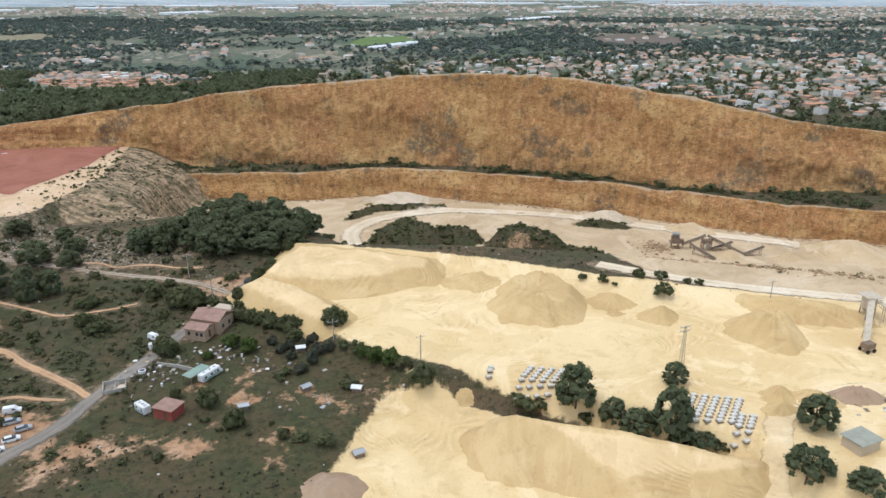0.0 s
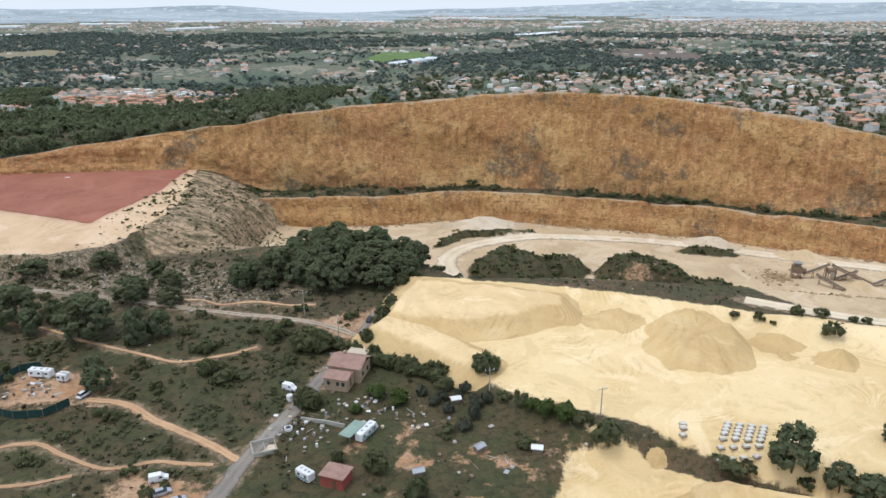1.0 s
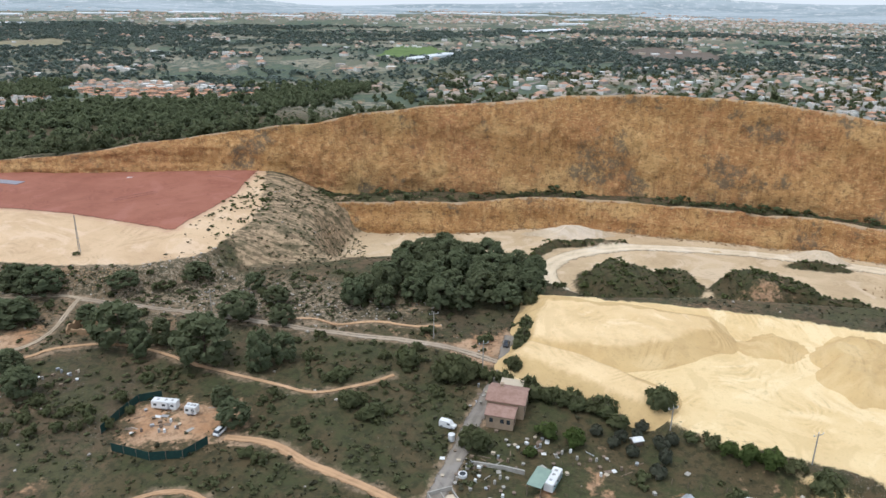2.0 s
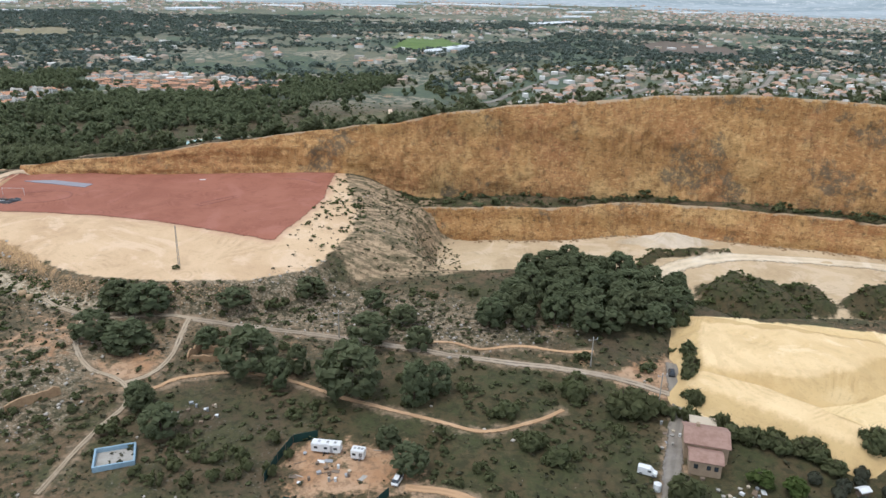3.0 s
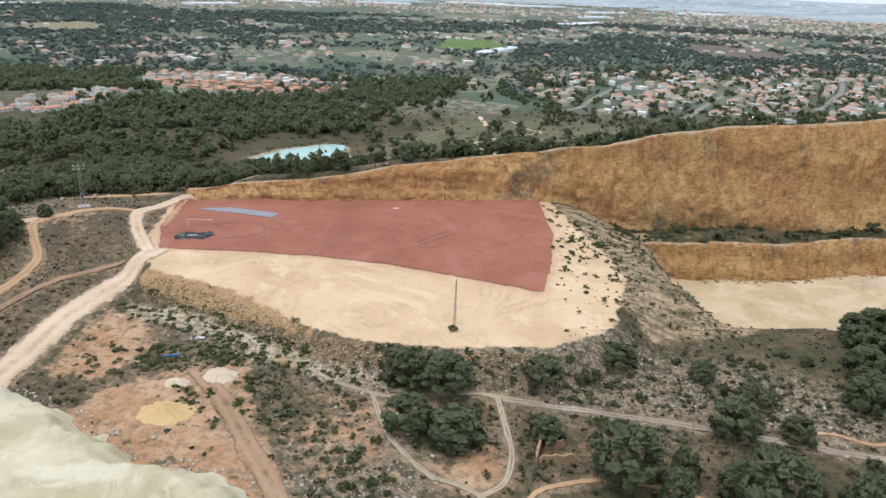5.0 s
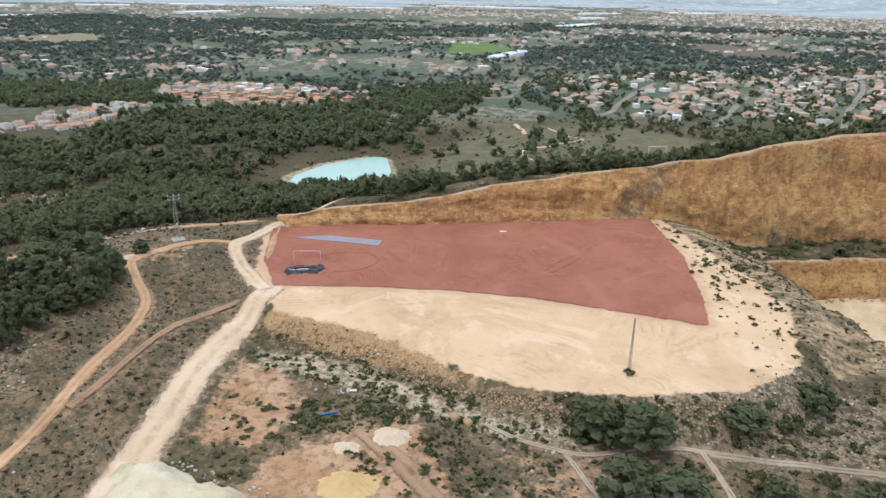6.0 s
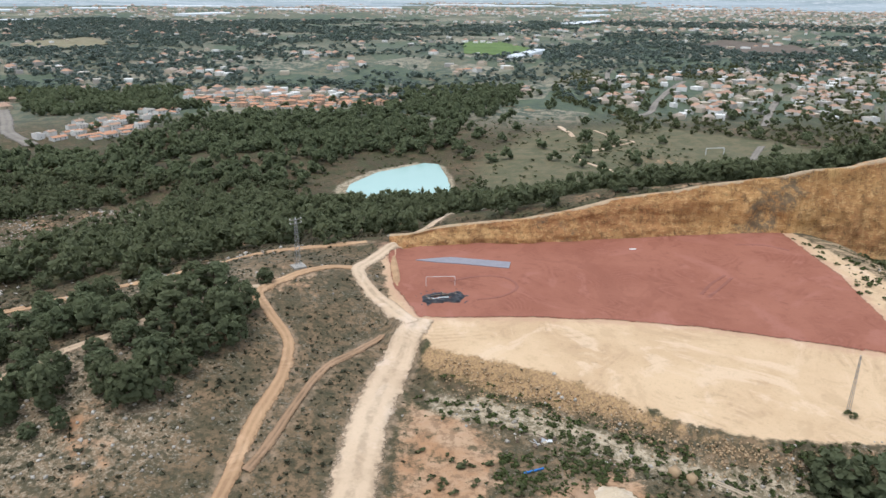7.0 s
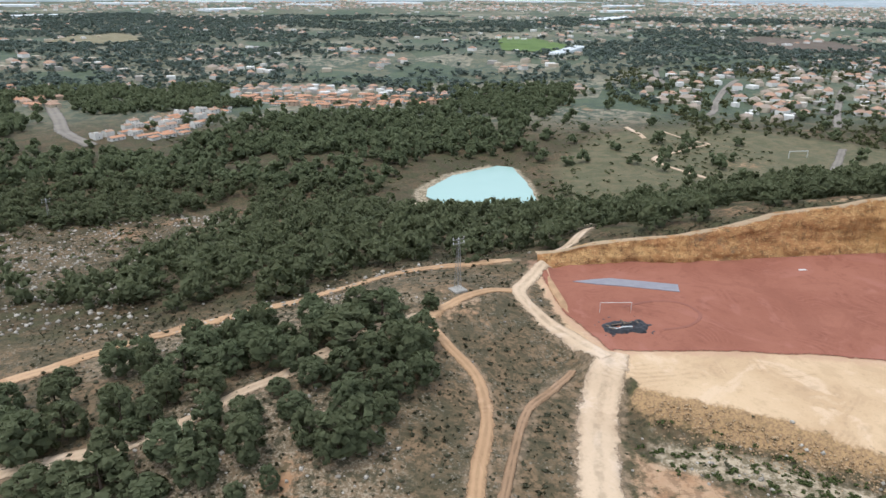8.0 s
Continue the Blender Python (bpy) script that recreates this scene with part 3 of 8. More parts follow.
def wall_strip(name, label, xs, top_y, top_z, foot_y, foot_z, rows, seed, rough):
    """A rock face: a sheet from foot to top that is pushed out unevenly, with ledges, and turned back over the edge."""
    v = []
    n = len(xs)
    for j in range(rows + 2):
        u = min(j, rows) / rows
        z = foot_z + (top_z - foot_z) * u
        y = foot_y + (top_y - foot_y) * (u + 0.1 * np.sin(u * 9 + xs * 0.05))
        out = rough * (0.25 * fbm(xs, z * 0.45, 11, seed) + 0.45 * fbm(xs, z * 0.8, 3.1, seed + 9) + 0.3 * np.abs(vnoise(xs, z * 0.18, 5, seed + 3)) + 0.5 * np.abs(vnoise(xs + z * 0.3, z, 2.4, seed + 5)))
        y = y - out * np.minimum(1, 3 * (1 - u) + 0.35) - 0.4 * rough
        if j == rows + 1:
            y, z = top_y + 2.5, top_z - 0.6
        v.append(np.stack([xs, y, z + 0 * xs], 1))
    m = mesh_of(name, np.concatenate(v), grid_faces(n, rows + 2), CLIFF, True)
    set_attr(m, "crown", np.repeat(np.clip(np.arange(rows + 2) - rows + 2, 0, 2) / 2, n))
    return tagged(new(name, m), label, "cliff", kind="structure")


xs = np.arange(-240, 232, 0.8)
foot = np.where(xs < -126, 16.6, np.interp(xs, [-126, -112, -100], [16.6, 12, BENCH - 0.4]))
wall_strip("cliff_upper", "tall ochre quarry cliff with dark streaks above the bench", xs, rim_y(xs), rim_z(xs) + 0.25, rim_y(xs) - np.interp(xs, [-240, -130, -90], [1.5, 4, 7]), foot, 34, 50, 1.25)
xs = np.arange(-116, 232, 0.8)
wall_strip("cliff_lower", "lower ochre quarry cliff between bench and pit floor", xs, lip_y(xs), BENCH + 0.3 * fbm(xs, lip_y(xs), 8, 12) + 0.15, lip_y(xs) - 3, np.full(len(xs), -2.2), 16, 70, 0.9)

# far hills at the horizon, their haze painted in as a pale glowing colour
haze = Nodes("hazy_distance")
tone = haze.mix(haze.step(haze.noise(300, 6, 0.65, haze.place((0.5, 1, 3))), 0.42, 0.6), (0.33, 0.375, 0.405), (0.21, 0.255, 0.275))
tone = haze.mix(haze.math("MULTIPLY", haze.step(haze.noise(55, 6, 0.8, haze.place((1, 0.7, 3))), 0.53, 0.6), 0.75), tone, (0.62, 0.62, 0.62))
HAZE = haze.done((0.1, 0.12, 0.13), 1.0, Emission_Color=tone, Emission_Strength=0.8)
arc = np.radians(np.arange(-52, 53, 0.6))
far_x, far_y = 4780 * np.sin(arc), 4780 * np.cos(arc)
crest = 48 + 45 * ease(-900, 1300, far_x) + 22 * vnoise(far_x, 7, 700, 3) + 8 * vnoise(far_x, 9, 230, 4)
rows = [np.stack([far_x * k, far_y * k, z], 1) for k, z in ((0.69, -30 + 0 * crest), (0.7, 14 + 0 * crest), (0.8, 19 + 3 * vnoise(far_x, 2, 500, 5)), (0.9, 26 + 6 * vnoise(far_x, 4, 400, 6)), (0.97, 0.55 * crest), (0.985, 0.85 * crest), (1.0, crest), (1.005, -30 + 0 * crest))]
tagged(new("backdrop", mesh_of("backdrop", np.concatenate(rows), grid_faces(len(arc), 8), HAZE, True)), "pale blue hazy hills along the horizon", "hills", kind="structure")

# ---- flat surfaces on the ground ----
ROAD_LINES = []


def draped(name, label, category, pts, width, mat, lift=0.14, wobble=0.35, seed=0, step=1.2, across=6):
    """A road or track laid on the ground along a smooth line."""
    p = [Vector(q) for q in pts]
    p = [2 * p[0] - p[1]] + p + [2 * p[-1] - p[-2]]
    line = []
    for a, b, c, d in zip(p[:-3], p[1:-2], p[2:-1], p[3:]):
        k = max(2, int((c - b).length / step))
        for i in range(k):
            u = i / k
            line.append(0.5 * ((2 * b) + (c - a) * u + (2 * a - 5 * b + 4 * c - d) * u * u + (3 * b - 3 * c + d - a) * u ** 3))
    line = np.array([tuple(q) for q in line + [p[-2]]])
    ROAD_LINES.append(([tuple(q) for q in line[:-2:4]] + [tuple(line[-1])], width))
    t = np.gradient(line, axis=0)
    t /= np.linalg.norm(t, axis=1)[:, None] + 1e-9
    nrm = np.stack([-t[:, 1], t[:, 0]], 1)
    v = []
    width = width * (1.3 if width < 5 else 1.15)
    for j in range(across + 1):
        s = j / across - 0.5
        w = width * (1 + (wobble * ((vnoise(line[:, 0], line[:, 1], 9, seed + (j > across / 2)) + 0.6 * vnoise(line[:, 0], line[:, 1], 3.5, seed + 5 + (j > across / 2))) if j in (0, across) else 0)))
        q = line + nrm * (s * w)[:, None] if not np.isscalar(w) else line + nrm * s * w
        e = lift if j not in (0, across) else -0.05
        v.append(np.stack([q[:, 0], q[:, 1], ground_at(q[:, 0], q[:, 1]) + e], 1))
    n = len(line)
    m = mesh_of(name, np.concatenate(v), grid_faces(n, across + 1)[:, ::-1], mat, True)
    set_attr(m, "side", np.repeat(np.linspace(-1, 1, across + 1), n))
    return tagged(new(name, m), label, category, kind="structure")


def yard(name, label, outline, mat, lift, step=1.6, seed=0):
    """A thin layer of earth with an uneven edge, filled as a fan of cells inside the outline."""
    ring = []
    for (ax, ay), (bx, by) in zip(outline, outline[1:] + outline[:1]):
        k = max(1, int(math.hypot(bx - ax, by - ay) / step))
        ring += [(ax + (bx - ax) * i / k, ay + (by - ay) * i / k) for i in range(k)]
    bm = bmesh.new()
    cx, cy = np.mean([p[0] for p in outline]), np.mean([p[1] for p in outline])
    vs = []
    for x, y in ring:
        f = 1 + 0.018 * vnoise(x, y, 6, seed) + 0.01 * vnoise(x, y, 2, seed + 1)
        vs.append(bm.verts.new((cx + (x - cx) * f, cy + (y - cy) * f, 0)))
    bm.faces.new(vs)
    bmesh.ops.triangulate(bm, faces=bm.faces[:])
    for _ in range(3):
        bmesh.ops.subdivide_edges(bm, edges=[e for e in bm.edges if e.calc_length() > 6], cuts=1)
        bmesh.ops.triangulate(bm, faces=bm.faces[:])
    for q in bm.verts:
        q.co.z = float(ground_at(q.co.x, q.co.y)) + lift
    me = bpy.data.meshes.new(name)
    bm.to_mesh(me)
    bm.free()
    me.materials.append(mat)
    return tagged(new(name, me), label, "ground", kind="structure")


a, b = [q.ravel() for q in np.meshgrid(np.arange(-245, -129, 1.2), np.arange(219, 297, 1.2))]
depth = inside(a, b, RED_YARD)
f = grid_faces(len(np.arange(-245, -129, 1.2)), len(np.arange(219, 297, 1.2)))
used, back = np.unique(f[(depth[f] > -3.5).all(1)], return_inverse=True)
red = mesh_of("red_yard", np.stack([a, b, ground_at(a, b) + 0.14], 1)[used], back.reshape(-1, 4), RED, True)
set_attr(red, "side", np.clip(1 - (depth[used] + 1.2) / 2.8, 0, 1.6))
tagged(new("red_yard", red), "flat yard of rolled brick-red earth on the plateau", "ground", kind="structure")
HAUL = [(-262, 120), (-252, 160), (-247.5, 182), (-245, 198), (-243, 214), (-239.5, 230), (-235.5, 240), (-233.5, 245)]
draped("haul_road", "wide pale dirt haul road up to the plateau", "dirt road", HAUL, 7.0, TRACK, 0.3, 0.06)
draped("plateau_track", "pale dirt track past the yard to the forest", "dirt road", [(-235, 243), (-240, 252), (-245, 262), (-247, 271), (-242, 281), (-236, 291), (-229, 300), (-222, 312)], 3.2, TRACK, 0.4, 0.15)
draped("forest_track", "pale dirt track round the hilltop", "dirt road", [(-247, 271), (-254, 268), (-262, 261), (-267, 254), (-264, 247), (-259, 238), (-258.5, 226), (-261, 214), (-263, 200), (-267, 184)], 2.1, TRACK_RED, 0.3)
draped("side_track", "faint dirt track across the heath", "dirt road", [(-241, 243), (-246, 237), (-251, 231), (-254.5, 221), (-258, 209), (-260.5, 203)], 1.4, RUT_EARTH, 0.4)
draped("lane", "narrow worn asphalt lane with sandy edges", "lane", [(-90, 84), (-80, 98), (-71.5, 113), (-69, 122), (-63.3, 138), (-58.5, 151), (-53.5, 163), (-52, 171), (-50, 178)], 2.9, LANE, 0.2, 0.1)
draped("upper_lane", "pale gravel lane through the scrub", "lane", [(-52, 166), (-62, 172), (-78, 176.5), (-97, 181), (-110, 185), (-122, 188), (-136, 191), (-154, 194)], 1.7, WORN, 0.2)
draped("orange_track", "orange dirt track with wheel ruts", "dirt road", [(-69.5, 122), (-75, 126), (-82, 130), (-89, 134), (-96, 139), (-105, 141)], 1.6, TRACK_RED, 0.2)
draped("dirt_loop", "worn orange dirt loop in the grass", "path", [(-74, 121), (-84, 121.5), (-92, 119.5), (-101, 123.5), (-108, 127), (-115, 125.5), (-118, 121), (-114, 117), (-105, 116), (-97, 118)], 0.9, TRACK_RED, 0.2, 0.5)
draped("scrub_path", "bare earth footpath through the scrub", "path", [(-157, 165), (-153, 168), (-150, 171), (-141, 173), (-130, 171), (-119, 166), (-110, 162), (-100, 158), (-91, 155), (-82, 158), (-76, 162)], 0.9, TRACK_RED, 0.2)
draped("rough_path", "bare stony path between the bushes", "path", [(-178, 194), (-176, 186), (-173, 179), (-168, 173), (-160, 169), (-157, 162), (-159, 155), (-160, 147), (-161, 138)], 1.0, PALE_PATH, 0.2, 0.4)
draped("cross_path", "pale stony path down from the lane", "path", [(-155, 194.5), (-154.5, 187), (-154, 179), (-156, 172), (-160, 169)], 1.1, PALE_PATH, 0.2, 0.4)
draped("upper_path", "pale stony path along the foot of the plateau", "path", [(-152, 194.2), (-160, 195.2), (-167, 195.4), (-175, 194), (-184, 197), (-190, 201)], 1.1, PALE_PATH, 0.2, 0.4)
draped("grove_path", "bare earth footpath below the pine grove", "path", [(-104, 186), (-96, 186), (-90, 183), (-81, 184), (-73, 181.5), (-66, 182)], 0.8, TRACK_RED, 0.2, 0.4)
draped("rutted_track", "rutted orange dirt track beside the marl tip", "dirt road", [(-212, 200), (-204, 190), (-197, 178), (-191, 168), (-187.5, 158), (-184.5, 146), (-183, 130)], 3.4, RUT_EARTH, 0.2, 0.3)
draped("pit_road", "white limestone road along the pit edge", "road", [(150, 143), (120, 151.5), (103, 156.5), (86, 161), (71, 165.5), (55, 172.5), (42, 180)], 5.5, WHITE_ROAD, 0.3, 0.15)
draped("pit_loop_road", "white limestone loop road on the pit floor", "road", [(-25, 212), (-30, 226), (-32, 241), (-23, 256), (-1, 266), (20, 265), (46, 259), (80, 245), (120, 226)], 7, WHITE_ROAD, 0.3, 0.15)
draped("ramp_road", "pale road down from the yard", "dirt road", [(56, 78), (55, 95), (57.5, 103), (63, 113), (72, 118), (90, 120), (130, 116)], 5, YARD_TRACK, 0.2, 0.25)

water = Nodes("pond_water")
WATER = water.done(water.mix(water.noise(30, 3), (0.36, 0.52, 0.46), (0.31, 0.47, 0.41)), 0.2, water.noise(1.2, 3), 0.05, 0.05)
yard("pond", "milky turquoise pond with bare banks", POND, WATER, 0.0)
for q in bpy.data.objects["pond"].data.vertices:
    q.co.z = -12.2
bpy.data.objects["pond"]["category"] = "water"


# ---- plants ----
CUBE = np.array([(x, y, z) for z in (-1, 1) for y in (-1, 1) for x in (-1, 1)], float) / 1.732
CUBE_FACES = np.array([(0, 2, 3, 1), (4, 5, 7, 6), (0, 1, 5, 4), (2, 6, 7, 3), (0, 4, 6, 2), (1, 3, 7, 5)])


def leaf_cloud(rng, clumps, per, leaf, core=0.8):
    """Clumps (x, y, z, radius): each a few crossed inner sprays and many small outer ones; gives points, faces and soft normals."""
    rows = np.array(clumps, float)
    mid = np.array([0, 0, rows[:, 2].mean() * 0.75])
    size = np.maximum(np.abs(rows[:, :3] - mid).max(0), 1e-3)
    c = np.repeat(rows, per, 0)
    n = len(c)
    d = rng.normal(size=(n, 3))
    d /= np.linalg.norm(d, axis=1)[:, None]
    p = c[:, :3] + d * (c[:, 3:] * rng.uniform(0.65, 1.12, (n, 1))) * (1, 1, 0.9)
    out = d + 0.55 * rng.normal(size=(n, 3))
    a = np.cross(out, rng.normal(size=(n, 3)))
    b = np.cross(out, a)
    a /= np.linalg.norm(a, axis=1)[:, None]
    b /= np.linalg.norm(b, axis=1)[:, None] + 1e-9
    s = leaf * rng.uniform(0.6, 1.3, (n, 1))
    v = [np.stack([p - a * s, p - b * s * 0.6, p + a * s, p + b * s * 0.6], 1).reshape(-1, 3)]
    w = [np.repeat(d, 4, 0)]
    total = n
    for row in rows:
        q = np.linalg.qr(rng.normal(size=(3, 3)))[0] * row[3] * core
        for i, j in ((0, 1), (1, 2), (0, 2)):
            corners = np.array([-q[i] - 0.4 * q[j], 0.4 * q[i] - q[j], q[i] + 0.4 * q[j], -0.4 * q[i] + q[j]])
            v.append(corners + row[:3])
            w.append(corners / row[3])
        total += 3
    v, w = np.concatenate(v), np.concatenate(w)
    w = 0.55 * w / (np.linalg.norm(w, axis=1)[:, None] + 1e-9) + 0.75 * (v - mid) / size + (0, 0, 0.45)
    w /= np.linalg.norm(w, axis=1)[:, None] + 1e-9
    quads = v.reshape(-1, 4, 3)
    turned = (np.cross(quads[:, 1] - quads[:, 0], quads[:, 2] - quads[:, 1]) * w.reshape(-1, 4, 3).mean(1)).sum(1) < 0
    faces = np.arange(4 * total).reshape(-1, 4)
    faces[turned] = faces[turned][:, ::-1]
    return v, faces, w


def pine_clumps(rng, h, w, low=0.2, k=40):
    """Clumps over a full rounded crown: most near its skin, some within."""
    out = []
    lobes = [(rng.uniform(0, 6.28), rng.uniform(0.2, 0.95), rng.uniform(0.75, 1.2)) for _ in range(5)]
    for i in range(k):
        u = (i + rng.uniform(0, 1)) / k
        t = rng.uniform(0, 6.28)
        swell = 1 + 0.22 * sum((m - 1) * math.exp(-((u - q) / 0.2) ** 2) * (1 + math.cos(t - a)) for a, q, m in lobes) * 2
        prof = max(0.05, 1 - abs(2 * (u ** 0.85) - 0.82) ** 2.3 / 1.55)
        r = (0.5 - 0.1) * w * math.sqrt(prof) * swell * (1 if rng.uniform() < 0.75 else rng.uniform(0.2, 0.8))
        out.append((r * math.cos(t), r * math.sin(t), h * (low + 0.06 + (0.92 - low) * u), w * rng.uniform(0.13, 0.2) * (40 / k) ** 0.35))
    return out


def bush_clumps(rng, h, w, k=14):
    out = []
    for _ in range(k):
        t, r = rng.uniform(0, 6.28), 0.36 * w * math.sqrt(rng.uniform(0, 1))
        out.append((r * math.cos(t), r * math.sin(t), h * rng.uniform(0.25, 0.75) * (1 - 0.7 * (r / (0.5 * w)) ** 2), w * rng.uniform(0.13, 0.22)))
    return out


def tree(name, label, category, seed, h, wide, mat, low=0.3, kind="pine", leaf=0.3, per=30):
    rng = np.random.default_rng(seed)
    top = new(name)
    bm = bmesh.new()
    lean = rng.uniform(-0.06, 0.06, 2) * h
    rod(bm, (0, 0, -0.4), (lean[0] * 0.5, lean[1] * 0.5, h * 0.45), 0.024 * h, 0.018 * h, 8)
    rod(bm, (lean[0] * 0.5, lean[1] * 0.5, h * 0.44), (lean[0], lean[1], h * 0.88), 0.018 * h, 0.006 * h, 7)
    for i in range(7):
        t, z = rng.uniform(0, 6.28), h * rng.uniform(0.32, 0.75)
        r = wide * rng.uniform(0.2, 0.38)
        rod(bm, (lean[0] * 0.6, lean[1] * 0.6, z), (r * math.cos(t), r * math.sin(t), z + h * 0.12), 0.009 * h, 0.003 * h, 5)
    part("trunk", bm, BARK, top)
    cl = pine_clumps(rng, h, wide, low, 72) if kind == "pine" else bush_clumps(rng, h, wide, 44)
    v, f, w = leaf_cloud(rng, cl, per, leaf)
    part("crown", mesh_of("crown", v, f, mat, True, w), mat, top)
    return tagged(top, label, category)


def shrub(name, label, seed, h, wide, mat, leaf=0.2, per=20):
    rng = np.random.default_rng(seed)
    v, f, w = leaf_cloud(rng, bush_clumps(rng, h, wide), per, leaf)
    return tagged(new(name, mesh_of(name, v, f, mat, True, w)), label, "shrub")


def strew(name, label, category, spots, seed, make, leaf, mat, per, core=0.8):
    """Many plants joined in one mesh: spots are x, y, height, width."""
    rng = np.random.default_rng(seed)
    vs, fs, ws, off = [], [], [], 0
    protos = []
    for k in range(8):
        protos.append(leaf_cloud(rng, make(rng, 1.0, 1.0), per, leaf, core))
    zz = ground_at([s[0] for s in spots], [s[1] for s in spots])
    for (x, y, h, w), z in zip(spots, zz):
        v, f, m = protos[rng.integers(8)]
        t = rng.uniform(0, 6.28)
        c, s = math.cos(t), math.sin(t)
        q = np.stack([(v[:, 0] * c - v[:, 1] * s) * w + x, (v[:, 0] * s + v[:, 1] * c) * w + y, v[:, 2] * h + z - 0.1], 1)
        vs.append(q)
        ws.append(np.stack([m[:, 0] * c - m[:, 1] * s, m[:, 0] * s + m[:, 1] * c, m[:, 2]], 1))
        fs.append(f + off)
        off += len(v)
    return tagged(new(name, mesh_of(name, np.concatenate(vs), np.concatenate(fs), mat, True, np.concatenate(ws))), label, category, kind="stuff")


# ---- trees and bushes: x, y, height, width ----
PINES_SLOPE = [(-171.7, 198.5, 6.1, 7.9), (-164.8, 196.2, 6.5, 8.2), (-171.6, 183.4, 6, 7.2), (-163.4, 181.4, 5.5, 8.7), (-136.5, 173.2, 8.7, 9.1), (-130.2, 167.8, 5.9, 4.4), (-127.1, 173.3, 5.7, 4.2), (-115.9, 166.1, 9.8, 9.4), (-120.4, 170.4, 4.5, 4.5), (-103.9, 163.9, 7.9, 5.4), (-99.5, 166.8, 5.9, 4.4), (-114, 185.7, 6.2, 7.8), (-103.3, 183.9, 4.1, 5.7), (-106.9, 194.8, 3.9, 5.2), (-113.9, 202.3, 4.1, 4.5), (-129.7, 206.1, 3.7, 6.9), (-145.7, 199.2, 3.5, 6.2), (-154.5, 162, 4.5, 4.2), (-147.4, 182.6, 4, 4.8), (-153.9, 160.9, 4.7, 4.2), (-147.3, 153.4, 5.6, 5.6), (-108.1, 151.1, 3.4, 3.9), (-104.6, 144.6, 4.8, 4.8)]
BUSHES_SLOPE = [(-162.8, 211.2, 1.2, 2.4), (-158.9, 188.9, 2.9, 3.7), (-111.4, 198.5, 3.1, 3.1), (-127.7, 195.5, 2.2, 2.6), (-156.6, 153.1, 3.1, 5), (-128.3, 152.3, 2.8, 3.4), (-125.6, 159.5, 2.4, 3.6), (-127, 144.1, 3.2, 3.2), (-124.5, 147.9, 2.7, 2.2), (-143.2, 151, 2.8, 3.3), (-139.5, 147.7, 2.4, 3.2), (-136.1, 146.9, 2.4, 3.2), (-133.3, 148.5, 2.5, 3.3), (-131, 145.7, 2.4, 3.2), (-142.4, 145.2, 2.4, 3.2), (-144.2, 141.2, 2.8, 3.1), (-139.1, 141.2, 2.8, 3.6), (-136, 142.9, 2.3, 2.9), (-132.5, 143.2, 2.4, 2.9), (-147.9, 143.1, 2.1, 3.1), (-99.4, 153.8, 2.3, 2.9), (-157, 156.9, 1.7, 2.3)]
TREES_LANE = [(-44.2, 191.3, 6, 4.1), (-87, 159.7, 3.4, 5.2), (-73.3, 166.4, 5.5, 6.3), (-65.2, 161, 6.1, 7.6), (-60.7, 160.6, 5.3, 6.1), (-83.8, 150.3, 4.2, 4.9), (-79.7, 147.4, 3.4, 5.5), (-50.9, 162.7, 4.6, 3.5), (-48.1, 172.9, 5.8, 4.9), (-46.5, 180, 5.2, 4.3), (-61.2, 139.6, 4.9, 5.2), (-25, 148.5, 5.9, 6.6), (-60.4, 139.2, 5.3, 5.9), (-62.8, 161, 6.6, 7.3), (-72.9, 165, 4.1, 4.1), (-45.6, 119.7, 4.7, 4.9), (-38.4, 112.3, 5.4, 4.4), (-4.2, 126.2, 5.4, 6)]
BUSHES_LANE = [(-57.6, 160.6, 3, 3.8), (-42.9, 181, 3, 3.5), (-40, 185.5, 2.7, 3.5), (-68.3, 178.9, 2.1, 3.4), (-56.6, 174.9, 2.5, 3.3), (-71.3, 172, 2.1, 4.2), (-52.6, 121.8, 3.2, 3.2), (-25.6, 108.4, 1.9, 3.8), (-20.9, 107.4, 2.4, 4.8), (-28.9, 109.4, 2.4, 3.4), (-19, 125.5, 2.7, 4.3), (-8.1, 129.8, 3.3, 4.4)]
OLIVES = [(-32.9, 137.1, 2.6, 2.9), (-29.9, 131.8, 2.8, 3.7), (-27.9, 134.7, 4, 2.9), (-27.4, 139, 3.5, 3.5), (-38.2, 142.5, 2.7, 2.7), (-35.7, 139.5, 2.9, 2.9), (-34, 141.1, 2.7, 2.7), (-30.9, 142, 2.4, 2.4), (-25.2, 140, 3, 3), (-29.4, 144, 2.7, 3)]
FRESH = [(-47.1, 142.1, 3.6, 5.4), (-42.6, 139.9, 4.1, 4.7), (-14, 133.4, 4.5, 5.1), (-11, 131.7, 4.5, 5), (-16.5, 135.5, 3.4, 4.6), (-50.9, 136.9, 2.3, 2.9)]
HEDGE = [(-53.3, 158.1, 4.6, 4.6), (-49.2, 154.9, 5.1, 4.5), (-43.8, 151.3, 4.4, 5), (-40.6, 151, 5, 5), (-36.2, 149, 4.4, 6.2), (-33.5, 149.7, 3.1, 3.7), (-19.1, 138.1, 2.9, 4.7), (-21.6, 139.9, 2.4, 3.5), (-55.7, 159.6, 3.3, 3.3)]
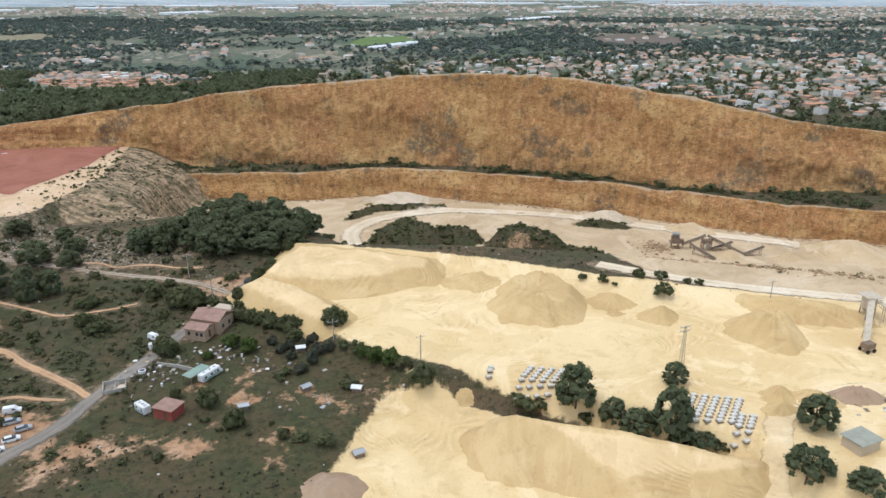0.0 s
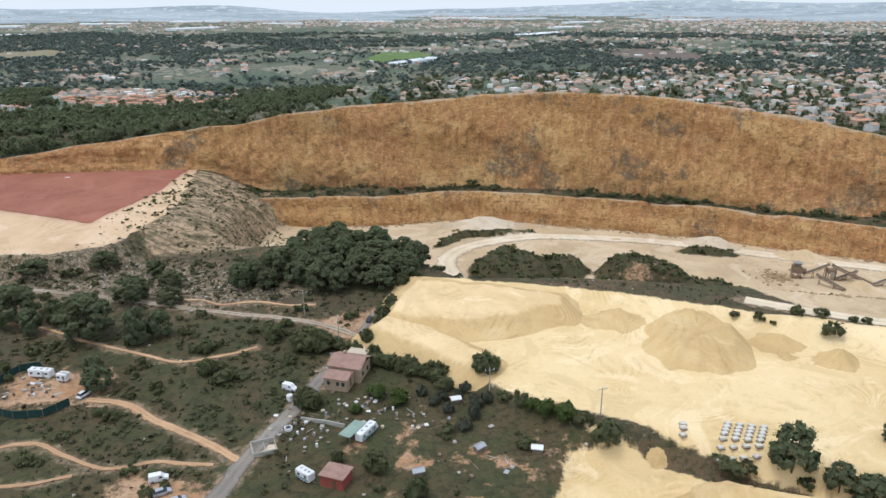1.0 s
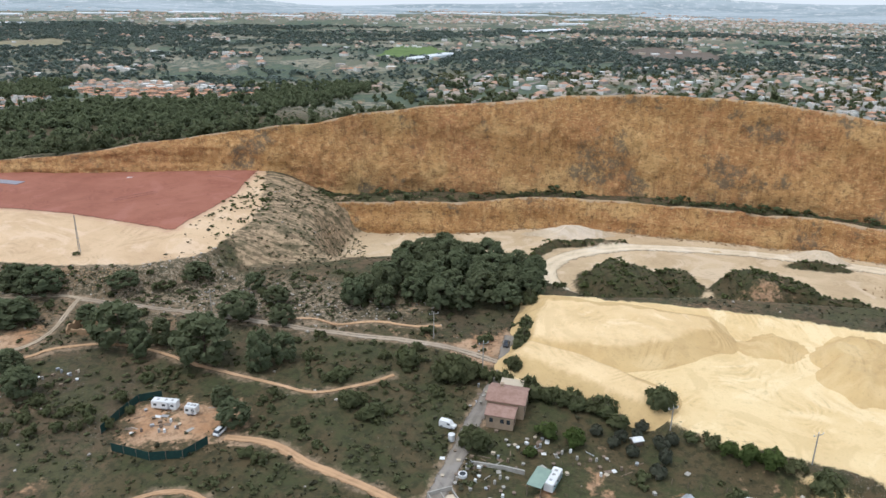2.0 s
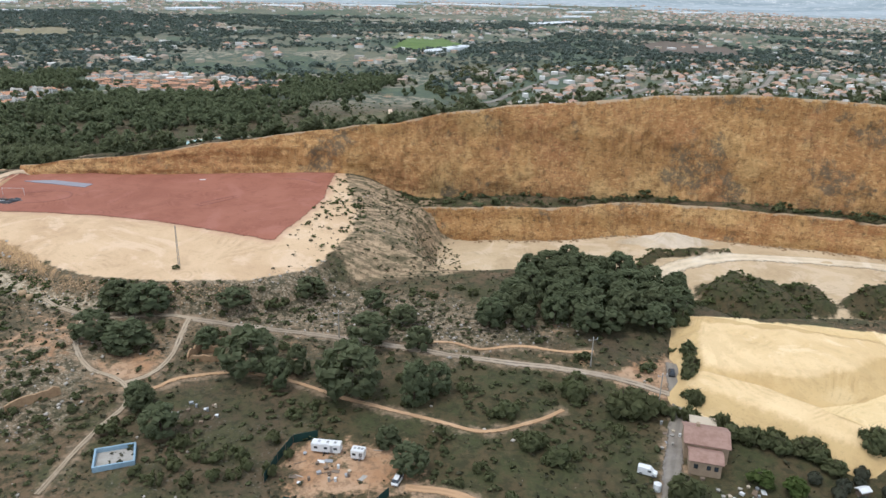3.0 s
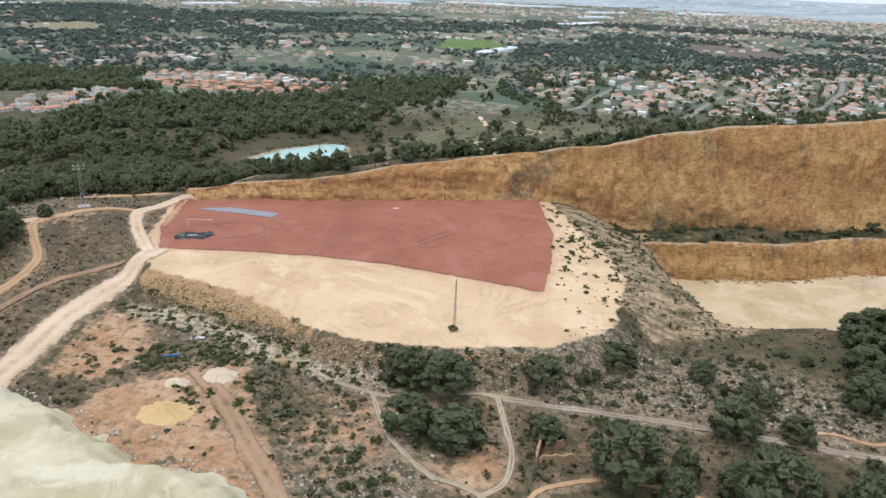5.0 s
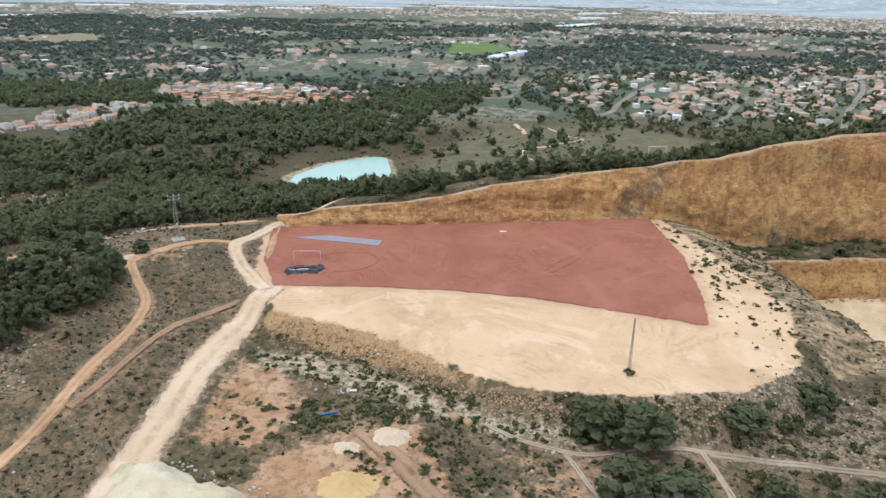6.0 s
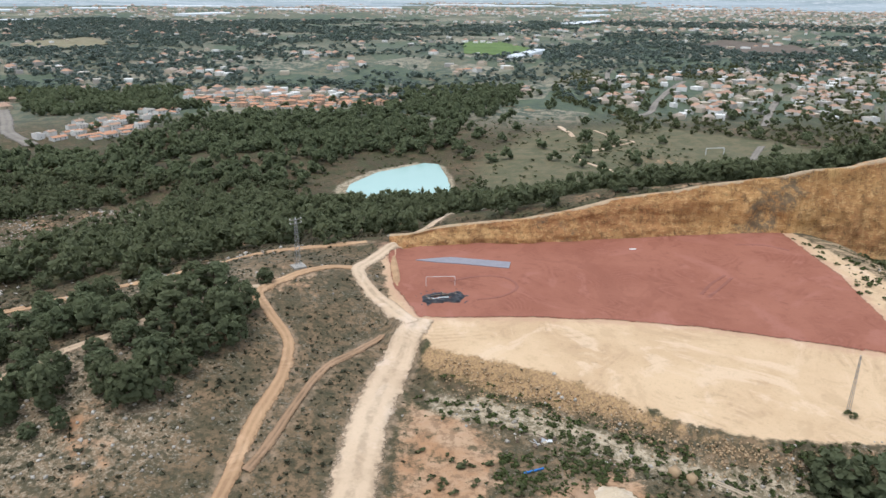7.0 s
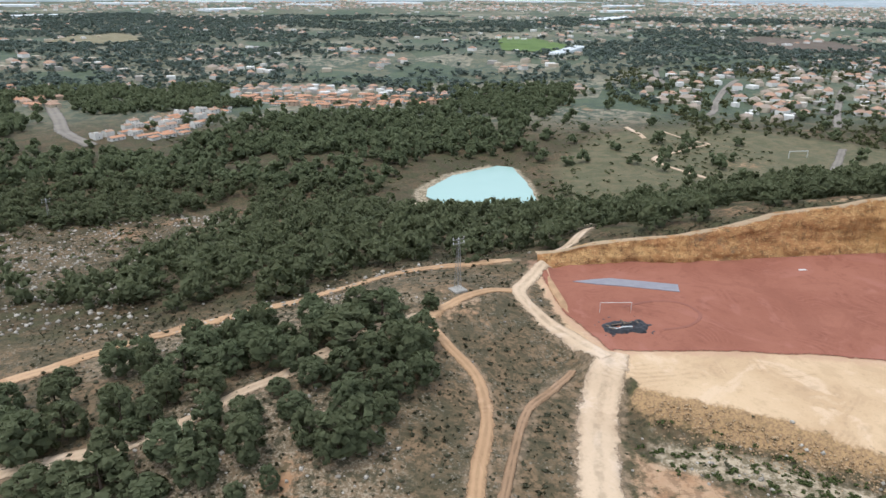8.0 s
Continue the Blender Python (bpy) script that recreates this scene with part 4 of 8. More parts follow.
TREES_YARD = [(25.3, 117.8, 8.6, 7.7), (41.1, 109.6, 9.6, 7.9), (31.7, 114.1, 5.2, 5), (35.8, 111.6, 4.9, 6.9), (42.8, 107.3, 4.4, 6.1), (46.3, 106.2, 3.9, 5), (45.4, 122.4, 4, 5.2), (65.5, 107, 6, 7.1), (59.2, 96.3, 6.6, 7.1), (65.7, 90.9, 3.9, 5.8)]
BUSHES_YARD = [(16.4, 120.6, 3.3, 7.9), (19.3, 119.2, 2.4, 2.4), (49.2, 105.5, 2.2, 2.7), (27.1, 115.8, 2.9, 3.5), (36.3, 172, 2.1, 3.1), (41.2, 169.6, 3.1, 3.4), (50.5, 170.7, 3.8, 4.1), (44, 168, 1.2, 2), (54.9, 162.2, 4.3, 6.2), (61.9, 166.7, 2.3, 2.7), (64.5, 165.9, 2, 3), (55.8, 170, 2.7, 4.8), (54.7, 245.2, 1.9, 2.4)]
PINES_WEST = [(-314.4, 225.1, 7.3, 6.1), (-310.3, 224.8, 5.5, 4.9), (-312.1, 223.1, 3.6, 4.8), (-323.2, 225.5, 6.1, 6.7), (-327.9, 222.4, 7.8, 9), (-333.2, 225.8, 6.8, 6.2), (-312.2, 211.4, 6, 9.2), (-305.8, 210, 3.2, 6.4), (-304.2, 216.6, 6.2, 7.4), (-299.7, 212.2, 6, 6.5), (-293.4, 215, 7, 6.4), (-302.5, 230.2, 5.4, 6.4), (-308.4, 238.2, 6.1, 7.5), (-297.8, 243, 6.3, 6.3), (-294.2, 238.5, 6.8, 7.5), (-289.2, 236.9, 5.4, 6.7), (-286.7, 249.8, 5.9, 6.7), (-281.7, 243.9, 7.1, 10.6), (-275.7, 252.1, 6.8, 9.8)]
PINES_HILL = [(-270.4, 238.6, 8.2, 8.2), (-268.3, 245.5, 6.5, 6.5), (-280.7, 215.6, 6.8, 6.8), (-277.4, 217.2, 8, 6.9), (-280.1, 223.4, 6, 6.6), (-282.2, 213.9, 5, 3.3), (-279.2, 227.3, 4.4, 6.2), (-275.6, 230.2, 4.5, 5.1), (-289.3, 209.9, 4, 2.7), (-293.9, 209.1, 2.1, 3.2), (-333.1, 246, 2.2, 4.3), (-329.9, 243, 1.4, 2.8), (-287.8, 223.1, 3.6, 5.4), (-285.8, 231, 4.5, 5.8), (-291.1, 228.8, 2.5, 3.8), (-272.4, 230.7, 5.2, 5.8), (-276.5, 237.2, 6.1, 6.8), (-323.1, 213.7, 4.4, 6.6), (-266.5, 258.4, 3.2, 3.9)]


def place_all(kinds, spots, group, seed, size):
    """Sets the first of each kind and copies of it on the spots; size is the height and width that the kinds were built with."""
    rng = np.random.default_rng(seed)
    todo = []
    for i, (x, y, h, w) in enumerate(spots):
        z = float(ground_at(x, y))
        m = pose(x, y, z - 0.05, 0, 0, rng.uniform(0, 360)) @ Matrix.Diagonal((w / size[1], w / size[1], h / size[0], 1))
        todo.append((kinds[i % len(kinds)], m, i < len(kinds)))
    for k, m, first in todo:
        tagged(k, group=group)
        if not first:
            copy_thing(k, m)
    for k, m, first in todo:
        if first:
            k.matrix_basis = m


def pines(label, spots, group, seed, kinds=3):
    place_all([tree("pine_tree", label, "tree", seed + i, 8, 7, PINE, 0.04 + 0.05 * i, leaf=0.155, per=24) for i in range(min(kinds, len(spots)))], spots, group, seed, (8, 7))


def round_trees(name, label, spots, group, seed, mat, kinds=2):
    place_all([tree(name, label, "tree", seed + i, 4.5, 5, mat, 0.2, "round", leaf=0.11, per=32) for i in range(min(kinds, len(spots)))], spots, group, seed, (4.5, 5))


def bushes(name, label, spots, group, seed, mat, kinds=3):
    place_all([shrub(name, label, seed + i, 2.2, 3, mat, 0.11, 24) for i in range(min(kinds, len(spots)))], spots, group, seed, (2.2, 3))


pines("dark green rounded pine on the dry scrub slope", [(x, y, 1.1 * h, 1.25 * w) for x, y, h, w in PINES_SLOPE], "pines on the slope", 100)
bushes("bush", "low dark evergreen bush on the scrub slope", BUSHES_SLOPE, "bushes on the slope", 110, OAK)
round_trees("evergreen_tree", "dense dark evergreen tree beside the lane", TREES_LANE, "trees by the lane", 120, OAK)
bushes("bush", "low dark bush beside the lane", BUSHES_LANE, "bushes by the lane", 130, OAK)
round_trees("olive_tree", "small grey-green olive tree in the plot", OLIVES, "olive trees", 140, OLIVE)
round_trees("leafy_tree", "bright fresh green leafy tree beside the plot", FRESH, "fresh green trees", 150, BRIGHT)
bushes("hedge_bush", "dark green hedge bush behind the house", HEDGE, "hedge bushes", 160, OAK)
HEDGE_ROW = [(-52.2, 157.0), (-50.2, 155.4), (-48.0, 153.6), (-45.6, 152.4), (-42.8, 151.4), (-40.3, 149.9), (-37.5, 149.2), (-35.1, 147.6), (-33.7, 145.1), (-51.2, 164.6), (-48.6, 171.2), (-46.0, 177.9)]
round_trees("evergreen_tree", "dense dark evergreen in the hedge below the sand bank", [(x, y, 3.0 + 0.35 * (i % 4), 4.2 + 0.4 * (i % 3)) for i, (x, y) in enumerate(HEDGE_ROW)], "hedge trees", 165, OAK)
pines("dark pine standing at the edge of the sand yard", [(x, y, 1.05 * h, w) for x, y, h, w in TREES_YARD], "trees at the sand yard", 170)
bushes("bush", "dark bush at the edge of the sand yard", BUSHES_YARD, "bushes at the sand yard", 180, OAK)
pines("dark green umbrella pine on the stony hill", PINES_WEST, "pines on the hill", 190)
pines("dark green pine on the hilltop heath", PINES_HILL, "pines on the hilltop", 200)

rng = np.random.default_rng(29)
spots = []
while len(spots) < 280:
    x, y = rng.uniform(-185, -20), rng.uniform(98, 212)
    on = min(line_dist(np.array(x), np.array(y), l) - w / 2 for l, w in ROAD_LINES)
    if on > 1.5 and max(inside(np.array(x), np.array(y), p) for p in (SAND_YARD, LOW_YARD, PLATEAU, PIT, BARE[1], [(-70, 118), (-40, 118), (-40, 145), (-45, 160), (-62, 160)])) < -2 and fbm(x, y, 24, 95) > -0.15 and not (-42 < x and y < 128 and rng.uniform() < 0.85):
        s = rng.choice([0.9, 1.4, 2.1], p=[0.5, 0.35, 0.15])
        spots.append((round(x, 1), round(y, 1), round(1.1 * s, 2), round(1.7 * s, 2)))
bushes("bush", "dark olive bush scattered over the scrub", spots, "scattered scrub bushes", 230, OAK, 4)

rng = np.random.default_rng(11)
GROVE = [(-90, 191), (-60, 187), (-44, 192), (-38, 208), (-44, 226), (-60, 232), (-78, 218)]
gx, gy = rng.uniform(-92, -36, 700), rng.uniform(185, 235, 700)
spots = []
for x, y in zip(gx, gy):
    if inside(np.array(x), np.array(y), GROVE) > 1 and all(math.hypot(x - s[0], y - s[1]) > 4.3 for s in spots):
        spots.append((round(x, 1), round(y, 1), rng.uniform(5.2, 7.8), rng.uniform(6.2, 9)))
pines("tall dark pine in the close grove above the pit", spots, "pine grove", 210)

WEST = [(-345, 216), (-312, 210), (-286, 208), (-268, 232), (-268, 250), (-284, 258), (-305, 258), (-345, 238)]
gx, gy = rng.uniform(-345, -266, 500), rng.uniform(206, 260, 500)
spots = []
for x, y in zip(gx, gy):
    taken = [(s[0], s[1]) for s in PINES_WEST + PINES_HILL] + [(s[0], s[1]) for s in spots]
    dense = 0.35 if x < -300 else 0.8
    if inside(np.array(x), np.array(y), WEST) > 0 and rng.uniform() < dense and abs(float(line_dist(np.array(x), np.array(y), [(-345, 214), (-312, 221.5), (-298, 229.5), (-286, 240), (-267, 256)]))) > 4 and all(math.hypot(x - a, y - b) > 4.6 for a, b in taken):
        spots.append((round(x, 1), round(y, 1), rng.uniform(4, 7), rng.uniform(4.5, 7)))
pines("dark green pine in the loose wood on the hill", spots, "loose wood on the hill", 220)

# clearings in the forest, and the forest itself
CLEAR = [[(-480, 515), (-400, 515), (-390, 600), (-420, 660), (-500, 640), (-550, 720), (-580, 700), (-515, 600)], [(-432, 775), (-350, 802), (-232, 758), (-228, 706), (-296, 652), (-362, 668), (-425, 722)], [(-205, 425), (-130, 452), (0, 462), (60, 500), (60, 570), (-30, 640), (-150, 690), (-200, 560)], [(-290, 430), (-262, 425), (-205, 425), (-195, 530), (-262, 525)],
         [(-410, 350), (-404, 378), (-372, 392), (-340, 440), (-333, 408), (-345, 374), (-351, 334), (-352, 298), (-380, 285)],
         [(-370, 240), (-329, 262), (-310, 274), (-292, 279), (-276, 289), (-262, 299), (-215, 301), (-215, 280), (-250, 150), (-370, 150)],
         [(-510, 600), (-430, 640), (-385, 690), (-260, 730), (-235, 705), (-300, 668), (-400, 615), (-440, 560), (-510, 540)],
         [(-60, 650), (-30, 780), (80, 860), (260, 900), (520, 900), (520, 520), (160, 470), (60, 560)], [(-140, 690), (-60, 650), (-40, 760), (-120, 800)]]


def no_wood(x, y):
    return np.max([inside(x, y, p) for p in CLEAR], 0)


def scatter(n, x0, x1, y0, y1, seed, gap):
    """Random places that keep a gap, by a coarse raster."""
    r = np.random.default_rng(seed)
    x, y = r.uniform(x0, x1, n), r.uniform(y0, y1, n)
    key = np.floor(x / gap).astype(np.int64) * 100003 + np.floor(y / gap).astype(np.int64)
    first = np.unique(key, return_index=True)[1]
    return x[first], y[first], r


px, py, r = scatter(24000, -760, 340, 262, 780, 4, 4.9)
dens = 1.08 + 0.75 * fbm(px, py, 70, 60) - 0.35 * ease(430, 640, py) - 0.5 * ease(-160, -60, px) + 0.6 * ease(430, 320, py) * (px < -235)
dens = np.minimum(dens, 0.9)
dens = np.where(px > -235, dens * ease(3, 9, py - rim_y(px)), dens)
dens = dens * ease(2, -6, no_wood(px, py)) + 0.035
keep = (r.uniform(0, 1, len(px)) < dens) & (inside(px, py, POND) < -12) & (py > np.where(px > -240, rim_y(px) + 2.5, 278))
spots = [(x, y, r.uniform(4.2, 7.5), r.uniform(5.2, 8.2)) for x, y in zip(px[keep], py[keep])]
strew("pine_forest", "dense dark green pine forest beyond the quarry", "forest", [q for q in spots if q[1] < 455], 5, lambda g, h, w: pine_clumps(g, h, w, 0.08, 11), 0.085, PINE, 4, 0.65)
strew("valley_forest", "dark green pine forest in the valley behind", "forest", [q for q in spots if q[1] >= 455], 6, lambda g, h, w: pine_clumps(g, h, w, 0.15, 6), 0.12, PINE, 3, 0.85)

def built_up(x, y):
    """How closely the plain is built over: the towns and loose clusters between the woods."""
    t = sum(k * np.exp(-((x - a) / c) ** 2 - ((y - b) / d) ** 2) for a, b, c, d, k in ((900, 2100, 420, 300, 1), (560, 1300, 260, 150, 1), (230, 1560, 260, 90, 0.9), (640, 1650, 260, 110, 0.9), (-150, 2900, 520, 220, 1), (1250, 2650, 600, 330, 1.2), (-1100, 2500, 500, 260, 0.7), (640, 960, 160, 160, 0.8), (-400, 1450, 260, 90, 0.45)))
    return np.clip(t + np.clip(1.9 * fbm(0.55 * x, y, 150, 71, 3) - 0.75, 0, 0.8), 0, 1)


WOODS = [[(-60, 905), (125, 1210), (275, 1235), (225, 1110), (210, 1040), (118, 925)], [(120, 930), (230, 880), (310, 1000), (222, 1015)], [(-250, 690), (-150, 770), (-140, 860), (-290, 820), (-350, 800)], [(-900, 980), (-560, 1010), (-560, 1120), (-660, 1150), (-900, 1160)], [(-640, 690), (-560, 740), (-440, 760), (-560, 860), (-760, 850)],
         [(-820, 1420), (-640, 1400), (-430, 1190), (-420, 1330), (-560, 1600), (-900, 1640)], [(-110, 640), (-92, 680), (-95, 770), (-60, 830), (-40, 770), (-72, 690)]]
px, py, r = scatter(60000, -1700, 1900, 640, 3000, 6, 8.0)
grove = np.max([inside(px, py, p) for p in WOODS], 0)
dens = 1.0 + 1.5 * fbm(0.6 * px, py, 150, 63, 3) - 0.2 * ease(1200, 2600, py) - 0.7 * built_up(px, py)
dens = np.maximum(np.clip(dens, 0.05, 0.97) * ease(4, -8, no_wood(px, py)), 0.95 * ease(-8, 4, grove))
keep = (r.uniform(0, 1, len(px)) < dens * ease(1.1, 0.5, py / 3000)) & (np.abs(px) < 0.62 * py + 260) & (py < 2100) & ((py > 775) | (px > 335) | (grove > 0))
keep &= np.max([inside(px, py, p) for p in ([(-150, 1080), (-70, 1085), (-40, 1200), (-70, 1330), (-130, 1330)], [(-780, 1190), (-692, 1165), (-670, 1280), (-760, 1400), (-800, 1330)], [(240, 1280), (250, 1060), (365, 1095), (405, 1280), (337, 1400)])], 0) < 2
spots = [(x, y, r.uniform(4.5, 9), r.uniform(8, 12.5) * (1 + y / 3500)) for x, y in zip(px[keep], py[keep])]
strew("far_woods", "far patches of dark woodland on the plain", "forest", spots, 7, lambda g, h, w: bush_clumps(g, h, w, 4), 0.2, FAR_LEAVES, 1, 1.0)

MOUND_SPOTS = []
r = np.random.default_rng(19)
for mx, my, ra, rb, t, h in MOUNDS:
    for _ in range(int(ra * rb * 0.6)):
        a, q = r.uniform(0, 6.28), 0.85 * math.sqrt(r.uniform(0, 1))
        u, v = ra * q * math.cos(a), rb * q * math.sin(a)
        s = r.choice([0.8, 1.3, 2.4], p=[0.55, 0.33, 0.12])
        MOUND_SPOTS.append((mx + u * math.cos(t) - v * math.sin(t), my + u * math.sin(t) + v * math.cos(t), 0.8 * s, 1.4 * s))
strew("mound_shrubs", "olive green shrubs covering the mounds in the pit", "shrubs", MOUND_SPOTS, 20, lambda g, h, w: bush_clumps(g, h, w, 5), 0.13, WEEDS, 8)
r = np.random.default_rng(27)
spots = []
for p, n, hi in (([(-137, 228), (-133, 288), (-124, 272), (-119, 250), (-119, 230), (-127, 212)], 150, 1.3), ([(-236, 224), (-212, 219), (-200, 212), (-186, 205), (-150, 203), (-150, 197), (-186, 197), (-205, 204), (-214, 212), (-234, 218)], 900, 1.1), ([(-232, 229.5), (-221, 225.5), (-205, 218), (-192, 209), (-194, 206.5), (-207, 214), (-222, 222), (-233, 226)], 260, 0.9), ([(-222, 208), (-208, 209), (-202, 202), (-212, 198), (-224, 199)], 330, 0.9), ([(-215, 193), (-196, 199), (-190, 186), (-204, 180)], 90, 1.2)):
    xs_, ys_ = [q[0] for q in p], [q[1] for q in p]
    k = 0
    while k < n:
        x, y = r.uniform(min(xs_), max(xs_)), r.uniform(min(ys_), max(ys_))
        k += 1
        if inside(np.array(x), np.array(y), p) > 0:
            s = hi * r.uniform(0.4, 1.3)
            spots.append((x, y, 0.7 * s, 1.5 * s))
strew("bank_weeds", "low fresh green weeds below the plateau bank", "weeds", spots, 34, lambda g, h, w: bush_clumps(g, h, w, 4), 0.15, WEEDS, 8)
spots = []
px, py, r = scatter(6000, -235, -60, 100, 212, 33, 1.9)
off = np.min([line_dist(px, py, l) - w / 2 for l, w in ROAD_LINES], 0)
bare = np.maximum.reduce([inside(px, py, p) for p in BARE[1:] + [PLATEAU, SAND_YARD]])
keep = (off > 1.2) & (bare < -1) & (r.uniform(0, 1, len(px)) < 0.42 + 0.7 * fbm(px, py, 13, 97))
spots += [(x, y, 0.7 * s, 1.5 * s) for x, y, s in zip(px[keep], py[keep], r.uniform(0.6, 1.7, keep.sum()))]
px, py, r = scatter(900, -126, -86, 216, 287, 38, 1.6)
keep = (inside(px, py, [(-124, 232), (-122, 285), (-100, 285), (-88, 258), (-92, 230), (-112, 218)]) > 0) & (r.uniform(0, 1, len(px)) < 0.45 + 0.7 * fbm(px * 0.5, py, 7, 98) + 0.3)
spots += [(x, y, 0.6 * s, 1.4 * s) for x, y, s in zip(px[keep], py[keep], r.uniform(0.4, 1.3, keep.sum()))]
px, py, r = scatter(7000, -430, -60, 302, 640, 39, 4.6)
keep = (inside(px, py, POND) < -4) & (no_wood(px, py) > -6) & (py > np.where(px > -238, rim_y(px) + 5, 302)) & (r.uniform(0, 1, len(px)) < 0.5 + 0.6 * fbm(px, py, 40, 99))
valley = [(x, y, 1.0 * s, 2.0 * s) for x, y, s in zip(px[keep], py[keep], r.uniform(0.6, 2.4, keep.sum()))]
strew("valley_scrub", "olive scrub bushes dotted round the pond and meadow", "scrub", valley, 40, lambda g, h, w: bush_clumps(g, h, w, 3), 0.17, OAK, 5)
strew("bank_shrubs", "low dark green shrubs along the plateau banks", "shrubs", spots, 28, lambda g, h, w: bush_clumps(g, h, w, 4), 0.15, OAK, 8)

# low heath, bench shrubs
px, py, r = scatter(90000, -345, 110, 88, 320, 8, 1.05)
off = np.min([line_dist(px, py, l) - w / 2 for l, w in ROAD_LINES], 0)
free = (off > 0.5) & ((inside(px, py, PLATEAU) < -0.5) | ((px > -141) & (inside(px, py, RED_YARD) < -3) & (r.uniform(0, 1, len(px)) < 0.25))) & (inside(px, py, SAND_YARD) < -1.5) & (inside(px, py, LOW_YARD) < -3) & (py < np.where(px > -240, lip_y(px) - 4, 400))
mound = np.min([np.hypot(((px - mx) * math.cos(t) + (py - my) * math.sin(t)) / ra, ((py - my) * math.cos(t) - (px - mx) * math.sin(t)) / rb) for mx, my, ra, rb, t, h in MOUNDS], 0)
free &= (inside(px, py, PIT) < 1) | (mound < 0.9)
free &= inside(px, py, [(40, 196), (50, 168), (104, 152), (200, 118), (230, 160), (130, 188), (75, 200)]) < 0
for p in BARE + DRY[:1]:
    free &= (inside(px, py, p) < 0) | (r.uniform(0, 1, len(px)) < 0.12)
dens = 0.45 + 0.75 * fbm(px, py, 16, 66) + 0.4 * (mound < 0.9) + 0.5 * (px < -240)
keep = free & (r.uniform(0, 1, len(px)) < np.clip(dens, 0.12, 1))
spots = [(x, y, r.uniform(0.25, 0.9) * s, r.uniform(0.6, 1.5) * s) for x, y, s in zip(px[keep], py[keep], r.choice([0.8, 1, 1.7], len(px), p=[0.5, 0.38, 0.12]))]
strew("heath", "low grey-green heath and tufts on the slopes", "heath", spots, 9, lambda g, h, w: bush_clumps(g, h, w, 1), 0.24, HEATH, 5)

px, py, r = scatter(16000, -450, -262, 262, 405, 58, 1.5)
stony_slope = inside(px, py, [(-440, 300), (-440, 395), (-385, 398), (-352, 412), (-333, 408), (-345, 374), (-350, 330), (-345, 300), (-322, 268), (-262, 296), (-262, 286), (-345, 250), (-440, 262)])
keep = (stony_slope > -3) & (r.uniform(0, 1, len(px)) < 0.5 + 0.6 * fbm(px, py, 14, 59)) & (line_dist(px, py, [(-345, 246), (-329, 258), (-310, 270.5), (-292, 275), (-276, 284), (-262, 289)]) > 2)
spots = [(x, y, 0.6 * q, 1.3 * q) for x, y, q in zip(px[keep], py[keep], r.choice([0.7, 1.1, 2.0], keep.sum(), p=[0.6, 0.32, 0.08]))]
strew("slope_heath", "grey-green heath on the stony slope by the forest", "heath", spots, 60, lambda g, h, w: bush_clumps(g, h, w, 2), 0.2, HEATH, 3)
SLOPE_STONES = [(x, y, 0.15 + 0.6 * q * q) for x, y, q in zip(px[~keep & (stony_slope > 0)][:2600], py[~keep & (stony_slope > 0)][:2600], r.uniform(0, 1, 2600))]

r = np.random.default_rng(12)
spots = []
for x in np.arange(-112, 200, 0.5):
    for k in range(2):
        u = r.uniform(0.1, 1)
        y = lip_y(x) + u * (rim_y(x) - 7 - lip_y(x))
        if r.uniform() < 0.62 + 0.4 * vnoise(x, 0, 14, 80):
            s = r.choice([1, 1.6, 2.6, 4.2], p=[0.6, 0.24, 0.12, 0.04])
            spots.append((float(x), float(y), 0.8 * s, 1.5 * s))
strew("bench_shrubs", "dark shrubs growing along the quarry bench", "shrubs", spots, 13, lambda g, h, w: bush_clumps(g, h, w, 5), 0.13, OAK, 9)
r = np.random.default_rng(15)
spots = [(x, rim_y(x) + r.uniform(0.8, 9), r.uniform(0.3, 0.9), r.uniform(0.8, 1.8)) for x in r.uniform(-236, 200, 1500)]
strew("rim_scrub", "dry low scrub along the cliff top", "scrub", [tuple(float(v) for v in s) for s in spots], 16, lambda g, h, w: bush_clumps(g, h, w, 2), 0.2, HEATH, 5)

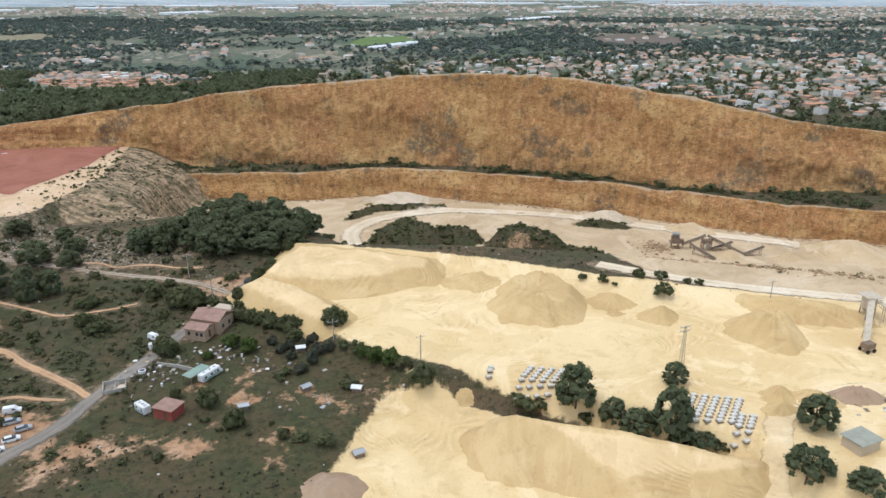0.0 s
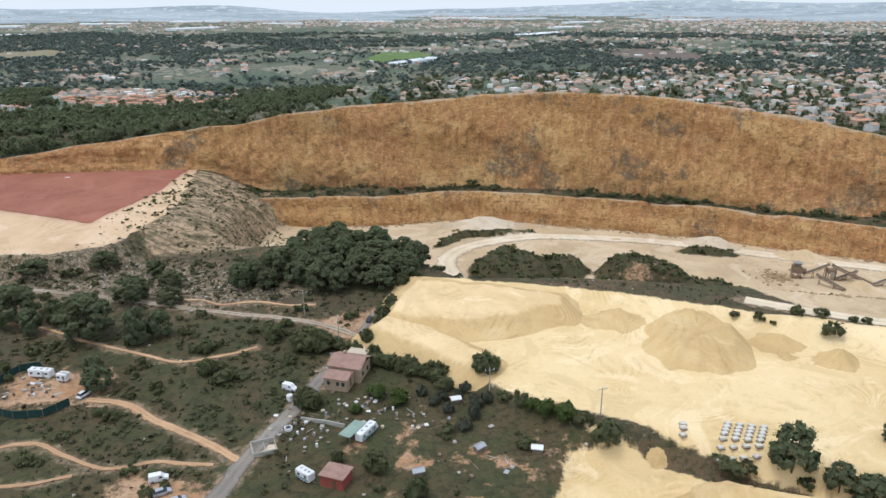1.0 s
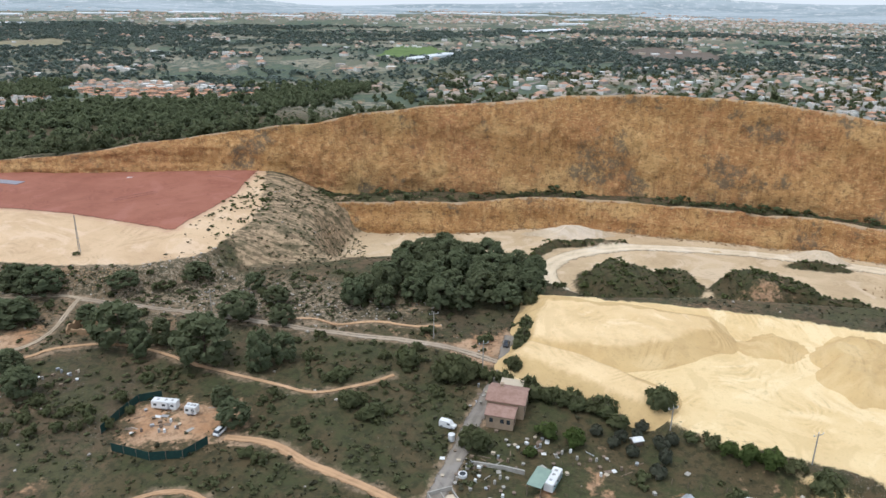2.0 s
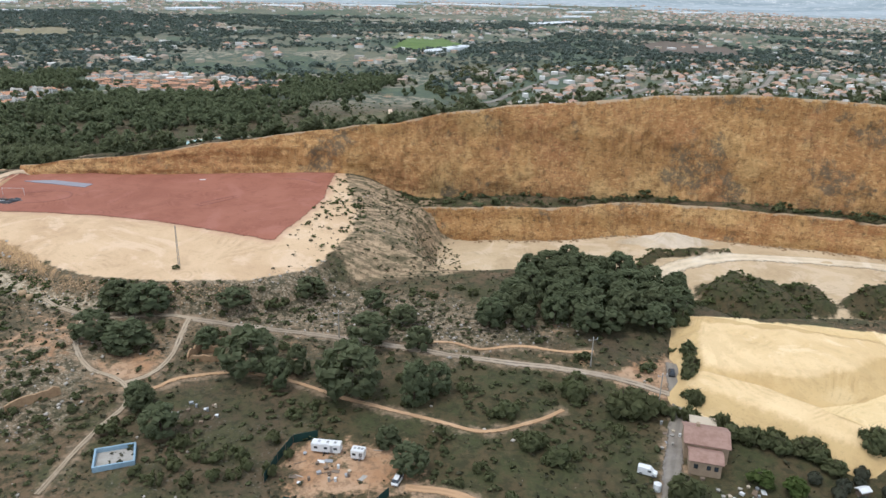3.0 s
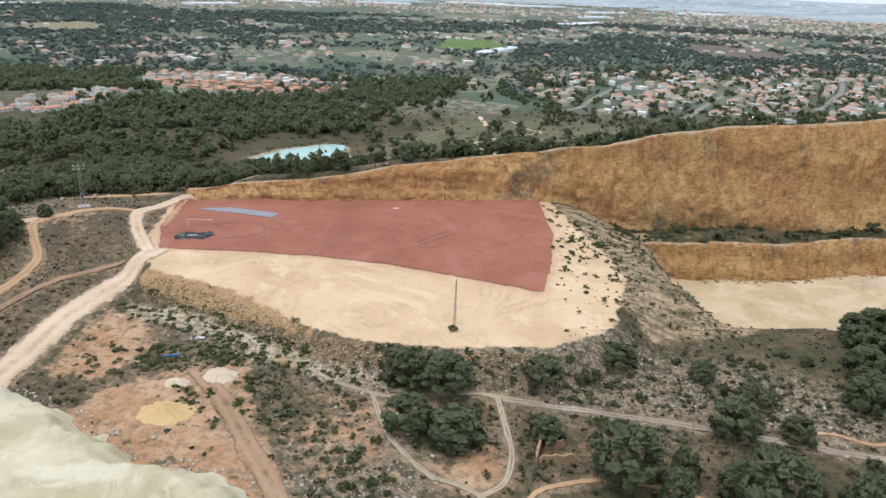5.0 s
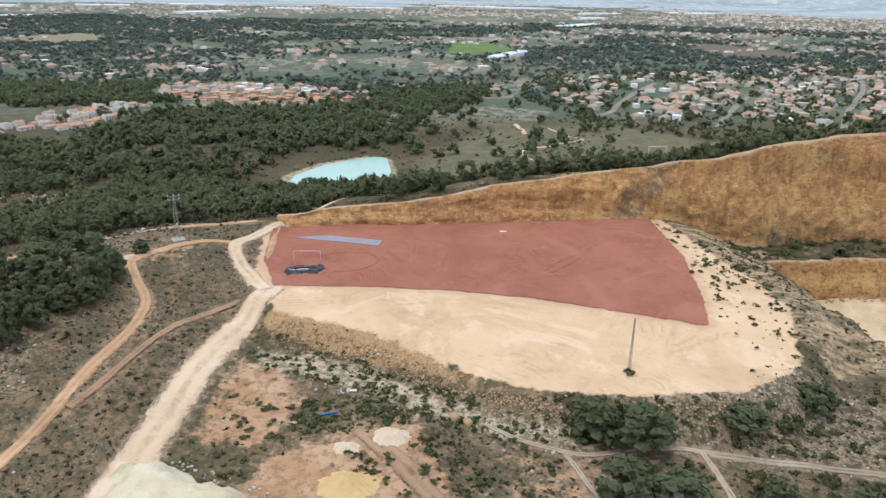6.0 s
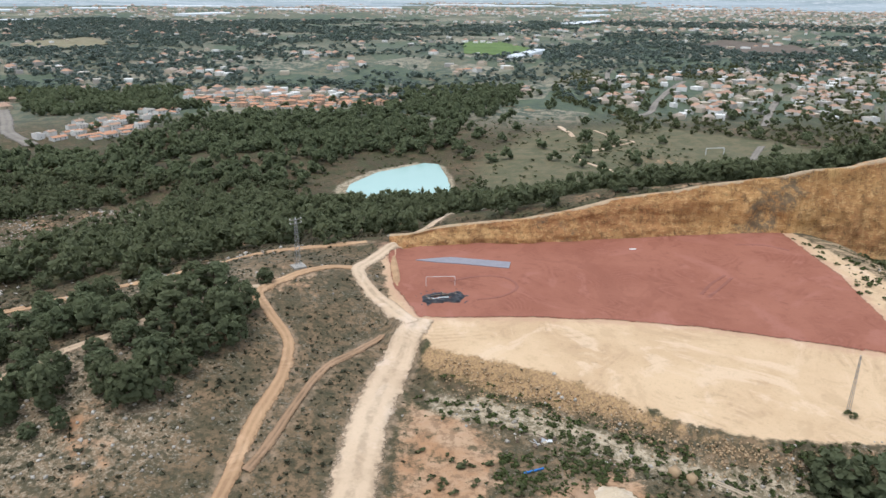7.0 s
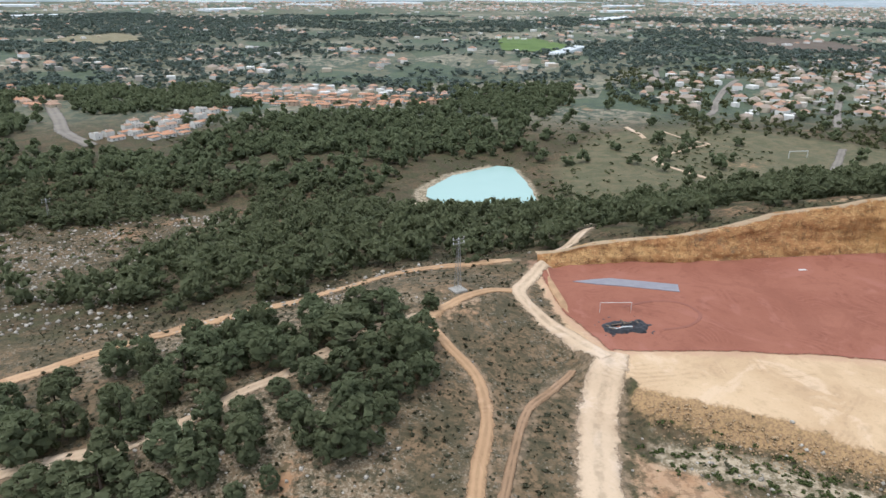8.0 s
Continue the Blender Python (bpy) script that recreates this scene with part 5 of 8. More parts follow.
# ---- sand heaps ----
def heap(x, y, rx, ry, h, turn=0.0, flat=0.0, seed=0, mat=None, name="sand_cone", label="smooth cone of yellow sand", sink=0.25, rough=1.0, group=""):
    """A tipped heap: sides at the angle of rest, a flat or rounded top, gullies down the sides; it lies on the ground."""
    n, m = 64, 22
    a = np.linspace(0, 2 * np.pi, n, endpoint=False)
    v = []
    for j in range(m + 1):
        r = j / m
        edge = 1 + 0.17 * rough * (vnoise(np.cos(a) * 1.5, np.sin(a) * 1.5, 0.7, seed) + 0.5 * vnoise(np.cos(a) * 1.5, np.sin(a) * 1.5, 0.25, seed + 1))
        u, w = np.cos(a) * r * rx * edge, np.sin(a) * r * ry * edge
        gx, gy = x + u * math.cos(turn) - w * math.sin(turn), y + u * math.sin(turn) + w * math.cos(turn)
        up = np.clip((1 - r) / (1 - flat), 0, 1)
        up = (0.35 * up ** 2 + 0.65 * up) if flat < 0.2 else up ** 1.25
        up = up - 0.06 * ease(0.8, 1, up) * up
        gully = 0.1 * rough * np.sin(np.pi * min(1, r)) * (vnoise(a * 9, r * 1.3, 1, seed + 2) + 0.6 * vnoise(a * 21, r, 1, seed + 3))
        bumps = 0.07 * rough * fbm(gx, gy, 3.2, seed + 4, 3)
        z = ground_at(gx, gy) - sink + h * (up + gully * (up > 0.02) + bumps * (r < 0.97))
        v.append(np.stack([gx, gy, np.maximum(z, ground_at(gx, gy) - sink)], 1))
    v = np.concatenate(v)
    i, j = np.meshgrid(np.arange(n), np.arange(m))
    b = j * n + i
    c = j * n + (i + 1) % n
    f = np.stack([b.ravel(), (b + n).ravel(), (c + n).ravel(), c.ravel()], 1)
    me = mesh_of(name, v - (x, y, 0), f, mat or SAND, True)
    ob = tagged(new(name, me), label, "sand heap", group)
    ob.location = (x, y, 0)
    return ob


def height_sheet(name, label, category, x0, x1, y0, y1, top, mat, step=0.6):
    """A heap as a sheet of heights over the plan, kept only where it rises over the ground."""
    gx, gy = np.arange(x0, x1, step), np.arange(y0, y1, step)
    a, b = [q.ravel() for q in np.meshgrid(gx, gy)]
    g = ground_at(a, b)
    z = top(a, b)
    f = grid_faces(len(gx), len(gy))
    f = f[(z > g - 0.1)[f].any(1)]
    z = np.maximum(z, g - 0.3)
    used, inv = np.unique(f, return_inverse=True)
    me = mesh_of(name, np.stack([a, b, z], 1)[used], inv.reshape(-1, 4), mat, True)
    return tagged(new(name, me), label, category)


def driven_sheet(name, label, x0, x1, y0, y1, top, trodden):
    """A heap whose top is driven over and paler; trodden gives metres inside that top."""
    ob = height_sheet(name, label, "sand heap", x0, x1, y0, y1, top, DRIVEN, 0.5)
    co = np.empty(len(ob.data.vertices) * 3)
    ob.data.vertices.foreach_get("co", co)
    set_attr(ob.data, "trod", np.clip(trodden(co[0::3], co[1::3]), -4, 4))
    return ob


def lower_bank(x, y):
    """Cone at the west end, its crest running down to the east, a ramp falling to a brink and a steep foot below that."""
    crest_y = np.interp(x, [6, 13.5, 32, 46.6, 56], [109.5, 108.7, 105, 101.4, 100]) + 0.25 * vnoise(x, 0, 6, 3)
    crest_z = np.interp(x, [13.5, 32, 46.6, 54, 58], [8.8, 7.7, 6.2, 5.4, 2.0])
    brink_y = np.interp(x, [13, 21, 30, 39, 50, 58], [100, 98.8, 97.2, 98.2, 99.4, 99]) + 0.7 * vnoise(x, 0, 4.2, 5) + 0.3 * vnoise(x, 0, 1.7, 6)
    brink_z = np.interp(x, [13, 21, 30, 39, 50, 58], [2.2, 3.2, 4.0, 4.5, 5.2, 1.8])
    u = np.clip((crest_y - y) / (crest_y - brink_y), 0, 1)
    z = crest_z + (brink_z - crest_z) * u ** 0.9
    z = np.where(y > crest_y, crest_z - 0.85 * (y - crest_y), z)
    z = np.where(y < brink_y, brink_z - 0.62 * (brink_y - y), z)
    z = np.where(x < 15, -9, z)
    ang = np.arctan2(y - 108.7, x - 13.5)
    cone = 8.9 - (0.72 + 0.05 * vnoise(ang * 6, 0, 1, 8)) * np.hypot(x - 13.5, y - 108.7)
    low = 4.6 - 0.6 * np.maximum(0, 92 + 2 * vnoise(x, 0, 9, 9) - y) - 0.22 * np.abs(x - 34) - 0.9 * np.maximum(0, y - 94)
    return np.maximum.reduce([z, cone, low]) + 0.16 * fbm(x, y, 4, 13) + 0.05 * fbm(x, y, 1.3, 15, 2)


BROWN_EARTH = earth_surface("brown_gravel", (0.4, 0.28, 0.18), (0.3, 0.2, 0.125))
TERRACE = [(-46, 172), (-44, 178), (-41, 190), (-26, 186), (-14, 183), (-5, 180), (-5, 176), (-12, 174), (-20, 170), (-31, 168)]
BERM = [(-50, 166), (-47, 170), (-38, 165), (-31, 158), (-25, 150.5), (-28.5, 149)]


def terrace_top(x, y):
    d = inside(x, y, TERRACE) + 1.0 * vnoise(x, y, 7, 51) + 0.4 * vnoise(x, y, 2.5, 52)
    e = inside(x, y, BERM) + 0.5 * vnoise(x, y, 4, 53)
    ramp = ease(-42, -30, x) + ease(165, 172, y)
    up = 3.4 * np.clip((d + 6.5) / 6.5, 0, 1) * np.clip(ramp, 0.25, 1) + (0.3 * fbm(x, y, 3.2, 54) + 0.25 * np.abs(vnoise(x + y, x - y, 2.2, 55))) * ease(-6, -1, d)
    side = 2.8 * np.clip((e + 5) / 5, 0, 1)
    return ground_at(x, y) - 0.12 + np.maximum(up - 0.05, side)


driven_sheet("sand_terrace", "raised terrace of yellow sand with a steep tipped face", -60, 12, 140, 194, terrace_top,
             lambda x, y: np.maximum(inside(x, y, TERRACE) + 1.0 * vnoise(x, y, 7, 51) + 0.8, inside(x, y, BERM) + 0.8))
heap(8, 173, 8.5, 7, 3.0, 0.2, 0.1, 3, label="rounded heap of pale yellow sand in the yard", group="heaps in the sand yard")
heap(23.5, 161, 11.5, 15.5, 4.4, -0.28, 0.6, 4, label="large flat-topped heap of yellow sand with ripples", group="heaps in the sand yard")
heap(41.5, 160, 6.5, 5.5, 3.0, 0.2, 0.1, 5, label="small cone of yellow sand", group="heaps in the sand yard")
heap(41, 154, 2.8, 2.2, 1.3, 0, 0, 6, label="little tip of yellow sand", group="heaps in the sand yard")
heap(51, 152, 5.5, 5, 3.6, 0.2, 0.05, 7, label="small cone of yellow sand", group="heaps in the sand yard")
heap(73, 143, 9.5, 9, 6.0, 0.4, 0.25, 8, label="tall heap of yellow sand with a white cap", group="heaps in the sand yard")
heap(84, 152, 17, 5, 2.6, -0.35, 0.3, 9, label="low bank of yellow sand along the yard edge", group="heaps in the sand yard")
heap(4.5, 124, 2.6, 2.0, 1.0, 0, 0.1, 10, label="little mound of yellow sand beside the trees", group="heaps in the sand yard")
heap(63.5, 117, 4.5, 3.6, 2.6, 0, 0.1, 11, label="small cone of yellow sand by the road", group="heaps in the sand yard")
heap(62, 112.5, 4.2, 3, 2.2, 0.2, 0.1, 12, label="small cone of yellow sand by the road", group="heaps in the sand yard")
heap(70, 116, 6, 3.4, 2.2, -0.2, 0.3, 13, label="low heap of tan gravel by the road", group="heaps in the sand yard")
heap(78, 117, 6.5, 3.4, 2.4, 0.1, 0.3, 14, mat=BROWN_EARTH, label="heap of pinkish-brown gravel by the road", group="heaps in the sand yard")
heap(-18, 97, 6.5, 5, 1.8, 0.3, 0.3, 18, rough=0.5, mat=BROWN_EARTH, label="brown stony earth bank at the lower yard", group="heaps in the lower yard")
driven_sheet("sand_bank", "great bank of yellow sand with a cone and ramp", -2, 62, 80, 118, lower_bank,
             lambda x, y: np.minimum.reduce([np.interp(x, [6, 13.5, 32, 46.6, 56], [109.5, 108.7, 105, 101.4, 100]) - 0.3 - y, y - np.interp(x, [13, 21, 30, 39, 50, 58], [100, 98.8, 97.2, 98.2, 99.4, 99]) - 0.7 * vnoise(x, 0, 4.2, 5), 0.6 * (x - 18 - 1.1 * (108 - y))]))
heap(-17, 280, 18, 6, 4.2, 0.05, 0.08, 20, mat=SAND_PALE, label="wide heap of grey-beige gravel at the cliff foot", group="heaps in the pit")
heap(62, 254, 11, 6, 4.4, -0.4, 0.1, 21, mat=SAND_PALE, label="heap of grey-beige gravel at the cliff foot", group="heaps in the pit")
heap(88, 242, 12, 5, 3.6, -0.45, 0.1, 22, mat=PIT_SAND, label="heap of yellow sand at the cliff foot", group="heaps in the pit")
heap(132, 217, 15, 9, 6.0, -0.3, 0.1, 23, mat=PIT_SAND, label="great heap of tan sand at the cliff foot", group="heaps in the pit")
heap(80, 205, 6, 5, 2.8, 0, 0.05, 24, mat=PIT_SAND, label="cone of yellow sand under the conveyor", group="heaps in the pit")
heap(93, 216, 5.5, 4.5, 2.6, 0, 0.05, 25, mat=PIT_SAND, label="cone of yellow sand under the conveyor", group="heaps in the pit")
heap(111, 214, 7, 4.5, 2.4, 0, 0.05, 26, mat=PIT_SAND, label="cone of yellow sand beside the conveyor", group="heaps in the pit")
heap(30, 262, 4, 1.6, 1.0, -0.2, 0.2, 27, mat=PIT_SAND, label="small tip of yellow sand on the pit floor", group="heaps in the pit")
heap(-213, 186, 5, 3.6, 1.7, 0.2, 0.1, 28, label="small tip of bright yellow sand on bare earth", sink=0.1)
GREYGREEN = earth_surface("grey_green_marl", (0.6, 0.52, 0.36), (0.43, 0.37, 0.225))
MARL = [(-248, 191), (-240, 190.5), (-234, 187), (-226, 183), (-220, 179.5), (-213, 172.5), (-203, 171.5), (-195, 167.5), (-190.5, 158), (-186.5, 148), (-190, 110), (-252, 110), (-247, 160)]


def marl_top(x, y):
    d = inside(x, y, MARL) + 1.3 * vnoise(x, y, 5, 41) + 0.6 * vnoise(x, y, 2, 42)
    return ground_at(x, y) - 0.3 + 4.6 * ease(-0.4, 6.5, d) - 0.5 * ease(6, 14, d) + (0.75 * np.abs(fbm(x, y, 3.4, 43)) + 0.4 * np.abs(fbm(x, y, 1.7, 44, 2))) * ease(-0.4, 2, d) * ease(13, 6, d) + 0.3 * fbm(x, y, 6, 45) * ease(5, 9, d)


height_sheet("marl_mound", "broad tip of grey-green marl with a pale trodden top", "earth heap", -256, -182, 122, 195, marl_top, GREYGREEN, 0.6)
heap(-213.5, 194.5, 2.6, 2.2, 1.2, 0, 0.2, 31, mat=SAND_PALE, label="small pinkish heap of rubble earth", name="earth_tip")
heap(-206.5, 197.5, 4, 3, 1.5, 0, 0.3, 32, mat=SAND_PALE, label="pinkish heap of dug earth beside a trench", name="earth_tip")
heap(-238.5, 271, 1.6, 15, 0.7, 0.06, 0.3, 33, rough=0.4, mat=TRACK_RED, label="ochre earth berm beside the plateau track", name="earth_berm")

# dumped stones and boulders
def stones(name, label, spots, seed, mat):
    """Many angular stones in one mesh: x, y, size."""
    r = np.random.default_rng(seed)
    vs, fs = [], []
    zz = ground_at([s[0] for s in spots], [s[1] for s in spots])
    for k, ((x, y, s), z) in enumerate(zip(spots, zz)):
        q = np.linalg.qr(r.normal(size=(3, 3)))[0]
        c = (CUBE * r.uniform(0.7, 1.3, (8, 1))) @ q * (s, s, s * 0.75)
        vs.append(c + (x, y, z + s * 0.15))
        fs.append(CUBE_FACES + 8 * k)
    return tagged(new(name, mesh_of(name, np.concatenate(vs), np.concatenate(fs), mat)), label, "stones", kind="stuff")


STONE = Nodes("limestone")
STONE = STONE.done(STONE.mix(STONE.island(), (0.3, 0.265, 0.215), (0.52, 0.47, 0.4)), 0.9, STONE.noise(0.2, 4), 0.4, 0.05)
OCHRE = Nodes("ochre_stone")
OCHRE = OCHRE.done(OCHRE.mix(OCHRE.island(), (0.3, 0.2, 0.11), (0.44, 0.31, 0.18)), 0.9, OCHRE.noise(0.2, 4), 0.4, 0.05)
px, py, r = scatter(40000, -345, 20, 95, 320, 21, 0.9)
st = np.max([inside(px, py, p) for p in STONY], 0)
off = np.min([line_dist(px, py, l) - w / 2 for l, w in ROAD_LINES], 0)
keep = ((st > -3) & (r.uniform(0, 1, len(px)) < np.clip(0.38 + 0.7 * fbm(px, py, 9, 90), 0, 0.85))) | (r.uniform(0, 1, len(px)) < 0.018)
keep &= (off > 0) & (inside(px, py, PLATEAU) < 1) & (inside(px, py, PIT) < -3) & (inside(px, py, SAND_YARD) < -2) & (py < np.where(px > -240, lip_y(px) - 3, 400))
spots = [(x, y, 0.12 + 0.4 * r.uniform() ** 2) for x, y in zip(px[keep], py[keep])]
spots += [(x, y, s) for x, y, s in zip(r.uniform(-246, -186, 2600), r.uniform(146, 192, 2600), r.uniform(0.1, 0.4, 2600)) if -2.2 < inside(np.array(x), np.array(y), MARL) < 0.6]
spots += SLOPE_STONES
stones("field_stones", "pale grey limestone pieces strewn over the slope", spots, 22, STONE)
r = np.random.default_rng(23)
spots = []
for u in r.uniform(0, 1, 1500):
    i = u * 7
    k = int(i)
    line = [(-230, 231), (-221, 227), (-211, 222), (-202, 217), (-190, 208), (-180, 204), (-165, 201.5), (-146, 203)]
    a, b = line[k], line[k + 1]
    spots.append((a[0] + (b[0] - a[0]) * (i - k) + r.normal() * 1.0, a[1] + (b[1] - a[1]) * (i - k) - abs(r.normal()) * 2.2, r.uniform(0.1, 0.34)))
stones("bank_stones", "ochre stones tumbled down the bank of the plateau", spots, 24, OCHRE)
r = np.random.default_rng(25)
spots = [(x, float(lip_y(x)) - 3.5 - abs(r.normal()) * 1.2, r.uniform(0.2, 0.7)) for x in r.uniform(-85, 160, 420)]
stones("cliff_foot_stones", "fallen ochre rocks along the foot of the lower cliff", spots, 26, OCHRE)

r = np.random.default_rng(35)
line = [(50, 190), (70, 184), (92, 177), (118, 168), (150, 158), (180, 146)]
spots = []
for u in r.uniform(0, 5, 900):
    k = int(u)
    a, b = line[k], line[min(k + 1, 5)]
    spots.append((a[0] + (b[0] - a[0]) * (u - k) + r.normal() * 1.2, a[1] + (b[1] - a[1]) * (u - k) + r.normal() * (1.2 + 0.8 * vnoise(u, 0, 0.4, 3)), 0.12 + 0.7 * r.uniform() ** 3))
spots += [(71 + r.normal() * 2.6, 225 + r.normal() * 3, 0.15 + 0.6 * r.uniform() ** 2) for _ in range(220)]
stones("pit_rubble", "brown rubble in a strip along the pit road", spots, 36, OCHRE)
strew("rubble_shrubs", "dark shrubs growing in the rubble strip", "shrubs", [(s[0], s[1] + 0.5, r.uniform(0.4, 1.3), r.uniform(0.8, 2.2)) for s in spots[:900:9]], 37, lambda g, h, w: bush_clumps(g, h, w, 4), 0.15, OAK, 8)

# ---- houses of the plain ----
def wall_mat(name, a):
    return plain_mat(name, a, tuple(0.86 * v for v in a), 2.5, 0.85, bump=0.15)


WHITEWASH, CREAM, PEACH = wall_mat("whitewash", (0.72, 0.69, 0.63)), wall_mat("cream_render", (0.55, 0.46, 0.34)), wall_mat("peach_render", (0.5, 0.36, 0.26))
TERRACOTTA = plain_mat("roof_tiles", (0.56, 0.3, 0.18), (0.46, 0.235, 0.14), 1.4, 0.85, bump=0.5)
PALE_TILES = plain_mat("weathered_roof_tiles", (0.47, 0.31, 0.215), (0.37, 0.235, 0.16), 1.4, 0.85, bump=0.5)
BEIGE_TILES = plain_mat("beige_roof_tiles", (0.42, 0.32, 0.24), (0.33, 0.24, 0.18), 1.4, 0.85, bump=0.5)
FLAT_ROOF = plain_mat("roof_terrace", (0.5, 0.42, 0.35), (0.4, 0.33, 0.27), 1.8, 0.9)
GLASS = plain_mat("window_glass", (0.05, 0.06, 0.07), (0.03, 0.035, 0.04), 1.0, 0.15, spec=0.6)
DOOR = plain_mat("door_wood", (0.16, 0.09, 0.05), size=0.4)


def hip_roof(w, d, z, rise, over=0.4):
    bm = bmesh.new()
    a, b = w / 2 + over, d / 2 + over
    k = max(0.2, a - b)
    v = [bm.verts.new(p) for p in ((-a, -b, z), (a, -b, z), (a, b, z), (-a, b, z), (-a, -b, z + 0.2), (a, -b, z + 0.2), (a, b, z + 0.2), (-a, b, z + 0.2), (-k, 0, z + rise), (k, 0, z + rise))]
    for q in ((3, 2, 1, 0), (0, 1, 5, 4), (1, 2, 6, 5), (2, 3, 7, 6), (3, 0, 4, 7), (4, 5, 9, 8), (5, 6, 9), (6, 7, 8, 9), (7, 4, 8)):
        bm.faces.new([v[i] for i in q])
    return bm


def gable_roof(w, d, z, rise, over=0.35):
    bm = bmesh.new()
    a, b = w / 2 + over, d / 2 + over
    v = [bm.verts.new(p) for p in ((-a, -b, z), (a, -b, z), (a, b, z), (-a, b, z), (-a, 0, z + rise), (a, 0, z + rise), (-a, -b, z + 0.18), (a, -b, z + 0.18), (a, b, z + 0.18), (-a, b, z + 0.18), (-a, 0, z + rise + 0.18), (a, 0, z + rise + 0.18))]
    for q in ((1, 0, 4, 5), (3, 2, 5, 4), (6, 7, 11, 10), (8, 9, 10, 11), (0, 1, 7, 6), (2, 3, 9, 8), (0, 6, 10, 4), (4, 10, 9, 3), (1, 5, 11, 7), (5, 2, 8, 11)):
        bm.faces.new([v[i] for i in q])
    return bm


def house(label, w, d, h, style, wall, roof, seed):
    """A house round its own middle, its front to -y."""
    r = random.Random(seed)
    top = tagged(new("house"), label, "house")
    rows = [(-w / 2, w / 2, -d / 2, d / 2, -1.5, h)]
    if style == "flat":
        rows += [(-w / 2, w / 2, -d / 2, -d / 2 + 0.25, h + 0.003, h + 0.8), (-w / 2, w / 2, d / 2 - 0.25, d / 2, h + 0.003, h + 0.8), (-w / 2, -w / 2 + 0.25, -d / 2 + 0.26, d / 2 - 0.26, h + 0.003, h + 0.8), (w / 2 - 0.25, w / 2, -d / 2 + 0.26, d / 2 - 0.26, h + 0.003, h + 0.8),
                 (-w / 2 + 0.5, -w / 2 + 3.5, 0, d / 2 - 0.5, h + 0.01, h + 2.3)]
    part("wall", boxes(*rows), wall, top)
    if style == "gable":
        for s in (-1, 1):
            bm = bmesh.new()
            x = s * w / 2
            v = [bm.verts.new(p) for p in ((x, -d / 2, h), (x, d / 2, h), (x, 0, h + 0.2 * d), (x - s * 0.3, -d / 2, h), (x - s * 0.3, d / 2, h), (x - s * 0.3, 0, h + 0.2 * d))]
            for q in ((0, 1, 2), (3, 5, 4), (0, 2, 5, 3), (1, 4, 5, 2), (0, 3, 4, 1)):
                bm.faces.new([v[i] for i in q])
            part("gable", bm, wall, top)
        part("roof", gable_roof(w, d, h + 0.02, 0.2 * d), roof, top)
    elif style == "hip":
        part("roof", hip_roof(w, d, h + 0.02, 0.22 * d), roof, top)
    else:
        part("roof", boxes((-w / 2 + 0.26, w / 2 - 0.26, -d / 2 + 0.26, d / 2 - 0.26, h + 0.004, h + 0.12)), roof, top)
    n = max(2, int(w / 3.6))
    for f in range(2 if h > 4.5 else 1):
        for i in range(n):
            x = -w / 2 + (i + 0.5) * w / n
            z = 1.0 + 2.8 * f
            if f == 0 and i == n // 2:
                part("door", boxes((x - 0.5, x + 0.5, -d / 2 - 0.05, -d / 2 - 0.002, 0.0, 2.1)), DOOR, top)
            else:
                part("window", boxes((x - 0.6, x + 0.6, -d / 2 - 0.04, -d / 2 - 0.002, z, z + 1.25)), GLASS, top)
    part("window", boxes((-w / 2 - 0.04, -w / 2 - 0.002, -0.6, 0.6, 1.0, 2.2)), GLASS, top)
    if style != "flat":
        part("chimney", boxes((w * 0.22, w * 0.22 + 0.7, 0.3, 1.0, h + 0.2, h + 0.2 * d + 1.1)), wall, top)
    return top


KINDS = [("white house with an orange hipped tile roof", 12, 9, 3.2, "hip", WHITEWASH, TERRACOTTA), ("white two-storey house with a tiled gable roof", 10, 8.5, 5.8, "gable", WHITEWASH, PALE_TILES),
         ("white flat-roofed house with a roof terrace", 11, 9, 5.9, "flat", WHITEWASH, FLAT_ROOF), ("cream house with a weathered tile roof", 13, 9.5, 3.3, "hip", CREAM, PALE_TILES),
         ("peach-coloured house with an orange tile roof", 10.5, 9, 5.7, "hip", PEACH, TERRACOTTA), ("white bungalow with a tiled gable roof", 14, 8, 3.1, "gable", WHITEWASH, TERRACOTTA),
         ("cream house with a beige tiled gable roof", 11, 9, 5.2, "gable", CREAM, BEIGE_TILES), ("low house with a greyish beige hipped roof", 12, 9, 3.2, "hip", WHITEWASH, BEIGE_TILES)]


def settle(spots, group, seed, kinds, big=1.0):
    """Houses on the spots (x, y, turn in degrees)."""
    r = random.Random(seed)
    made = [house(*KINDS[k][:1], *KINDS[k][1:], seed + i) for i, k in enumerate(kinds)]
    for m in made:
        tagged(m, group=group)
    first = {}
    for i, (x, y, a) in enumerate(spots):
        k = i if i < len(made) else r.randrange(len(made))
        s = r.uniform(0.65, 0.95) * big
        m = pose(x, y, float(ground_at(x, y)) + 0.1, 0, 0, a) @ Matrix.Diagonal((s, s * r.uniform(0.9, 1.1), s * r.uniform(0.72, 0.92), 1))
        if i < len(made):
            first[i] = m
        else:
            copy_thing(made[k], m)
    for i, m in first.items():
        made[i].matrix_basis = m


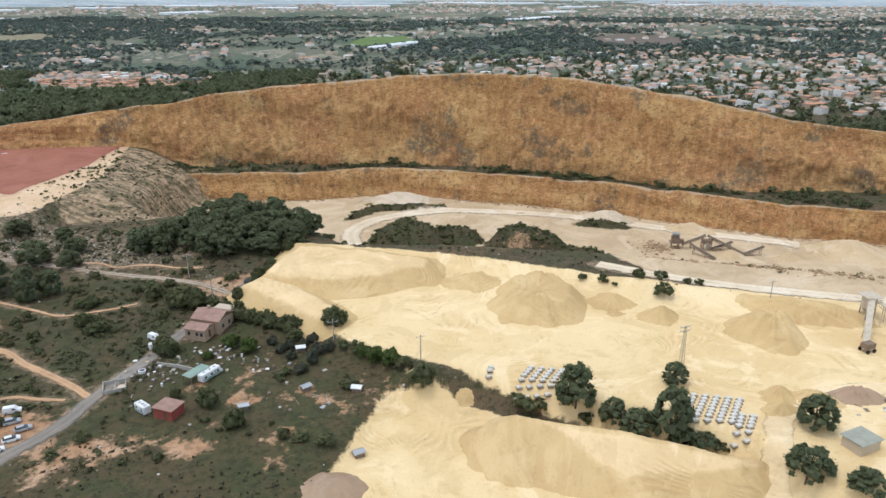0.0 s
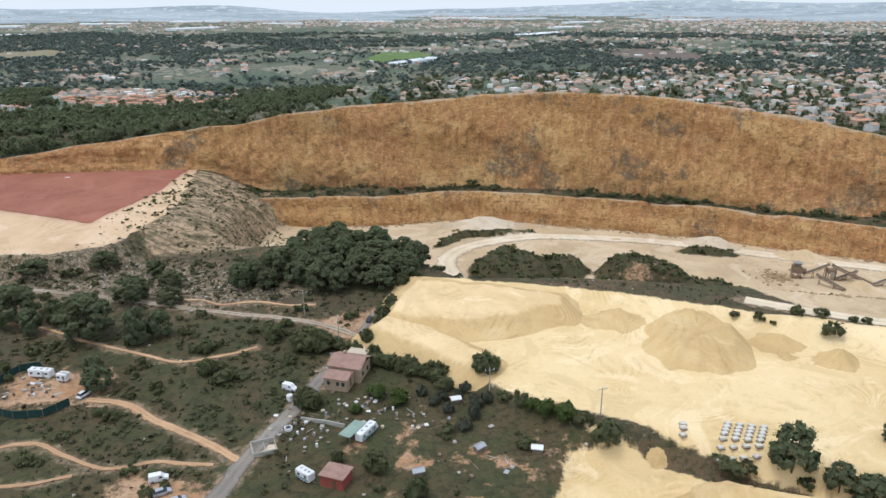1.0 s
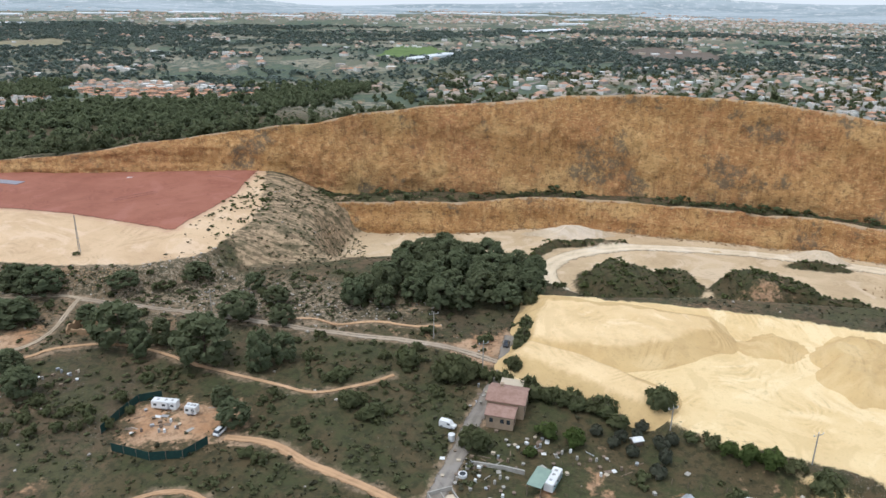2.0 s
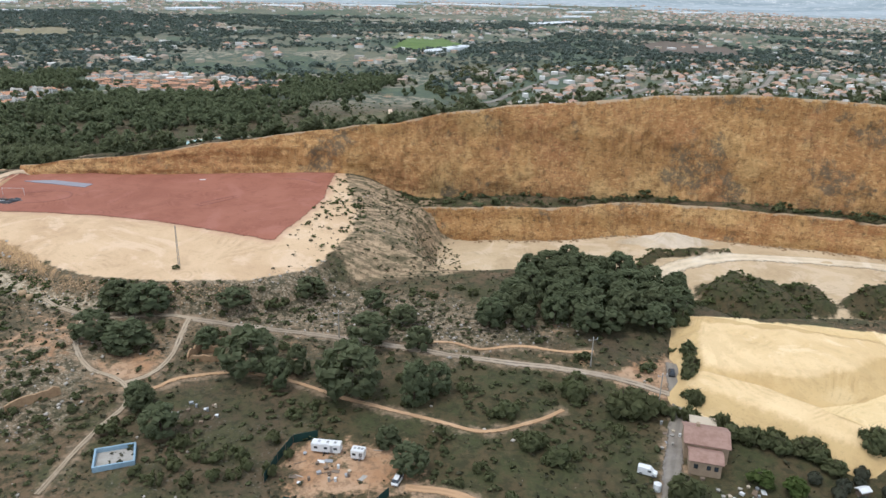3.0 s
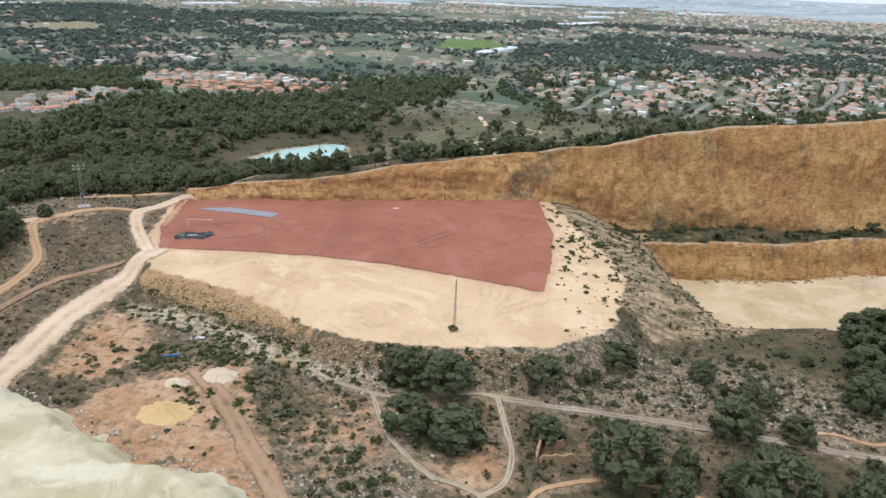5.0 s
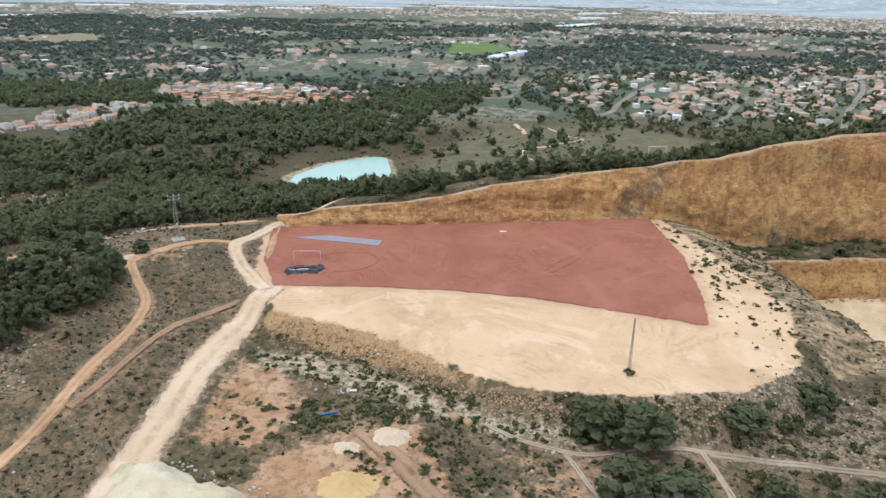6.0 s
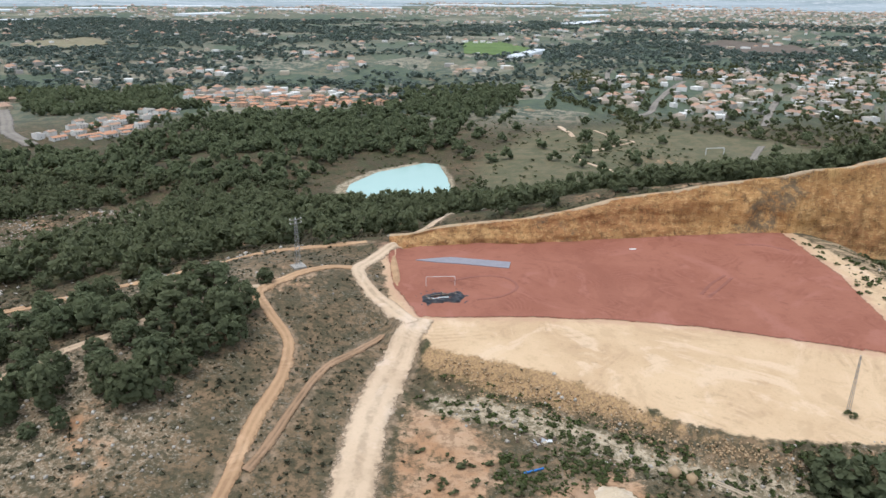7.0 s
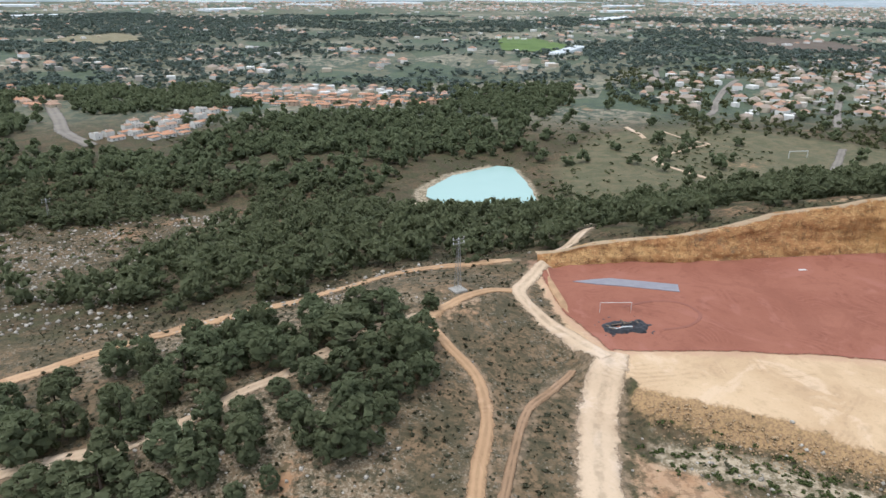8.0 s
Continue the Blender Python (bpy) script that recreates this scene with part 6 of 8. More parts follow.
def row_spots(outline, gap_x, gap_y, turn, seed, fill=0.85, jitter=2.5, clear=()):
    """Places in rows inside an outline."""
    r = random.Random(seed)
    cx, cy = sum(p[0] for p in outline) / len(outline), sum(p[1] for p in outline) / len(outline)
    c, s = math.cos(radians(turn)), math.sin(radians(turn))
    out = []
    for i in range(-40, 41):
        for j in range(-40, 41):
            u, v = i * gap_x + r.uniform(-jitter, jitter), j * gap_y + r.uniform(-jitter, jitter) * 0.6
            x, y = cx + u * c - v * s, cy + u * s + v * c
            if inside(np.array(x), np.array(y), outline) > 0 and r.random() < fill and all(line_dist(np.array(x), np.array(y), l) > 8 for l in clear):
                out.append((x, y, turn + r.choice((0, 0, 0, 90, 180)) + r.uniform(-8, 8)))
    return out


STREETS = [[(-60, 640), (-40, 665), (-21, 707), (22, 788), (50, 830)], [(20, 600), (49, 652), (90, 720), (128, 781), (157, 818), (153, 900), (203, 1022)], [(120, 610), (163, 677), (215, 750), (266, 822), (300, 880)],
           [(203, 1022), (276, 1011), (334, 977), (420, 960)], [(-36, 784), (-12, 888), (20, 960)]]
for i, l in enumerate(STREETS):
    draped("street", "grey asphalt village street", "street", l, 6, LANE, 0.5, 0.05, step=6)
draped("street", "grey asphalt street at the wood's edge", "street", [(-560, 720), (-530, 665), (-508, 625), (-483, 577), (-455, 548)], 9, LANE, 0.5, 0.05, step=6)
V_ORANGE = [(-425, 770), (-350, 795), (-240, 752), (-236, 712), (-300, 668), (-355, 682), (-418, 728)]
V_RIGHT = [(-79, 695), (-56, 661), (-44, 628), (-15, 612), (30, 652), (70, 625), (130, 600), (206, 560), (264, 518), (340, 540), (430, 600), (520, 760), (560, 960), (430, 985), (290, 985), (237, 985), (150, 915), (60, 905), (-40, 850), (-60, 800)]
V_LEFT = [(-462, 560), (-464, 610), (-432, 640), (-420, 700), (-404, 690), (-404, 620), (-412, 556)]
estate_spots = sorted(row_spots(V_ORANGE, 9.5, 10, -14, 41, 0.85, 3), key=lambda q: q[1])
settle(estate_spots[:80], "houses of the orange-roofed estate", 300, [0, 4, 5, 0, 4], 0.74)
right_spots = sorted(row_spots(V_RIGHT, 13.5, 14.5, 28, 42, 0.54, 6, STREETS), key=lambda q: q[1] - 0.35 * q[0])
settle(right_spots[:150], "houses of the hillside village", 320, [0, 2, 6, 1, 7, 2, 4, 1, 3], 0.92)
settle(row_spots([(-640, 790), (-590, 720), (-545, 672), (-530, 690), (-575, 760), (-620, 800)], 15, 14, 40, 44, 0.6), "houses at the street", 380, [4, 0, 3], 0.85)
settle(row_spots(V_LEFT, 10, 10, 55, 43, 0.8), "houses along the wood", 340, [2, 5, 1, 0], 0.75)
rng = np.random.default_rng(31)
spots = []
for cx, cy, n, sp in ((-472, 896, 3, 20), (-400, 884, 3, 20), (-297, 916, 3, 25), (-166, 874, 5, 25), (-132, 760, 4, 20), (-526, 812, 5, 25), (-590, 760, 4, 30), (-351, 1048, 6, 40), (-100, 1000, 6, 50), (-500, 1069, 6, 35), (-669, 892, 8, 30), (-648, 933, 6, 30), (-595, 919, 8, 35), (-523, 811, 5, 25), (-526, 982, 8, 35), (-501, 1069, 6, 35), (-472, 895, 10, 28), (-447, 887, 6, 25), (-400, 883, 8, 28), (-351, 1048, 9, 40), (-297, 915, 5, 30)):
    for _ in range(n):
        spots.append((cx + rng.normal() * sp * 0.7, cy + rng.normal() * sp * 0.7, rng.uniform(0, 360)))
country_spots = spots[45:]
settle(sorted(spots[:45], key=lambda q: q[1]), "scattered country houses", 360, [0, 3, 6, 1, 7], 0.85)


px, py, r = scatter(6000, -100, 560, 500, 990, 45, 6.5)
far_off = np.min([line_dist(px, py, l) for l in STREETS], 0)
belt = inside(px, py, [(-75, 650), (-86, 576), (-25, 572), (10, 532), (140, 500), (260, 462), (380, 480), (380, 530), (264, 518), (206, 560), (130, 600), (56, 622), (18, 640), (-25, 606), (-44, 625), (-56, 655)])
keep = (far_off > 5) & (((inside(px, py, V_RIGHT) > -25) & (r.uniform(0, 1, len(px)) < 0.62 + 1.2 * fbm(px, py, 40, 47))) | ((belt > 0) & (r.uniform(0, 1, len(px)) < 0.9)))
spots = [(x, y, r.uniform(4, 7), r.uniform(5, 9)) for x, y in zip(px[keep], py[keep])]
strew("garden_trees", "dark green garden trees among the village houses", "trees", spots, 46, lambda g, h, w: bush_clumps(g, h, w, 5), 0.14, OAK, 3, 0.85)


def varied(name, a, b, c):
    """Three tones dealt out house by house."""
    n = Nodes(name)
    tone = n.mix(n.step(n.island(), 0.35, 0.4), a, b)
    return n.done(n.mix(n.step(n.island(), 0.7, 0.75), tone, c), 0.88)


FAR_WALLS = varied("far_walls", (0.74, 0.71, 0.66), (0.5, 0.42, 0.32), (0.38, 0.35, 0.31))
FAR_ROOFS = varied("far_roofs", (0.4, 0.25, 0.175), (0.36, 0.29, 0.23), (0.45, 0.28, 0.19))


def far_town(name, label, spots, seed, wall, roof):
    """Far houses in one mesh: walls with a hipped roof each; spots are x, y, width, height."""
    r = np.random.default_rng(seed)
    vs, fs, ms = [], [], []
    zz = ground_at([s[0] for s in spots], [s[1] for s in spots])
    for k, ((x, y, w, h), z) in enumerate(zip(spots, zz)):
        t = r.uniform(0, 3.14)
        a, b = w / 2, w * r.uniform(0.32, 0.5)
        up = 0.24 * w if r.uniform() < 0.6 else 0.15
        q = np.array([(-a, -b, -2), (a, -b, -2), (a, b, -2), (-a, b, -2), (-a, -b, h), (a, -b, h), (a, b, h), (-a, b, h), (-a * 0.4, 0, h + up), (a * 0.4, 0, h + up)])
        c, s = math.cos(t), math.sin(t)
        vs.append(np.stack([q[:, 0] * c - q[:, 1] * s + x, q[:, 0] * s + q[:, 1] * c + y, q[:, 2] + z], 1))
        o = 10 * k
        fs += [(o, o + 1, o + 5, o + 4), (o + 1, o + 2, o + 6, o + 5), (o + 2, o + 3, o + 7, o + 6), (o + 3, o, o + 4, o + 7), (o + 4, o + 5, o + 9, o + 8), (o + 5, o + 6, o + 9), (o + 6, o + 7, o + 8, o + 9), (o + 7, o + 4, o + 8)]
        ms += [0] * 4 + [1 if up > 0.2 else 0] * 4
    me = mesh_of(name, np.concatenate(vs), fs, wall)
    me.materials.append(roof)
    me.polygons.foreach_set("material_index", ms)
    return tagged(new(name, me), label, "houses", kind="stuff")


px, py, r = scatter(50000, -2600, 2900, 900, 4600, 51, 13)
dens = 0.012 + 0.42 * built_up(px, py) * (1 + 0.5 * ease(2300, 3300, py))
keep = (r.uniform(0, 1, len(px)) < dens) & (np.abs(px) < 0.75 * py + 250) & (no_wood(px, py) < -30)
spots = [(x, y, r.uniform(6, 11) * (1 + max(0, y - 2000) / 4500), r.uniform(2.3, 3.8) * (1.6 if y > 1800 and r.uniform() < 0.25 else 1)) for x, y in zip(px[keep], py[keep])]
spots += [(x, y, r.uniform(6, 9.5), r.uniform(2.3, 3.8)) for x, y, a in right_spots[150:]]
spots += [(x, y, r.uniform(5, 8), r.uniform(2.3, 3.8)) for x, y, a in estate_spots[80:]]
spots += [(x, y, r.uniform(6, 10), r.uniform(2.5, 4.2)) for x, y, a in country_spots]
far_town("distant_houses", "distant scattered white houses with tiled roofs", spots, 52, FAR_WALLS, FAR_ROOFS)

PLASTIC = plain_mat("greenhouse_film", (0.8, 0.82, 0.82), (0.7, 0.72, 0.72), 8, 0.5)
for x, y, w, d, a in ((-815, 2400, 190, 45, 60), (-70, 1060, 120, 14, 63), (233, 1980, 220, 40, 55), (300, 3380, 300, 60, 10), (60, 3420, 260, 50, 5), (-1500, 2500, 160, 60, 15), (-1250, 2750, 170, 50, 20), (-980, 2950, 200, 45, 10), (-620, 2820, 150, 40, 5), (-330, 3120, 220, 50, 12), (520, 2880, 180, 45, 30), (930, 3050, 200, 50, 15), (-1150, 1950, 110, 35, 40), (380, 2450, 130, 35, 35)):
    z = float(ground_at(x, y))
    g = tagged(new("greenhouse"), "long white plastic greenhouse on the plain", "greenhouse", "greenhouses")
    bm = bmesh.new()
    for k in range(4):
        y0, y1 = -d / 2 + k * d / 4, -d / 2 + (k + 1) * d / 4
        v = [bm.verts.new(p) for p in ((-w / 2, y0, -2), (w / 2, y0, -2), (w / 2, y1, -2), (-w / 2, y1, -2), (-w / 2, y0, 4), (w / 2, y0, 4), (w / 2, y1, 4), (-w / 2, y1, 4), (-w / 2, (y0 + y1) / 2, 5.5), (w / 2, (y0 + y1) / 2, 5.5))]
        for q in ((0, 1, 5, 4), (2, 3, 7, 6), (4, 5, 9, 8), (6, 7, 8, 9), (1, 2, 6, 9, 5), (3, 0, 4, 8, 7)):
            bm.faces.new([v[i] for i in q])
    part("film", bm, PLASTIC, g)
    g.matrix_basis = pose(x, y, z, 0, 0, a)

GRASS_FIELD = earth_surface("green_field", (0.13, 0.19, 0.05), (0.1, 0.15, 0.045))
PLOUGHED = earth_surface("ploughed_field", (0.15, 0.115, 0.085), (0.12, 0.095, 0.07))
STRAW = earth_surface("dry_field", (0.26, 0.22, 0.13), (0.2, 0.175, 0.1))
yard("green_field", "bright green field among the trees", [(-150, 1080), (-70, 1085), (-40, 1200), (-70, 1330), (-130, 1330)], GRASS_FIELD, 0.9, 12)
yard("ploughed_field", "bare brown field on the slope", [(247, 1060), (365, 1095), (405, 1280), (337, 1400), (242, 1285)], PLOUGHED, 0.9, 14)
yard("dry_field", "pale dry field far out on the plain", [(-780, 1190), (-692, 1165), (-670, 1280), (-760, 1400), (-800, 1330)], STRAW, 1.2, 16)
draped("field_path", "pale winding path over the meadow", "path", [(-104, 442), (-110, 451), (-126, 480), (-137, 506), (-127, 523), (-108, 537), (-90, 549), (-98, 567), (-106, 585)], 2.4, TRACK, 0.3, step=4)
draped("field_path", "pale straight path over the meadow", "path", [(-52, 481), (-32, 510), (-12, 540)], 4.0, LANE, 0.3, step=4)
draped("field_path", "pale path stub over the meadow", "path", [(-126, 560), (-127, 577), (-128, 594)], 3.0, TRACK, 0.3, step=4)
draped("forest_road", "pale track into the forest", "dirt road", [(-213, 318), (-215, 330), (-222, 345), (-240, 372), (-262, 410), (-268, 440)], 4, WHITE_ROAD, 0.3, step=3)
draped("hill_path", "pale stony track over the hill", "dirt road", [(-345, 214), (-329, 220), (-312, 221.5), (-304, 225), (-298, 229.5), (-291, 234), (-286, 240), (-277, 250), (-267, 256)], 2.8, TRACK, 0.25)
draped("ridge_path", "bare stony ridge path along the forest edge", "path", [(-345, 246), (-329, 258), (-310, 270.5), (-292, 275), (-276, 284), (-262, 289), (-246, 291)], 3.4, TRACK_RED, 0.25, 0.5)

# ---- machines, buildings and vehicles near by ----
STEEL = plain_mat("rusty_steel", (0.3, 0.22, 0.155), (0.2, 0.145, 0.1), 0.8, 0.7, 0.3)
CREAMSTEEL = plain_mat("dusty_cream_steel", (0.6, 0.52, 0.4), (0.45, 0.38, 0.28), 0.8, 0.75)
GREY = plain_mat("grey_steel", (0.4, 0.39, 0.37), (0.3, 0.3, 0.29), 0.8, 0.55, 0.5)
BELT = plain_mat("conveyor_belt", (0.09, 0.085, 0.08), size=1.0)
CONCRETE = plain_mat("concrete", (0.42, 0.39, 0.34), (0.32, 0.3, 0.26), 1.0, 0.9, bump=0.3)
WHITE = plain_mat("white_paint", (0.78, 0.78, 0.76), (0.7, 0.7, 0.68), 1.5, 0.45)
RUBBER = plain_mat("rubber", (0.03, 0.03, 0.03), size=0.2)
TEAL = plain_mat("teal_stripe", (0.14, 0.3, 0.29), size=0.5)
REDPAINT = plain_mat("red_oxide_paint", (0.3, 0.075, 0.055), (0.24, 0.06, 0.045), 1.0, 0.8)
PINKROOF = plain_mat("faded_red_roof", (0.36, 0.23, 0.18), (0.27, 0.16, 0.12), 1.2, 0.85, bump=0.3)
GREENROOF = plain_mat("green_sheet_roof", (0.27, 0.36, 0.29), (0.22, 0.3, 0.25), 1.4, 0.6)
NET = plain_mat("green_net", (0.018, 0.055, 0.045), (0.013, 0.04, 0.035), 0.6)
SHEET = plain_mat("blue_grey_netting", (0.3, 0.29, 0.31), (0.25, 0.24, 0.265), 1.2, 0.7)
BLACK = plain_mat("black_liner", (0.018, 0.018, 0.02), (0.04, 0.04, 0.045), 1.0, 0.35)
BLUE = plain_mat("blue_plastic", (0.05, 0.2, 0.5), size=0.6)
POOLBLUE = plain_mat("pool_blue_paint", (0.3, 0.42, 0.5), (0.24, 0.35, 0.43), 0.9)
WOOD = plain_mat("weathered_wood", (0.24, 0.18, 0.13), (0.17, 0.13, 0.1), 0.5)
SILVER = plain_mat("silver_paint", (0.45, 0.46, 0.47), (0.4, 0.41, 0.42), 1.0, 0.35, 0.4)
DARKPAINT = plain_mat("dark_paint", (0.04, 0.045, 0.05), size=1.0, rough=0.35)
ROUGHWALL = plain_mat("ochre_render", (0.42, 0.31, 0.21), (0.34, 0.25, 0.17), 1.0, 0.9, bump=0.4)
BRICKY = plain_mat("bare_brick_wall", (0.44, 0.285, 0.16), (0.33, 0.21, 0.12), 0.7, 0.9, bump=0.5)


def at(ob, x, y, turn=0.0, up=0.0, size=1.0):
    """Stands a thing on the ground."""
    ob.matrix_basis = pose(x, y, float(ground_at(x, y)) + up, 0, 0, turn) @ Matrix.Scale(size, 4)
    return ob


def lattice(name, label, category, h, base, arm=0.0, foot=0.0):
    """A lattice mast: four legs that lean together, rings and diagonals, cross arms on top."""
    top = tagged(new(name), label, category)
    t = base * 0.35
    for sx in (-1, 1):
        for sy in (-1, 1):
            part("leg", rods(((sx * base, sy * base, 0), (sx * t, sy * t, h), 0.04), n=6), GREY, top)
    n = 9
    for k in range(n):
        z0, z1 = h * k / n, h * (k + 1) / n
        b0, b1 = base + (t - base) * k / n, base + (t - base) * (k + 1) / n
        bm = bmesh.new()
        for q in range(4):
            c0 = [(-1, -1), (1, -1), (1, 1), (-1, 1)][q]
            c1 = [(1, -1), (1, 1), (-1, 1), (-1, -1)][q]
            rod(bm, (c0[0] * b0, c0[1] * b0, z0), (c1[0] * b1, c1[1] * b1, z1), 0.018, n=4)
            rod(bm, (c0[0] * b1, c0[1] * b1, z1), (c1[0] * b1, c1[1] * b1, z1), 0.016, n=4)
        part("brace", bm, GREY, top)
    if arm:
        for z in (h - 0.2, h - 1.1):
            part("cross_arm", rods(((-arm, 0, z), (arm, 0, z), 0.07), n=6), GREY, top)
            for x in (-arm, 0, arm):
                part("insulator", rods(((x, 0, z), (x, 0, z + 0.45), 0.08), n=8), WHITE, top)
    if foot:
        part("footing", boxes((-foot, foot, -foot, foot, -0.3, 0.35), bevel=0.06), CONCRETE, top, "pale concrete footing")
    return top


def pole(label, h, mat, arm=1.0):
    top = tagged(new("utility_pole"), label, "pole")
    part("shaft", rods(((0, 0, -0.4), (0, 0, h), 0.13, 0.09), n=10), mat, top)
    part("cross_arm", rods(((-arm, 0, h - 0.35), (arm, 0, h - 0.35), 0.06), n=6), GREY, top)
    for x in (-arm, arm, 0):
        part("insulator", rods(((x, 0, h - 0.3 if x else h), (x, 0, h + 0.05 if x else h + 0.35), 0.06), n=8), WHITE, top)
    return top


at(lattice("pylon", "grey lattice power pylon on a pale concrete footing", "pylon", 11.5, 0.55, 1.3, 1.5), -260.5, 267, 30)
at(lattice("mast", "thin grey lattice mast on the pale plateau", "mast", 10.5, 0.22), -162.5, 212.5, 10)
at(lattice("pylon", "grey lattice power pylon beside the round bush", "pylon", 10, 0.4, 1.2), 48, 127, 20)
at(lattice("pylon", "grey lattice power pylon on the far stony hill", "pylon", 11, 0.5, 1.4), -405, 390, 40)
for x, y, h in ((-67.8, 176.4, 6.5), (-57.6, 163.4, 7), (-4.6, 131.1, 6), (-120.6, 187.4, 6.5), (78, 155.6, 6), (-24.5, 143, 5)):
    at(pole("slim grey utility pole beside the lane", h, CONCRETE), x, y, 20)
# power lines across the gap between the poles
def cable(a, b, sag):
    p = [Vector(a).lerp(Vector(b), k / 14) - Vector((0, 0, sag * 4 * (k / 14) * (1 - k / 14))) for k in range(15)]
    bm = bmesh.new()
    for u, v in zip(p[:-1], p[1:]):
        rod(bm, u, v, 0.025, n=4)
    me = bpy.data.meshes.new("cable")
    bm.to_mesh(me)
    bm.free()
    me.materials.append(BELT)
    return tagged(new("cable", me), "thin dark overhead cable between two poles", "cable")


cable((-67.8, 176.4, float(ground_at(-67.8, 176.4)) + 6.5), (-120.6, 187.4, float(ground_at(-120.6, 187.4)) + 6.5), 1.2)
cable((-67.8, 176.4, float(ground_at(-67.8, 176.4)) + 6.5), (-57.6, 163.4, float(ground_at(-57.6, 163.4)) + 7), 0.4)


def conveyor(label, a, b, width=1.1, steel=None, band=None):
    """A belt conveyor from its low end a to its high end b, on trestles."""
    a, b, steel, band = Vector(a), Vector(b), steel or STEEL, band or BELT
    top = tagged(new("conveyor"), label, "conveyor")
    top.location = (a.x, a.y, float(ground_at(a.x, a.y)))
    o = top.location.copy()
    d = (b - a).normalized()
    s = d.cross(Vector((0, 0, 1))).normalized() * width / 2
    for q in (-1, 1):
        part("side_girder", rods((a + s * q - o, b + s * q - o, 0.16), (a + s * q - o - Vector((0, 0, 0.7)), b + s * q - o - Vector((0, 0, 0.7)), 0.1), n=6), steel, top)
    bm = bmesh.new()
    v = [bm.verts.new(p) for p in (a + s * 0.9 - o + Vector((0, 0, 0.1)), a - s * 0.9 - o + Vector((0, 0, 0.1)), b - s * 0.9 - o + Vector((0, 0, 0.1)), b + s * 0.9 - o + Vector((0, 0, 0.1)))]
    w = [bm.verts.new(p.co - Vector((0, 0, 0.3))) for p in v]
    bm.faces.new(v), bm.faces.new(w[::-1])
    for i in range(4):
        bm.faces.new((v[i], w[i], w[(i + 1) % 4], v[(i + 1) % 4]))
    part("belt", bm, band, top)
    n = max(2, int((b - a).length / 5))
    for k in range(1, n + 1):
        p = a.lerp(b, k / n - 0.1)
        g = float(ground_at(p.x, p.y)) - 0.3
        for q in (-1, 1):
            part("trestle_leg", rods((p + s * q - o, Vector((p.x + s.x * q * 1.6, p.y + s.y * q * 1.6, g)) - o, 0.1), n=6), steel, top)
    part("drum", rods((b - s - o, b + s - o, 0.4), n=12), steel, top)
    return top


F0 = -1.6


def plant(x, y, up):
    """Places of the pit's plant, drawn together round the crusher."""
    return (77.5 + 0.7 * (x - 77.5), 224.5 + 0.7 * (y - 224.5), F0 + 0.72 * up)


crusher = tagged(new("crusher"), "rusty crusher tower with a grey hopper in the pit", "crusher")
for sx in (-1.7, 1.7):
    for sy in (-1.7, 1.7):
        part("leg", boxes((sx - 0.18, sx + 0.18, sy - 0.18, sy + 0.18, -0.3, 3.2)), STEEL, crusher)
part("housing", boxes((-2.1, 2.1, -2.0, 2.0, 3.2, 6.4), bevel=0.08), STEEL, crusher)
part("platform", boxes((-2.9, 2.9, -2.8, 2.8, 3.02, 3.19)), STEEL, crusher)
bm = bmesh.new()
bmesh.ops.create_cone(bm, cap_ends=True, segments=4, radius1=1.6, radius2=3.0, depth=1.6, matrix=pose(0, 0, 7.3, 0, 0, 45))
part("hopper", bm, GREY, crusher)
part("feeder", boxes((2.15, 4.4, -1.2, 1.2, 3.3, 5.0), bevel=0.05), STEEL, crusher)
at(crusher, 77.5, 224.5, -12, size=0.62)
screen = tagged(new("screening_plant"), "rusty screening plant on a steel frame in the pit", "screening plant")
for sx in (-1.5, 1.5):
    for sy in (-1.3, 1.3):
        part("leg", boxes((sx - 0.15, sx + 0.15, sy - 0.15, sy + 0.15, -0.3, 3.6)), STEEL, screen)
part("screen_box", boxes((-2.2, 2.2, -1.6, 1.6, 3.6, 5.6), bevel=0.06), STEEL, screen)
part("chute", boxes((-0.6, 0.6, -2.6, -1.62, 1.2, 4.4), bevel=0.04), GREY, screen)
at(screen, *plant(91.5, 221.5, 0)[:2], -10, size=0.62)
conveyor("rusty belt conveyor from the crusher to the screen", plant(80.5, 223.5, 2.2), plant(90.5, 222.6, 6.6), 0.8)
conveyor("long rusty belt conveyor sloping down from the screen", plant(106.5, 213, 0.9), plant(92.5, 222.6, 6.4), 0.8)
conveyor("rusty belt conveyor below the screening plant", plant(91, 207.5, 0.8), plant(82.5, 216, 4.4), 0.8)
conveyor("rusty belt conveyor with a raised head", plant(106.5, 213.5, 1.0), plant(115, 214.5, 3.8), 0.8)
conveyor("short rusty belt conveyor in the pit", plant(93.5, 219.5, 1.4), plant(104, 223.5, 3.0), 0.8)
# plant at the yard
mill = tagged(new("sand_plant"), "pale sand plant with a round drum and legs in the yard", "sand plant")
part("tank", rods(((0, 0, 3.0), (0, 0, 6.2), 1.9), n=20), CREAMSTEEL, mill)
part("cone", rods(((0, 0, 1.2), (0, 0, 3.0), 0.4, 1.9), n=20), GREY, mill)
for a in range(4):
    c, s = math.cos(a * 1.571 + 0.78) * 1.75, math.sin(a * 1.571 + 0.78) * 1.75
    part("leg", rods(((c, s, -0.3), (c, s, 3.6), 0.13), n=6), STEEL, mill)
part("catwalk", boxes((-2.3, 2.3, -2.3, 2.3, 6.25, 6.4)), CREAMSTEEL, mill)
at(mill, 97.5, 149, 10, size=0.85)
